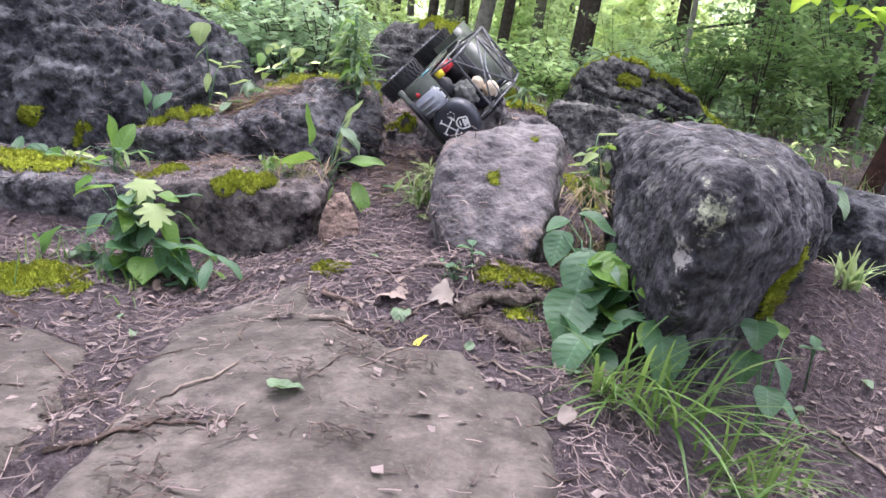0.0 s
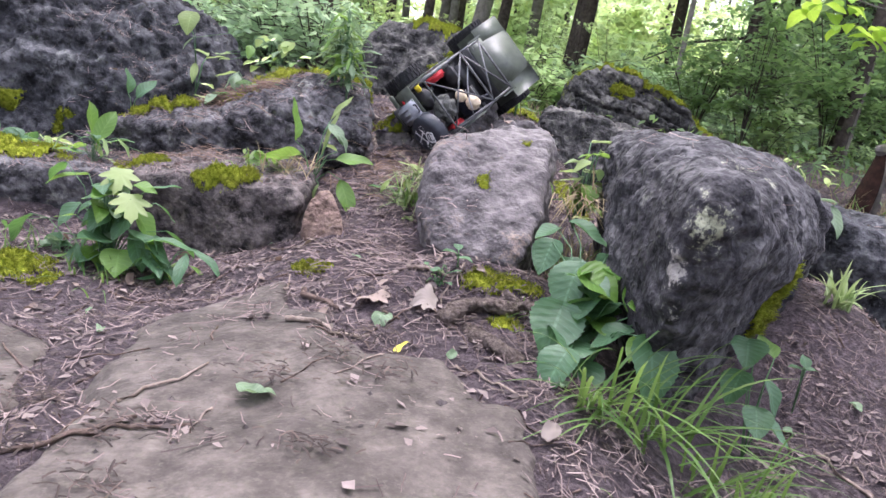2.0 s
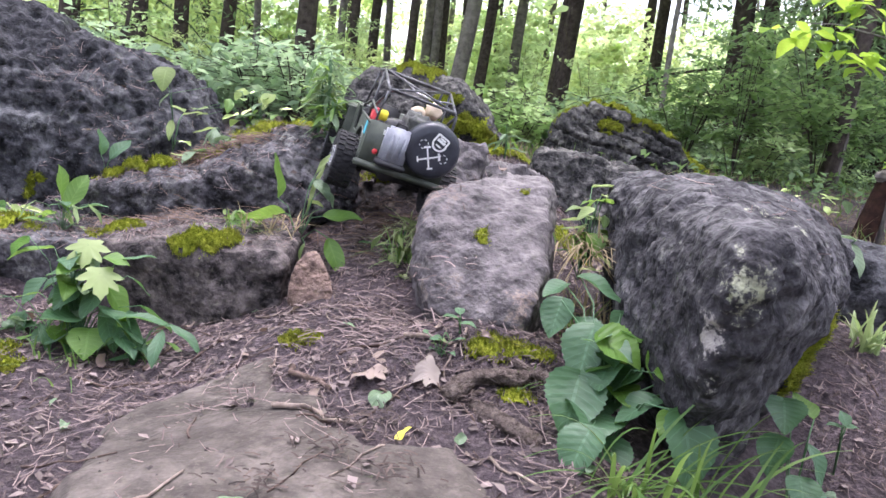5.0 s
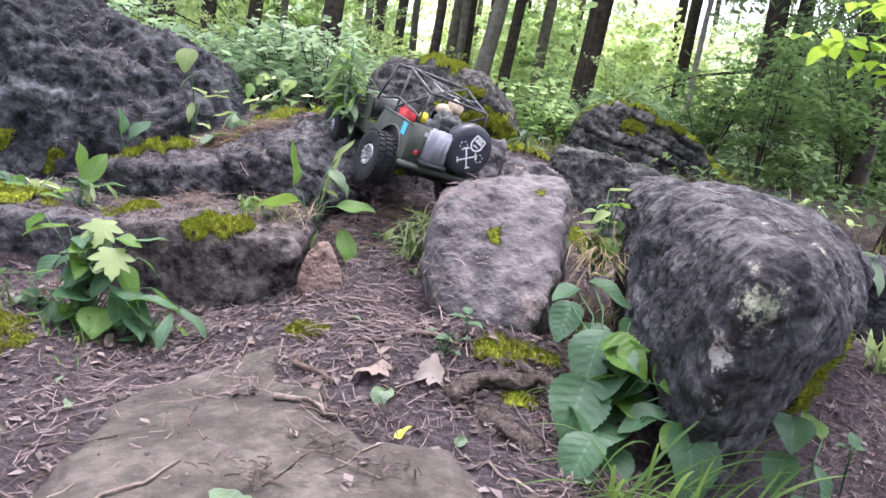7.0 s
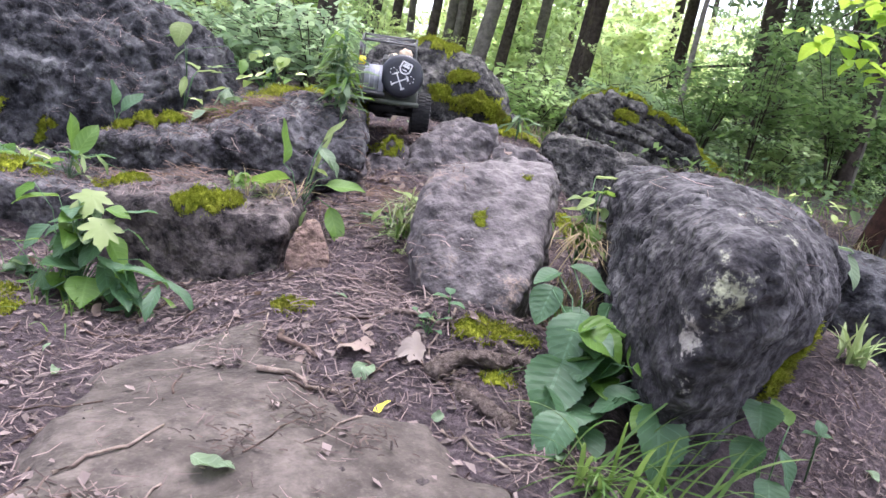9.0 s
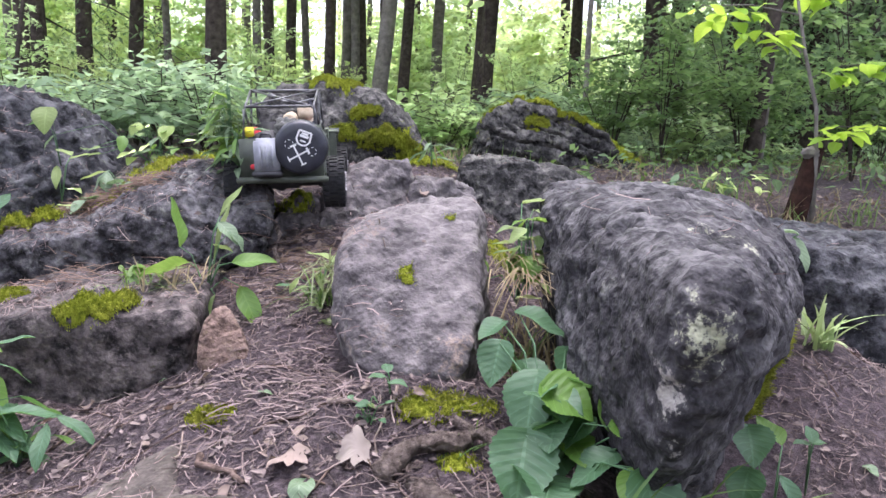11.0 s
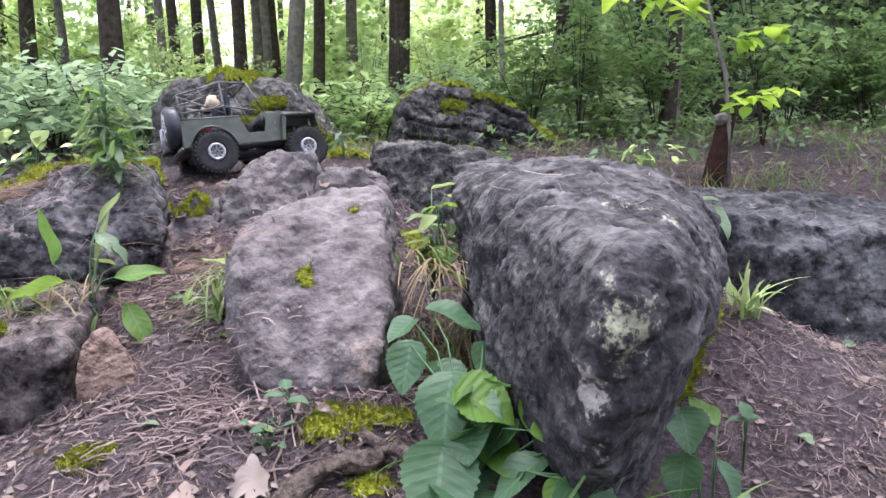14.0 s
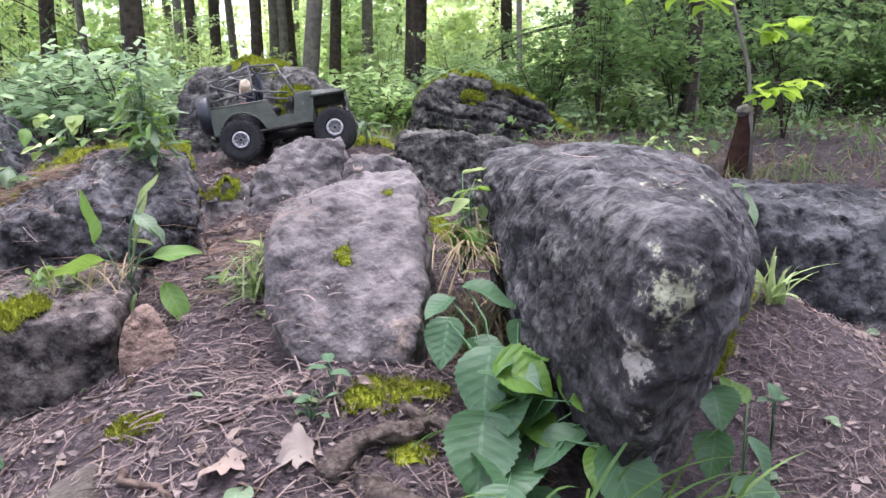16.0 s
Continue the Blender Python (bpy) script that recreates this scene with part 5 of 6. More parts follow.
root_piece([(0.032, 0.848, 0.030), (0.045, 0.862, 0.040), (0.068, 0.880, 0.048), (0.092, 0.884, 0.050), (0.120, 0.892, 0.046)], 0.0125, "grey-brown gnarled root above the soil", 1)
root_piece([(0.066, 0.915, 0.052), (0.090, 0.922, 0.060), (0.112, 0.918, 0.058), (0.128, 0.905, 0.05)], 0.007, "grey splintered root beside moss", 5)
root_piece([(0.066, 0.842, 0.022), (0.076, 0.818, 0.026), (0.098, 0.796, 0.024), (0.128, 0.785, 0.014)], 0.0125, "reddish-brown root stub in the soil", 2)
root_piece([(0.122, 0.900, 0.046), (0.134, 0.890, 0.056), (0.150, 0.870, 0.050), (0.166, 0.850, 0.034)], 0.008, "curved brown root by a boulder", 3)
root_piece([(-0.155, 1.56, 0.19), (-0.145, 1.52, 0.18), (-0.15, 1.49, 0.155), (-0.14, 1.45, 0.135)], 0.005, "thin hanging root at the ledge", 4)


# ---- wood behind ----
def trunk_bm(height, r, lean=(0.0, 0.0), flare=1.5, seed=0):
    n, m = 22, 14
    bm = bmesh.new()
    rings = []
    for i in range(n + 1):
        s = i / n
        z = -0.15 + (height + 0.15) * s ** 1.6
        rr = r * (1 - 0.55 * s) * (1 + (flare - 1) * math.exp(-max(z, 0) / (r * 1.6)))
        cx, cy = lean[0] * z + 0.03 * math.sin(z * 1.3 + seed) * min(1, z), lean[1] * z + 0.03 * math.cos(z * 1.1 + seed) * min(1, z)
        ring = []
        for j in range(m):
            a = 2 * math.pi * j / m
            k = rr * (1 + 0.10 * fbm((math.cos(a) * 2, math.sin(a) * 2, z * 0.8 + seed), 1.2, 3) + 0.12 * math.exp(-max(z, 0) / (r * 2)) * math.sin(5 * a + seed))
            ring.append(bm.verts.new((cx + k * math.cos(a), cy + k * math.sin(a), z)))
        rings.append(ring)
    for a, b in zip(rings, rings[1:]):
        for j in range(m):
            bm.faces.new((a[j], a[(j + 1) % m], b[(j + 1) % m], b[j]))
    bm.faces.new(rings[-1])
    return bm


def leaf_cloud(points, size, seed, flat=0.5, droop=0.0, slim=0.45):
    """Small folded leaves at those points, in one pair of arrays."""
    r = np.random.RandomState(seed)
    n = len(points)
    P = np.array(points)
    a, t = r.uniform(0, 2 * np.pi, n), r.normal(-droop, flat, n)
    L = size * r.uniform(0.6, 1.3, n)
    d = np.stack([np.cos(a) * np.cos(t), np.sin(a) * np.cos(t), np.sin(t)], -1)
    up = np.stack([r.normal(0, 0.45, n), r.normal(0, 0.45, n), np.ones(n)], -1)
    s = np.cross(d, up)
    s /= np.linalg.norm(s, axis=1)[:, None] + 1e-9
    w = (L * slim)[:, None]
    up2 = np.cross(s, d)
    L = L[:, None]
    base, tip = P, P + d * L
    q1, q2 = P + d * L * 0.42 + s * w * 0.5 + up2 * w * 0.15, P + d * L * 0.42 - s * w * 0.5 + up2 * w * 0.15
    V = np.stack([base, q1, tip, q2], 1).reshape(-1, 3)
    k = np.arange(n)[:, None] * 4
    Fc = np.concatenate([k + [[0, 2, 1]], k + [[0, 3, 2]]], 0)
    return V, Fc


def cloud_mesh(name, V, Fc, mat, parent):
    me = bpy.data.meshes.new(name)
    me.vertices.add(len(V))
    me.vertices.foreach_set("co", np.asarray(V, np.float32).ravel())
    me.loops.add(len(Fc) * 3)
    me.loops.foreach_set("vertex_index", np.asarray(Fc, np.int32).ravel())
    me.polygons.add(len(Fc))
    me.polygons.foreach_set("loop_start", np.arange(0, len(Fc) * 3, 3, dtype=np.int32))
    me.update(calc_edges=True)
    me.materials.append(mat)
    ob = new(name, me)
    ob.parent = parent
    return ob


def shrub(height, width, n, leaf, mat, label, seed, stems=7, layered=True):
    """A woodland shrub: thin branching stems, leaves in flat sprays."""
    r = random.Random(seed)
    e = empty("shrub")
    tagged(e, label, "shrub", "undergrowth of the wood")
    bm = bmesh.new()
    pts = []
    for s in range(stems):
        a = r.uniform(0, 6.28)
        tx, ty = width * r.uniform(0.05, 0.5) * math.cos(a), width * r.uniform(0.05, 0.5) * math.sin(a)
        h = height * r.uniform(0.6, 1.0)
        spine = [(tx * k, ty * k, h * k ** 0.8) for k in (0, 0.25, 0.5, 0.75, 1)]
        tube_into(bm, spine, 0.006 * height ** 0.5, 5, 0.002)
        for b in range(9):
            k = r.uniform(0.25, 1.0)
            c = Vector((tx * k, ty * k, h * k ** 0.8))
            aa, bl = r.uniform(0, 6.28), width * r.uniform(0.15, 0.42)
            d = Vector((math.cos(aa), math.sin(aa), r.uniform(-0.1, 0.35))) * bl
            tube_into(bm, [c, c + d * 0.5, c + d], 0.003, 4, 0.001)
            for _ in range(n // (stems * 9)):
                f = r.uniform(0.15, 1.1)
                pts.append(c + d * f + Vector((r.gauss(0, 0.09) * bl, r.gauss(0, 0.09) * bl, r.gauss(0, 0.05) * bl)))
    part("branching_stem", bm, M["bark"], e)
    V, Fc = leaf_cloud([tuple(p) for p in pts], leaf, seed, 0.35, 0.25, 0.55)
    cloud_mesh("foliage", V, Fc, M[mat], e)
    return e


M["leaf_mid"] = leaf_mat("leaf_mid", (0.05, 0.11, 0.035), (0.12, 0.21, 0.07), (0.30, 0.44, 0.16), 0.45)
# low plants, lightened: the bluish haze of the wood is put into their colour
M["leaf_hazy"] = leaf_mat("leaf_hazy", (0.15, 0.25, 0.13), (0.28, 0.40, 0.24), (0.58, 0.74, 0.44), 0.5)
M["leaf_cedar"] = leaf_mat("leaf_cedar", (0.05, 0.10, 0.045), (0.125, 0.20, 0.09), (0.30, 0.44, 0.20), 0.45, 0.6)


def tree(height, r, mat, leafmat, label, seed, lean=(0, 0), cedar=False):
    e = empty("tree")
    tagged(e, label, "tree", "trees of the wood")
    rg = random.Random(seed)
    tr_ = part("trunk", trunk_bm(height, r, lean, 1.5, seed), M[mat], e)
    bm, pts = bmesh.new(), []
    lo = 0.7 if cedar else height * 0.2
    for b in range(34 if cedar else 24):
        z = lo + (height - lo) * (b + rg.random()) / (34 if cedar else 24)
        a = rg.uniform(0, 6.28)
        L = (1.0 - 0.6 * z / height) * (1.5 if cedar else 2.4) * rg.uniform(0.6, 1.1)
        c = Vector((lean[0] * z, lean[1] * z, z))
        d = Vector((math.cos(a), math.sin(a), -0.15 if cedar else 0.45)) * L
        droop = Vector((0, 0, -0.25 * L if cedar else 0.0))
        tube_into(bm, [c, c + d * 0.5 + droop * 0.2, c + d + droop], r * 0.16, 5, r * 0.03)
        for _ in range(150 if cedar else 60):
            f = rg.uniform(0.15, 1.08)
            pts.append(tuple(c + d * f + droop * f * f + Vector((rg.gauss(0, 0.13) * L * (1.2 - f * 0.5), rg.gauss(0, 0.13) * L * (1.2 - f * 0.5), rg.gauss(-0.02, 0.06) * L))))
    part("branching", bm, M[mat], e)
    V, Fc = leaf_cloud(pts, 0.085 if cedar else 0.14, seed, 0.4, 0.5 if cedar else 0.1, 0.35 if cedar else 0.55)
    cloud_mesh("crown", V, Fc, M[leafmat], e)
    return e


def at_ground(x, y, turn=0.0, s=1.0):
    return Matrix.Translation((x, y, float(ground_z(x, y)) - 0.02)) @ Matrix.Rotation(turn, 4, "Z") @ Matrix.Scale(s, 4)


# the trees nearest to the stones, each with its own girth and lean
for k, (x, y, r, h, mat, lf, lean, cedar, lab) in enumerate([
    (-0.97, 5.0, 0.075, 8, "bark", "leaf_far", (0.0, 0.0), False, "dark straight trunk of a tree in the wood"), (0.06, 7.0, 0.085, 10, "bark_grey", "leaf_far", (0.08, 0.0), False, "grey leaning trunk of a tree in the wood"),
    (2.52, 6.4, 0.105, 9, "bark", "leaf_cedar", (-0.02, 0.0), True, "dark cedar with drooping green sprays"), (1.83, 3.4, 0.036, 6, "bark", "leaf_far", (0.05, 0.02), False, "slim dark tree near the slope"),
    (1.90, 3.45, 0.016, 5, "bark_grey", "leaf_far", (0.02, 0.0), False, "thin pale stem beside a darker trunk"), (3.75, 5.2, 0.03, 6, "bark", "leaf_cedar", (0.02, 0), True, "slender dark cedar in the wood"),
    (1.50, 5.0, 0.022, 7, "bark_grey", "leaf_far", (0.02, 0), False, "slim pale sapling in the wood"), (0.40, 9.0, 0.08, 10, "bark", "leaf_far", (0.03, 0), False, "dark trunk deep in the wood"),
    (-1.22, 9.0, 0.07, 10, "bark", "leaf_far", (0.0, 0), False, "dark trunk deep in the wood"), (-0.48, 8.0, 0.06, 10, "bark", "leaf_far", (0.04, 0), False, "dark trunk deep in the wood"),
    (0.91, 6.0, 0.016, 6, "bark", "leaf_far", (0.03, 0), False, "thin sapling in the wood"), (3.24, 7.5, 0.10, 9, "bark", "leaf_cedar", (0.01, 0), True, "dark cedar trunk in shade"),
    (4.96, 6.2, 0.07, 8, "bark", "leaf_cedar", (0.02, 0), True, "shaded cedar at the edge of a clearing"), (6.2, 7.2, 0.10, 9, "bark", "leaf_cedar", (-0.02, 0), True, "shaded cedar at the edge of a clearing"),
    (5.6, 8.5, 0.09, 9, "bark", "leaf_cedar", (0.02, 0), True, "shaded cedar deep in the wood"), (4.3, 8.0, 0.07, 9, "bark", "leaf_cedar", (0, 0), True, "shaded cedar deep in the wood"),
    (-0.15, 11.0, 0.10, 11, "bark", "leaf_far", (0.02, 0), False, "dark trunk deep in the wood"), (1.0, 11.0, 0.10, 11, "bark_grey", "leaf_far", (0.03, 0), False, "grey trunk deep in the wood"), (-1.0, 10.0, 0.08, 11, "bark", "leaf_far", (-0.02, 0), False, "dark trunk deep in the wood"),
    (-2.6, 6.0, 0.06, 8, "bark", "leaf_far", (-0.03, 0), False, "dark trunk at the side of the wood"), (-1.75, 3.9, 0.012, 4, "bark", "leaf_far", (0.12, 0), False, "thin forked sapling behind a boulder"), (-3.4, 8.0, 0.09, 9, "bark", "leaf_cedar", (0, 0), True, "dark cedar at the side of the wood"),
    (7.5, 9.5, 0.11, 9, "bark", "leaf_cedar", (0, 0), True, "shaded cedar deep in the wood"), (3.0, 10.5, 0.10, 10, "bark", "leaf_far", (0.02, 0), False, "dark trunk deep in the wood")]):
    t_ = tree(h, r, mat, lf, lab, 300 + k, lean, cedar)
    t_.matrix_basis = at_ground(x, y)

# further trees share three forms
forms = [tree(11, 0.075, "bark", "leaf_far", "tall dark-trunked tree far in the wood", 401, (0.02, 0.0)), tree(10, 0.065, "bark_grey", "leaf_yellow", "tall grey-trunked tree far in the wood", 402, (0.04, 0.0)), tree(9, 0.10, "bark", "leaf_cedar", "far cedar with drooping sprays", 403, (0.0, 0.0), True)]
spots = []
rg = random.Random(12)
while len(spots) < 50:
    x, y = rg.uniform(-16, 22), rg.uniform(9, 34)
    if abs(x - 1.0) > 0.85 * y + 2 or (x > 0.25 * y and y < 15) or any((x - a) ** 2 + (y - b) ** 2 < 1.3 for a, b in spots):
        continue
    spots.append((x, y))
for k, (x, y) in enumerate(spots):
    f = forms[2] if x > 0.28 * y and rg.random() < 0.75 else forms[k % 2]
    m = at_ground(x, y, rg.uniform(0, 6.28), rg.uniform(0.8, 1.25))
    if k < 3:
        forms[k].matrix_basis = m
    else:
        copy_thing(f, m)

for _ in range(26):
    y = rg.uniform(7.5, 15)
    x = rg.uniform(-0.62 * y, 0.30 * y)
    copy_thing(forms[rg.choice([0, 1, 0])], at_ground(x, y, rg.uniform(0, 6.28), rg.uniform(0.75, 1.3)))
for _ in range(16):
    y = rg.uniform(6.5, 12)
    x = rg.uniform(0.50 * y, 0.85 * y)
    copy_thing(forms[2], at_ground(x, y, rg.uniform(0, 6.28), rg.uniform(0.55, 0.95)))

# cedars on the right; those beyond the view are added to shade the soil
for x, y, sc in ((2.55, 4.6, 0.55), (5.3, 6.3, 0.8), (6.0, 5.2, 0.75), (4.7, 4.4, 0.7), (4.2, 6.6, 0.75), (7.2, 6.4, 0.9), (3.1, 6.0, 0.7)):
    copy_thing(forms[2], at_ground(x, y, x * 3, sc))

# unseen trees round the clearing, added to keep sky light off the stone fronts
for x, y, sc in ((-3.2, -3.6, 1.0), (-1.0, -4.8, 1.1), (1.6, -4.2, 0.95), (3.9, -3.2, 1.05), (-5.4, -1.6, 1.1), (5.8, -0.8, 1.0), (-5.8, 1.8, 0.9), (0.4, -7.0, 1.2), (-3.8, -7.2, 1.1), (4.4, -6.8, 1.15), (6.6, 2.6, 0.95), (-7.6, 4.6, 1.0)):
    copy_thing(forms[int(abs(x) * 10) % 2], at_ground(x * 1.5, y * 1.5 if y < 0 else y, x, sc))

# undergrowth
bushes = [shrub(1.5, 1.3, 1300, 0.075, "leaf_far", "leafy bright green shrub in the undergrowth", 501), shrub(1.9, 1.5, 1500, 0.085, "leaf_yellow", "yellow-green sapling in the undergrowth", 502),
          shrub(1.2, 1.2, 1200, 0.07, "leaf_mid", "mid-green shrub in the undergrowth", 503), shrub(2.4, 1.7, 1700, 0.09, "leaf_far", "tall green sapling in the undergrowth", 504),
          shrub(0.42, 0.6, 520, 0.06, "leaf_hazy", "low woodland plant in hazy pale blue-green", 505, 6), shrub(0.35, 0.5, 460, 0.055, "leaf_far", "low green woodland plant", 506, 6)]
used = [False] * len(bushes)
far = []


def put_bush(k, x, y, s):
    m = at_ground(x, y, rg.uniform(0, 6.28), s)
    if y > 11 and used[k]:
        far.append((k, m))
    elif used[k]:
        copy_thing(bushes[k], m)
    else:
        bushes[k].matrix_basis, used[k] = m, True


for _ in range(72):
    y = rg.uniform(2.9, 5.5)
    x = rg.uniform(-0.62 * y - 0.6, 0.50 * y)
    if (0.2 < x < 1.4 and y < 3.8) or (-2.0 < x < -0.5 and y < 2.9):
        continue
    put_bush(rg.choice([4, 4, 5]), x, y, rg.uniform(0.7, 1.3))
for _ in range(26):
    y = rg.uniform(3.6, 6.0)
    x = rg.uniform(-0.62 * y - 0.8, 0.34 * y)
    if -0.3 < x < 1.5 and y < 4.2:
        continue
    put_bush(rg.choice([0, 1, 0, 1]), x, y, rg.uniform(0.28, 0.5))
for _ in range(150):
    y = rg.uniform(5.5, 19)
    x = rg.uniform(-0.75 * y - 1, 0.9 * y)
    if 0.24 * y < x < 0.8 * y and y < 9:
        continue
    dark = x > 0.42 * y
    k = 2 if dark and rg.random() < 0.7 else rg.choice([0, 1, 3, 3, 1])
    tall = (0.32 + 0.10 * y) * rg.uniform(0.6, 1.1) * (1.0 if rg.random() < 0.72 else 1.9)
    put_bush(k, x, y, tall / (1.5, 1.9, 1.2, 2.4)[k])
for _ in range(60):
    y = rg.uniform(19, 34)
    x = rg.uniform(-0.8 * y, 0.95 * y)
    put_bush(rg.choice([1, 3, 3, 0]), x, y, rg.uniform(1.2, 2.6))
for _ in range(10):
    y = rg.uniform(4.8, 8)
    x = rg.uniform(0.25 * y, 0.6 * y)
    if x < 1.5 and y < 4:
        continue
    put_bush(rg.choice([4, 5, 5]), x, y, rg.uniform(0.5, 1.1))
for _ in range(34):
    y = rg.uniform(5.5, 15)
    x = rg.uniform(0.60 * y, 0.92 * y)
    copy_thing(forms[2], at_ground(x, y, rg.uniform(0, 6.28), rg.uniform(0.6, 1.1)))
for _ in range(24):
    y = rg.uniform(7, 16)
    x = rg.uniform(0.55 * y, 0.9 * y)
    put_bush(2, x, y, rg.uniform(0.6, 1.3))
for _ in range(44):
    y = rg.uniform(8.0, 15.0)
    x = rg.uniform(-0.5 * y, 0.34 * y)
    put_bush(rg.choice([3, 1, 1, 0]), x, y, rg.uniform(0.9, 1.5))
# unseen bushes behind the camera, added to darken what faces it
for x, y, sc in ((-4.4, -5.6, 1.0), (-1.0, -6.6, 1.2), (2.0, -6.2, 1.1), (5.0, -4.6, 1.0), (-6.4, -1.8, 1.1), (6.6, -1.4, 1.0)):
    put_bush(3 if sc > 1.05 else 0, x, y, sc)
for _ in range(14):
    y = rg.uniform(2.7, 4.0)
    x = rg.uniform(1.2, 0.95 * y + 0.2)
    put_bush(2, x, y, rg.uniform(0.18, 0.34))


for _ in range(48):
    y = rg.uniform(19, 30)
    x = rg.uniform(-0.72 * y, 0.5 * y)
    put_bush(rg.choice([1, 1, 3, 0]), x, y, rg.uniform(1.3, 2.4))
for _ in range(9):
    y = rg.uniform(3.2, 5.2)
    x = rg.uniform(1.15, 0.85 * y + 0.1)
    if x < 1.3 and y < 4.0 and y > 2.7:
        continue
    put_bush(rg.choice([4, 5, 4]), x, y, rg.uniform(0.25, 0.6))


def join_far():
    """The bushes deep in the wood, too many to count, as one mass of leaves."""
    V, Fc, mi, base = [], [], [], 0
    for k, m in far:
        me = [c for c in bushes[k].children if c.name.startswith("foliage")][0].data
        a = np.empty(len(me.vertices) * 3)
        me.vertices.foreach_get("co", a)
        q = np.array(m)
        V.append(a.reshape(-1, 3) @ q[:3, :3].T + q[:3, 3])
        t = np.empty(len(me.loops), np.int32)
        me.loops.foreach_get("vertex_index", t)
        Fc.append(t.reshape(-1, 3) + base)
        mi.append(np.full(len(t) // 3, k, np.int32))
        base += len(V[-1])
    ob = cloud_mesh("undergrowth", np.concatenate(V), np.concatenate(Fc), M["leaf_far"], None)
    ob.data.materials.clear()
    for nm in ("leaf_far", "leaf_yellow", "leaf_mid", "leaf_far", "leaf_hazy", "leaf_far"):
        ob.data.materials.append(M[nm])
    ob.data.polygons.foreach_set("material_index", np.concatenate(mi))
    tagged(ob, "dense light-green undergrowth deep in the wood", "undergrowth", kind="stuff")


join_far()


def low_growth(name, n, x0, slope, y0, y1, size, mat, label, seed, droop, slim, lift=0.0):
    r = random.Random(seed)
    pts = []
    while len(pts) < n:
        y = r.uniform(y0, y1)
        x = r.uniform(x0, slope * y)
        if 0.5 + fbm((x, y, seed), 2.5, 3) < 0.42:
            continue
        p, q, ok = on_soil(x, y)
        if ok:
            pts.append((p.x, p.y, p.z + r.uniform(0, lift)))
    V, Fc = leaf_cloud(pts, size, seed, 0.45, droop, slim)
    tagged(cloud_mesh(name, V, Fc, M[mat], None), label, name.replace("_", " "), kind="stuff")


low_growth("grass", 800, 0.3, 0.98, 1.95, 4.5, 0.085, "grass", "sparse green grass on the slope", 71, -0.95, 0.05)
low_growth("dry_grass", 1500, 0.2, 0.98, 1.9, 4.5, 0.075, "straw", "dry straw-coloured grass on the slope", 72, -0.5, 0.04)
low_growth("weeds", 900, 0.6, 0.98, 2.4, 5.5, 0.04, "grass", "low green weeds on the slope", 73, 0.1, 0.5, 0.09)
low_growth("shade_weeds", 1100, 0.9, 0.98, 2.2, 7.0, 0.04, "leaf_cedar", "low green weeds in the shade of cedars", 76, 0.1, 0.5, 0.12)
low_growth("fallen_leaves", 4600, -0.9, 0.98, 1.5, 4.5, 0.022, "leaf_dead", "fallen brown leaves on the slope", 74, 0.0, 0.6, 0.004)
low_growth("fallen_leaves", 500, -0.9, 0.75, 1.5, 4.5, 0.02, "leaf_whitish", "pale fallen leaves on the slope", 75, 0.0, 0.6, 0.006)


M["stump"] = simple_mat("stump", (0.012, 0.007, 0.006), (0.045, 0.022, 0.016), 40, 0.9, bumpy=0.6, spec=0.1)

# broken stump with a sapling beside it
st = empty("stump", Matrix.Translation((1.255, 2.12, 0.19)))
tagged(st, "broken dark red-brown stump with a grey burl", "stump")
bm = trunk_bm(0.19, 0.052, (0.20, 0), 0.86, 7)
part("trunk", bm, M["stump"], st)
part("burl", blob((0.022, -0.005, 0.175), (0.024, 0.022, 0.018), 0.4, 3, 4), M["bark_grey"], st)
sp_ = empty("sapling", Matrix.Translation((1.29, 2.10, 0.19)))
tagged(sp_, "thin sapling with a few bright yellow-green leaves", "sapling")
part("stem", tube([(0, 0, -0.02), (-0.005, 0, 0.15), (-0.02, 0, 0.30), (-0.07, 0, 0.45), (-0.10, 0.02, 0.62)], 0.008, 7, 0.004), M["bark_grey"], sp_)
M["leaf_sap"] = leaf_mat("leaf_sap", (0.14, 0.30, 0.02), (0.26, 0.42, 0.05), (0.55, 0.75, 0.10), 0.5, 0.5, True)
for k, (p, q) in enumerate([((-0.08, 0.0, 0.45), (-0.22, -0.02, 0.50)), ((-0.10, 0.0, 0.55), (-0.38, 0.0, 0.56)), ((-0.05, 0, 0.38), (0.10, -0.05, 0.42)), ((-0.10, 0.02, 0.60), (0.05, 0.0, 0.62)), ((-0.015, 0, 0.22), (0.10, -0.03, 0.25)), ((-0.1, 0.02, 0.6), (-0.25, 0.05, 0.68))]):
    p, q = Vector(p), Vector(q)
    part("twig", tube([p, (p + q) / 2 + Vector((0, 0, 0.015)), q], 0.003, 5, 0.0012), M["bark_grey"], sp_)
    for n in range(13):
        f = 0.35 + 0.68 * n / 12
        c = p + (q - p) * f + Vector((rg.gauss(0, 0.022), rg.gauss(0, 0.03), rg.gauss(-0.008, 0.014)))
        bm = leaf_bm("oval", rg.uniform(0.045, 0.08), 1.1, k * 9 + n)
        bm.transform(aim(c, rg.uniform(0, 360), rg.uniform(-35, 5), rg.uniform(-20, 20)))
        part("leaf", bm, M["leaf_sap"], sp_)


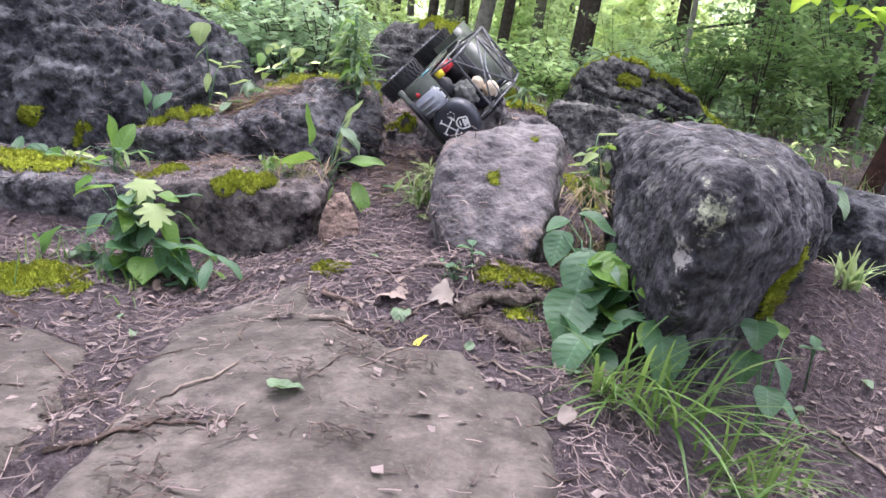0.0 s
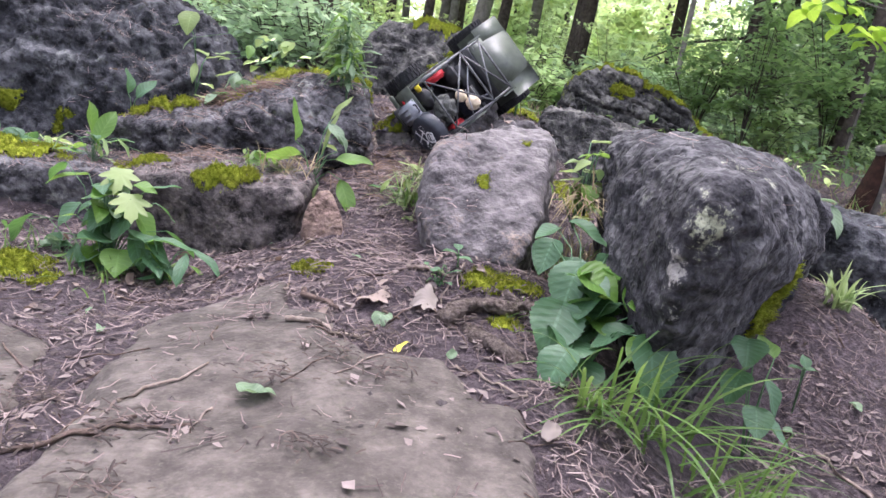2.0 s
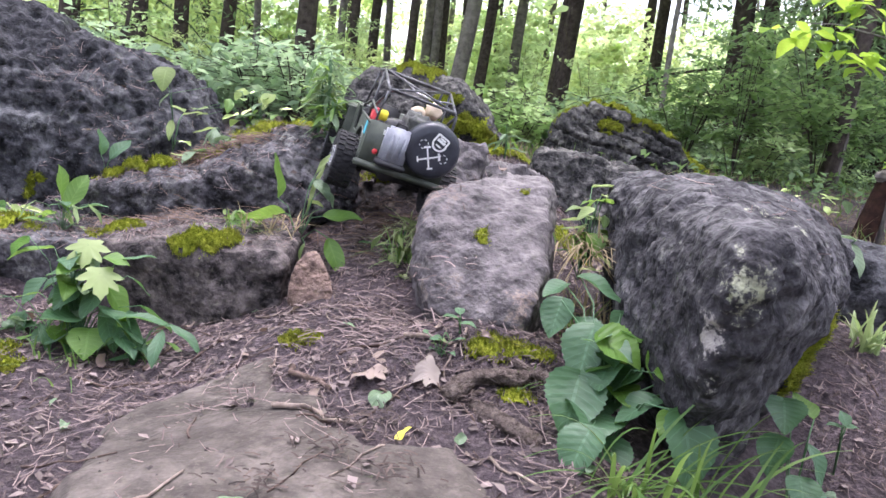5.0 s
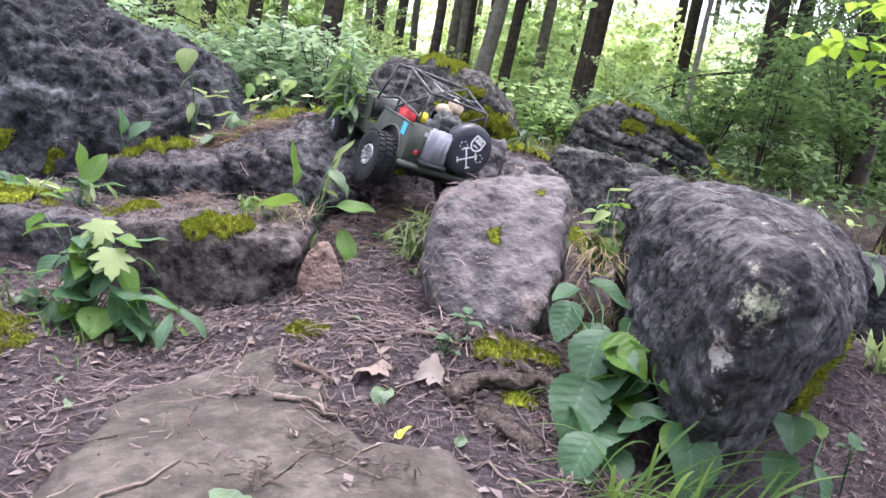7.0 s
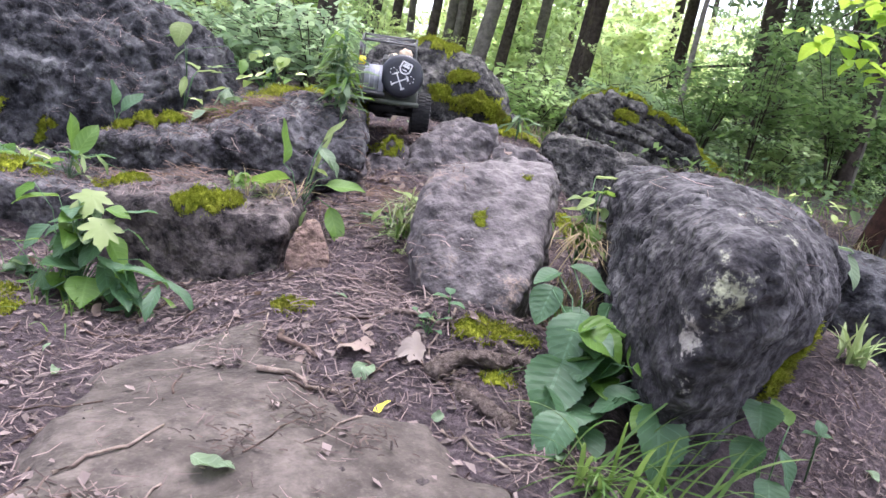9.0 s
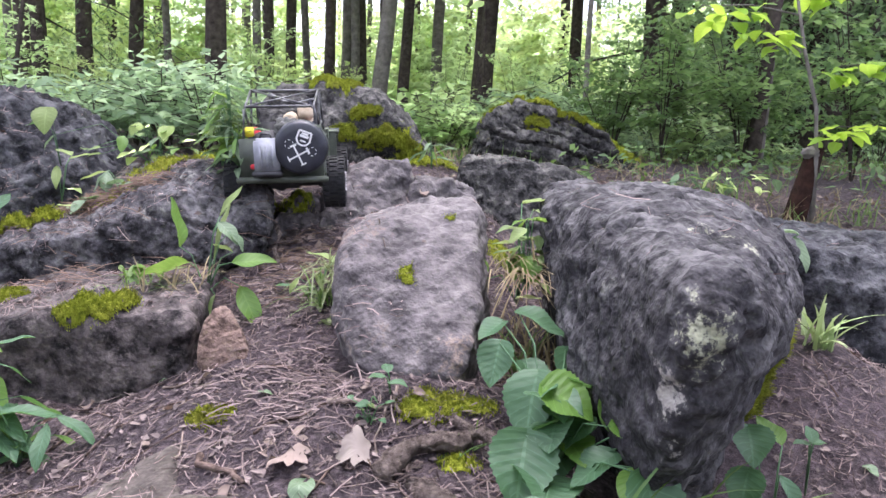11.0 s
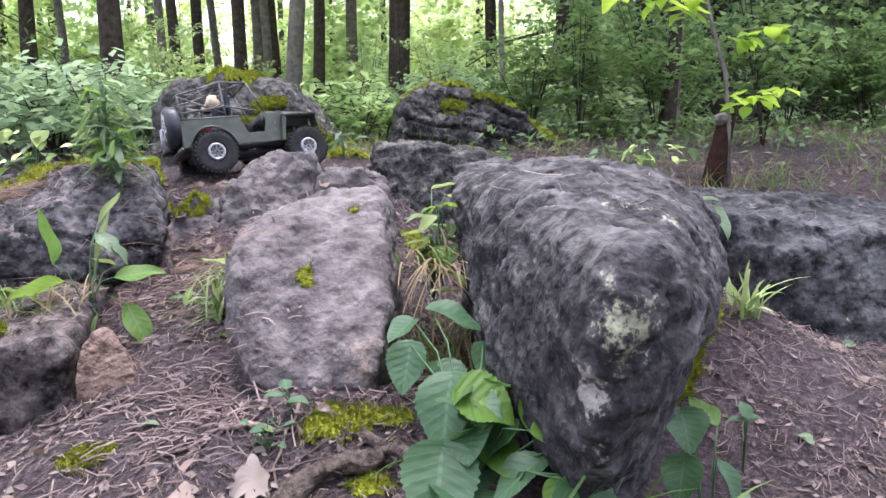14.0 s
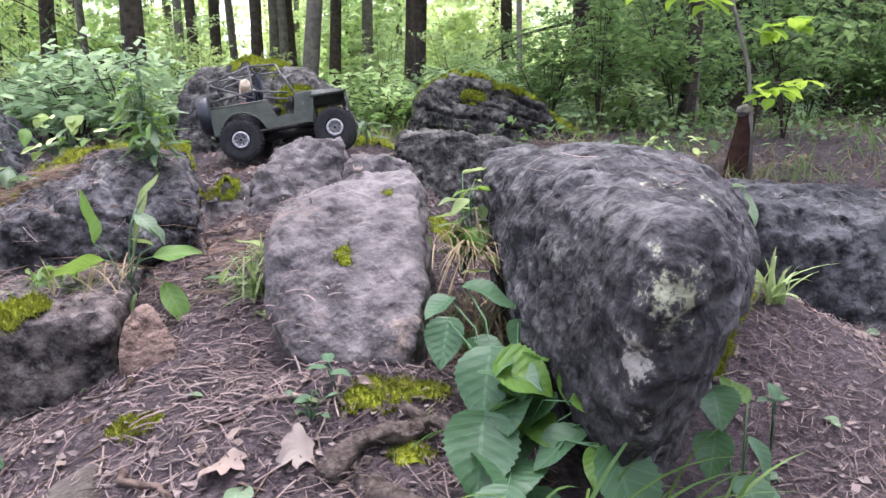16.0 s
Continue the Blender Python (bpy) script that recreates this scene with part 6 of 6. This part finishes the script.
# ---- the toy off-road car ----
M["olive"] = simple_mat("olive_paint", (0.042, 0.050, 0.039), (0.085, 0.096, 0.075), 38, 0.42, bumpy=0.10)
M["black"] = simple_mat("black_plastic", (0.012, 0.012, 0.014), (0.03, 0.03, 0.033), 60, 0.55, bumpy=0.1)
M["rubber"] = simple_mat("rubber", (0.010, 0.010, 0.012), (0.026, 0.026, 0.027), 90, 0.75, bumpy=0.3, spec=0.25)
M["vinyl"] = simple_mat("black_vinyl", (0.012, 0.014, 0.02), (0.035, 0.038, 0.05), 25, 0.38, bumpy=0.2)
M["steel"] = simple_mat("steel", (0.20, 0.20, 0.215), (0.42, 0.42, 0.43), 160, 0.4, 0.8)
M["navy"] = simple_mat("navy_cloth", (0.010, 0.012, 0.022), (0.03, 0.033, 0.05), 70, 0.9, bumpy=0.4)
M["tube"] = simple_mat("dark_steel_tube", (0.03, 0.03, 0.032), (0.15, 0.15, 0.155), 60, 0.45, 0.3)
M["can_grey"] = simple_mat("can_grey", (0.19, 0.20, 0.23), (0.32, 0.33, 0.36), 50, 0.45)
M["white"] = simple_mat("white_print", (0.6, 0.6, 0.6), (0.8, 0.8, 0.8), 60, 0.6)
M["red"] = simple_mat("red_plastic", (0.45, 0.02, 0.03), (0.65, 0.05, 0.06), 60, 0.4)
M["yellow"] = simple_mat("yellow_plastic", (0.75, 0.60, 0.02), (0.85, 0.72, 0.05), 60, 0.5)
M["blue"] = simple_mat("blue_sticker", (0.05, 0.40, 0.55), (0.08, 0.50, 0.65), 60, 0.5)
M["canvas"] = simple_mat("canvas", (0.07, 0.072, 0.066), (0.15, 0.15, 0.14), 60, 0.9, bumpy=0.5)
M["beige"] = simple_mat("beige_cloth", (0.50, 0.40, 0.28), (0.68, 0.56, 0.42), 60, 0.85, bumpy=0.3)


def tyre_bm(r=0.0490, w=0.042):
    h = w / 2
    bm = lathe_y([(0.0195, -h * 0.7), (0.024, -h * 0.93), (0.035, -h), (r - 0.008, -h), (r - 0.004, -h * 0.95), (r - 0.002, -h * 0.7), (r - 0.0015, 0), (r - 0.002, h * 0.7), (r - 0.004, h * 0.95), (r - 0.008, h), (0.035, h), (0.024, h * 0.93), (0.0195, h * 0.7)])
    for row, (ya, yb, off) in enumerate([(-h * 0.93, -h * 0.42, 0), (-h * 0.34, h * 0.34, 0.5), (h * 0.42, h * 0.93, 0)]):
        for k in range(30):
            a0, a1 = 2 * math.pi * (k + off + 0.12) / 30, 2 * math.pi * (k + off + 0.78) / 30
            lo, hi = r - 0.006, r + 0.0006
            vs = [bm.verts.new((q * math.cos(a), y, q * math.sin(a))) for q in (lo, hi) for a in (a0, a1) for y in (ya, yb)]
            for f in ((4, 5, 7, 6), (0, 4, 6, 2), (1, 3, 7, 5), (0, 1, 5, 4), (2, 6, 7, 3)):
                bm.faces.new([vs[i] for i in f])
    bmesh.ops.recalc_face_normals(bm, faces=bm.faces)
    return bm


def rim_bm(side):
    s = side
    bm = lathe_y([(0.004, 0.017 * s), (0.006, 0.018 * s), (0.007, 0.012 * s), (0.014, 0.011 * s), (0.017, 0.017 * s), (0.0185, 0.020 * s), (0.0255, 0.020 * s), (0.0265, 0.016 * s), (0.0265, -0.016 * s)], 28)
    for k in range(10):
        a = 2 * math.pi * k / 10
        tube_into(bm, [(0.022 * math.cos(a), 0.019 * s, 0.022 * math.sin(a)), (0.022 * math.cos(a), 0.023 * s, 0.022 * math.sin(a))], 0.0016, 6)
    for k in range(8):
        a = 2 * math.pi * k / 8
        tube_into(bm, [(0.006 * math.cos(a), 0.013 * s, 0.006 * math.sin(a)), (0.019 * math.cos(a), 0.018 * s, 0.019 * math.sin(a))], 0.0022, 6)
    for v in bm.verts:
        v.co.x, v.co.z = v.co.x * 0.78, v.co.z * 0.78
    bmesh.ops.recalc_face_normals(bm, faces=bm.faces)
    return bm


def side_bm(y0, y1):
    """Body side: high rear quarter over a round wheel arch, low door opening, short front quarter."""
    xs = sorted({-0.218, -0.2, -0.067, -0.055, -0.050, -0.044, -0.006, 0.0, 0.004, 0.02, 0.045, 0.068} | {-0.137 + 0.064 * math.cos(math.pi * k / 20) for k in range(21)})
    bm = bmesh.new()
    rows = []
    for x in xs:
        top = float(np.interp(x, [-0.218, -0.068, -0.060, -0.050, -0.044, -0.002, 0.002, 0.068], [0.086, 0.086, 0.080, 0.052, 0.044, 0.044, 0.088, 0.090]))
        d = 0.064 ** 2 - (x + 0.137) ** 2
        low = max(0.020, math.sqrt(d) + 0.001 if d > 0 else 0)
        rows.append([bm.verts.new(p) for p in ((x, y0, low), (x, y0, top), (x, y1, top), (x, y1, low))])
    for a, b in zip(rows, rows[1:]):
        for k in range(4):
            bm.faces.new((a[k], a[(k + 1) % 4], b[(k + 1) % 4], b[k]))
    bm.faces.new(rows[0])
    bm.faces.new(rows[-1])
    bmesh.ops.recalc_face_normals(bm, faces=bm.faces)
    return bm


def make_car():
    car = empty("toy_car")
    tagged(car, "olive toy off-road car with black roll cage and spare wheel", "toy car")
    for s, nm in ((1, ""), (-1, "")):
        panel = part("side_panel", side_bm(s * 0.071, s * 0.0745), M["olive"], car, smooth=False)
        part("arch_lip", tube([(-0.137 + 0.065 * math.cos(math.pi * k / 16), s * 0.0755, 0.001 + 0.065 * math.sin(math.pi * k / 16)) for k in range(1, 16)], 0.0022, 6), M["olive"], panel)
        part("rub_strip", block(-0.217, -0.062, s * 0.0745 - 0.001, s * 0.0745 + 0.0015, 0.083, 0.087, 0.0005), M["olive"], panel)
        part("wheel_well", block(-0.205, -0.066, s * 0.062 - 0.004, s * 0.062 + 0.004, 0.018, 0.078, 0.002), M["black"], car)
        part("hub", tube([(-0.137, s * 0.060, 0), (-0.137, s * 0.085, 0)], 0.010, 10), M["black"], car)
        part("fender", block(0.062, 0.178, s * 0.045, s * 0.092, 0.074, 0.079, 0.002), M["olive"], car)
        part("fender_front", prism([(0.170, 0.078), (0.178, 0.076), (0.184, 0.046), (0.179, 0.046)], s * 0.048, s * 0.091), M["olive"], car, smooth=False)
        part("fender_brace", prism([(0.060, 0.078), (0.074, 0.076), (0.056, 0.018), (0.046, 0.018)], s * 0.058, s * 0.090), M["olive"], car, smooth=False)
        part("interior", block(-0.060, 0.002, s * 0.004, s * 0.069, 0.020, 0.036, 0.003), M["black"], car)
        part("seat", block(-0.085, -0.045, s * 0.012, s * 0.058, 0.03, 0.062, 0.006), M["black"], car)
        part("seat_back", block(-0.098, -0.085, s * 0.012, s * 0.058, 0.05, 0.112, 0.005), M["black"], car)
        lamp = part("headlight", blob((0.172, s * 0.034, 0.062), (0.006, 0.010, 0.010), 0, 3), M["steel"], car, "round chrome headlight")
    rear = part("rear_panel", block(-0.2195, -0.2155, -0.074, 0.074, 0.018, 0.090, 0.001), M["olive"], car)
    part("sticker", block(-0.2215, -0.2197, 0.030, 0.048, 0.072, 0.080, 0), M["white"], rear, "small white printed label", False)
    part("tail_light", blob((-0.2205, 0.052, 0.040), (0.003, 0.005, 0.005), 0, 2), M["red"], rear, "small red tail light")
    part("blue_sticker", block(-0.193, -0.170, 0.0747, 0.0757, 0.060, 0.082, 0), M["blue"], car, "square light blue sticker", False)
    for z in (0.042, 0.060):
        part("print", block(0.026, 0.036, -0.0757, -0.0744, z, z + 0.009, 0), M["canvas"], car, "small pale printed mark", False)
    part("floor", block(-0.217, 0.065, -0.072, 0.072, 0.014, 0.020, 0.001), M["black"], car)
    part("hood", block(0.0, 0.172, -0.062, 0.062, 0.060, 0.097, 0.006, (0.80, 0.006)), M["olive"], car)
    part("cowl", block(0.004, 0.066, -0.0705, 0.0705, 0.05, 0.091, 0.003), M["olive"], car)
    part("dashboard", block(-0.012, 0.0, -0.068, 0.068, 0.06, 0.088, 0.003), M["black"], car)
    grille = part("grille", block(0.161, 0.167, -0.050, 0.050, 0.032, 0.088, 0.003), M["olive"], car)
    for k in range(7):
        y = -0.018 + 0.006 * k
        part("slot", block(0.1665, 0.1685, y - 0.0018, y + 0.0018, 0.042, 0.078, 0.0005), M["black"], grille, "", False)
    part("rear_bumper", block(-0.229, -0.219, -0.082, 0.082, 0.010, 0.021, 0.002), M["olive"], car, "scuffed steel rear bumper")
    part("front_bumper", block(0.176, 0.188, -0.070, 0.070, 0.012, 0.026, 0.002), M["tube"], car)
    part("chassis", block(-0.19, 0.18, -0.03, 0.03, -0.005, 0.016, 0.004), M["black"], car)
    part("skid_plate", block(-0.05, 0.05, -0.022, 0.022, -0.018, -0.004, 0.004), M["black"], car)
    for x, nm in ((-0.137, "rear_axle"), (0.131, "front_axle")):
        bm = tube([(x, -0.085, 0), (x, 0.085, 0)], 0.007, 10)
        b2 = blob((x, 0.012, 0), (0.017, 0.016, 0.016), 0.02, 3)
        me = bpy.data.meshes.new("diff")
        b2.to_mesh(me)
        bm.from_mesh(me)
        b2.free()
        ax = part(nm, bm, M["black"], car)
        for s in (1, -1):
            part("shock", tube([(x, s * 0.045, 0.004), (x * 0.93, s * 0.040, 0.055)], 0.005, 8), M["steel"], ax, "coil shock absorber")
            part("link", tube([(x, s * 0.03, -0.002), (x * 0.25, s * 0.02, 0.002)], 0.003, 7), M["tube"], ax)
    # roll cage
    cage = part("roll_cage", tube([(-0.212, 0.066, 0.088), (-0.212, 0.062, 0.140), (-0.211, 0.056, 0.146), (-0.211, -0.056, 0.146), (-0.212, -0.062, 0.140), (-0.212, -0.066, 0.088)], 0.0026), M["tube"], car)
    for s in (1, -1):
        for a, b in (((-0.211, s * 0.060, 0.144), (-0.093, s * 0.063, 0.170)), ((-0.093, s * 0.063, 0.170), (-0.030, s * 0.062, 0.166)), ((-0.030, s * 0.062, 0.166), (0.008, s * 0.066, 0.088)),
                     ((-0.093, s * 0.063, 0.170), (-0.093, s * 0.067, 0.060)), ((-0.212, s * 0.066, 0.100), (-0.093, s * 0.067, 0.112)), ((-0.211, s * 0.062, 0.140), (-0.093, s * 0.067, 0.095)),
                     ((-0.093, s * 0.067, 0.112), (-0.012, s * 0.067, 0.096))):
            part("bar", tube([a, b], 0.0024), M["tube"], cage)
        part("bar", tube([(-0.211, s * 0.058, 0.146), (-0.093, -s * 0.060, 0.171)], 0.002), M["tube"], cage)
        part("bar", tube([(-0.093, s * 0.060, 0.171), (-0.030, -s * 0.060, 0.167)], 0.002), M["tube"], cage)
    for x, z in ((-0.093, 0.1705), (-0.030, 0.1665), (0.008, 0.090)):
        part("bar", tube([(x, -0.063, z), (x, 0.063, z)], 0.0026), M["tube"], cage)
    part("strap", tube([(-0.15, -0.06, 0.157), (-0.13, -0.03, 0.150), (-0.11, 0.0, 0.152), (-0.093, 0.03, 0.168)], 0.0015), M["steel"], cage, "loose chain over the cage")
    # wheels
    tm, rm_l, rm_r = None, None, None
    for x, s in ((-0.136, 1), (-0.136, -1), (0.083, 1), (0.083, -1)):
        wheel = empty("wheel", pose(x, s * 0.090, 0 if x < 0 else -0.006))
        wheel.parent = car
        if tm is None:
            t_ = part("tyre", tyre_bm(), M["rubber"], wheel, "knobbly black rubber tyre", False)
            tm = t_.data
        else:
            t_ = new("tyre", tm)
            t_.parent = wheel
            tagged(t_, "knobbly black rubber tyre")
        part("rim", rim_bm(s), M["steel"], wheel, "silver bolted rim")
    # spare wheel with cover
    sp = empty("spare_wheel", pose(-0.206, -0.037, 0.075, 20, 0, 0))
    sp.parent = car
    bm = lathe_y([(0.001, -0.022), (0.030, -0.0225), (0.042, -0.0205), (0.0475, -0.014), (0.0485, 0.0), (0.0470, 0.006), (0.040, 0.008), (0.001, 0.008)], 40)
    bmesh.ops.rotate(bm, verts=bm.verts, cent=(0, 0, 0), matrix=Matrix.Rotation(radians(-90), 3, "Z"))
    for v in bm.verts:
        v.co += v.co.normalized() * 0.0012 * fbm(v.co, 60, 3)
    bmesh.ops.recalc_face_normals(bm, faces=bm.faces)
    cover = part("wheel_cover", bm, M["vinyl"], sp, "black vinyl wheel cover")
    xo = -0.0230

    def decal(pts, nm="print"):
        bm_ = bmesh.new()
        a = [bm_.verts.new((xo, y, z)) for y, z in pts]
        b = [bm_.verts.new((xo + 0.0012, y, z)) for y, z in pts]
        bm_.faces.new(a)
        for i in range(len(a)):
            bm_.faces.new((a[i], b[i], b[(i + 1) % len(a)], a[(i + 1) % len(a)]))
        bmesh.ops.recalc_face_normals(bm_, faces=bm_.faces)
        part(nm, bm_, M["white"], cover, "white printed shape", False)

    def stroke(y0, z0, y1, z1, w):
        d = Vector((y1 - y0, z1 - z0)).normalized() * w
        n = Vector((-d.y, d.x))
        decal([(y0 + n.x, z0 + n.y), (y1 + n.x, z1 + n.y), (y1 - n.x, z1 - n.y), (y0 - n.x, z0 - n.y)])

    # rounded shield outline with bars across, two crossed tools below
    shield = [(-0.011, 0.030), (0.011, 0.030), (0.012, 0.014), (0.007, 0.007), (0.0, 0.005), (-0.007, 0.007), (-0.012, 0.014)]
    for a, b in zip(shield, shield[1:] + shield[:1]):
        stroke(*a, *b, 0.0016)
    stroke(-0.008, 0.0215, 0.008, 0.0215, 0.0022)
    stroke(-0.006, 0.026, 0.006, 0.026, 0.0016)
    stroke(-0.005, 0.013, 0.005, 0.013, 0.0014)
    for s in (1, -1):
        stroke(-s * 0.012, -0.026, s * 0.013, 0.000, 0.0013)
        stroke(-s * 0.017, -0.022, -s * 0.010, -0.029, 0.0011)
        stroke(s * 0.009, 0.004, s * 0.018, -0.004, 0.0017)
        ring = [(s * 0.021 + 0.0075 * math.cos(a), 0.0005 + 0.0075 * math.sin(a)) for a in [2 * math.pi * k / 12 for k in range(12)]]
        for a, b in zip(ring[::2], ring[1::2]):
            stroke(*a, *b, 0.0006)
    # jerry can on the tail
    can = part("jerry_can", block(-0.248, -0.224, 0.002, 0.046, 0.030, 0.092, 0.005), M["can_grey"], car, "light grey jerry can on the tail")
    for k in range(3):
        part("rib", block(-0.2505, -0.2475, 0.010 + 0.011 * k, 0.015 + 0.011 * k, 0.040, 0.080, 0.001), M["can_grey"], can)
    part("handle", tube([(-0.236, 0.014, 0.091), (-0.236, 0.016, 0.099), (-0.236, 0.032, 0.099), (-0.236, 0.034, 0.091)], 0.0022), M["black"], can)
    part("rack", block(-0.252, -0.221, -0.002, 0.050, 0.024, 0.034, 0.002), M["black"], car)
    # load
    part("bag", blob((-0.165, -0.012, 0.098), (0.030, 0.028, 0.024), 0.35, 4, 3), M["canvas"], car, "grey-green canvas bag")
    part("bag", blob((-0.185, 0.030, 0.080), (0.022, 0.026, 0.022), 0.3, 3, 9), M["black"], car, "dark stuff sack")
    part("fuel_can", block(-0.150, -0.105, 0.046, 0.066, 0.066, 0.104, 0.005), M["red"], car, "red plastic fuel can")
    part("fuel_can", block(-0.165, -0.125, -0.066, -0.050, 0.050, 0.085, 0.004), M["red"], car, "red plastic fuel can")
    part("tag", block(-0.206, -0.199, 0.048, 0.064, 0.092, 0.110, 0.002), M["yellow"], car, "bright yellow plastic tag")
    part("battery", block(-0.04, 0.0, -0.05, 0.05, 0.02, 0.05, 0.004), M["black"], car)
    # driver doll: one plain shape
    bm = blob((-0.111, -0.040, 0.130), (0.0155, 0.0155, 0.016), 0.25, 3, 1)
    for c, sz in (((-0.098, -0.038, 0.092), (0.019, 0.026, 0.030)), ((-0.078, -0.046, 0.118), (0.007, 0.007, 0.034)), ((-0.075, -0.034, 0.064), (0.030, 0.020, 0.014)), ((-0.120, -0.012, 0.120), (0.013, 0.014, 0.012))):
        b2 = blob(c, sz, 0.15, 3, 5)
        me = bpy.data.meshes.new("tmp")
        b2.to_mesh(me)
        b2.free()
        bm.from_mesh(me)
    doll = part("doll", bm, M["beige"], car, "plain beige and dark driver doll")
    doll.data.materials.append(M["navy"])
    for p in doll.data.polygons:
        if p.center.z < 0.112 or p.center.x > -0.088:
            p.material_index = 1
    # the real body is short: draw the parts together lengthwise
    done = set()
    for o in car.children_recursive:
        if o.type != "MESH" or o.parent.name.split(".")[0] in ("wheel", "spare_wheel", "wheel_cover") or o.data.name in done:
            continue
        done.add(o.data.name)
        for v in o.data.vertices:
            v.co.x = float(np.interp(v.co.x, [-0.27, -0.218, -0.137, -0.093, 0.0, 0.131, 0.172, 0.19], [-0.246, -0.198, -0.136, -0.093, -0.002, 0.083, 0.118, 0.130]))
    return car


car = make_car()


# ---- what moves ----
def motions():
    rows = [
        (0.0, -0.027, 1.646, 0.319, 46.8, -24.5, 75.1),
        (0.5, -0.013, 1.687, 0.330, 50.8, -28.1, 68.2),
        (1.0, -0.014, 1.715, 0.333, 51.5, -34.4, 65.5),
        (1.5, 0.001, 1.820, 0.350, 57.5, -40.3, 50.3),
        (2.0, 0.030, 1.765, 0.345, 60.5, -37.0, 43.8),
        (2.5, 0.027, 1.785, 0.344, 60.0, -37.5, 44.1),
        (3.0, -0.018, 1.799, 0.338, 47.0, -37.9, 62.3),
        (3.2, -0.087, 1.546, 0.323, 40.8, -32.7, 80.9),
        (3.3, -0.090, 1.552, 0.342, 32.7, -38.6, 79.3),
        (3.5, -0.118, 1.530, 0.275, 9.6, -12.6, 99.0),
        (4.0, -0.094, 1.459, 0.254, 10.1, -6.3, 96.8),
        (6.3, -0.153, 1.592, 0.270, 14.8, -13.6, 115.2),
        (7.0, -0.139, 1.566, 0.262, 8.5, -11.0, 119.9),
        (7.5, -0.138, 1.557, 0.259, 8.3, -10.1, 121.1),
        (7.8, -0.158, 1.622, 0.285, 15.9, -10.5, 115.9),
        (8.0, -0.151, 1.727, 0.269, 11.9, -9.4, 106.8),
        (8.2, -0.179, 1.803, 0.290, -6.6, 1.5, 101.6),
        (10.3, -0.165, 1.953, 0.304, 2.0, 2.5, 84.3),
        (10.5, -0.109, 1.873, 0.296, -6.4, 2.2, 67.4),
        (11.0, -0.140, 1.717, 0.287, -2.7, -6.3, 90.7),
        (11.5, -0.158, 1.749, 0.318, -2.5, -14.4, 91.8),
        (12.0, -0.094, 1.783, 0.289, -1.9, -5.0, 79.4),
        (12.3, -0.072, 1.815, 0.293, -11.9, 1.6, 75.5),
        (12.5, -0.081, 1.941, 0.314, -21.3, -2.4, 71.2),
        (12.8, -0.058, 1.961, 0.315, -18.4, -4.5, 64.0),
        (13.0, -0.050, 2.004, 0.320, -23.3, -5.5, 56.7),
        (13.3, -0.044, 2.122, 0.329, -13.4, -3.7, 39.0),
        (13.6, -0.035, 2.113, 0.317, -8.4, -2.9, 27.7),
        (14.5, 0.006, 2.102, 0.309, -14.7, -3.7, 15.3),
        (15.0, -0.072, 2.024, 0.340, 6.0, -12.8, 27.8),
        (15.5, -0.043, 2.045, 0.336, 1.5, -10.6, 16.5),
        (16.0, 0.025, 2.071, 0.331, -3.6, -7.9, -4.0),
    ]
    walk(car, [(t, pose(x, y, z, a, b, c)) for t, x, y, z, a, b, c in rows])


motions()
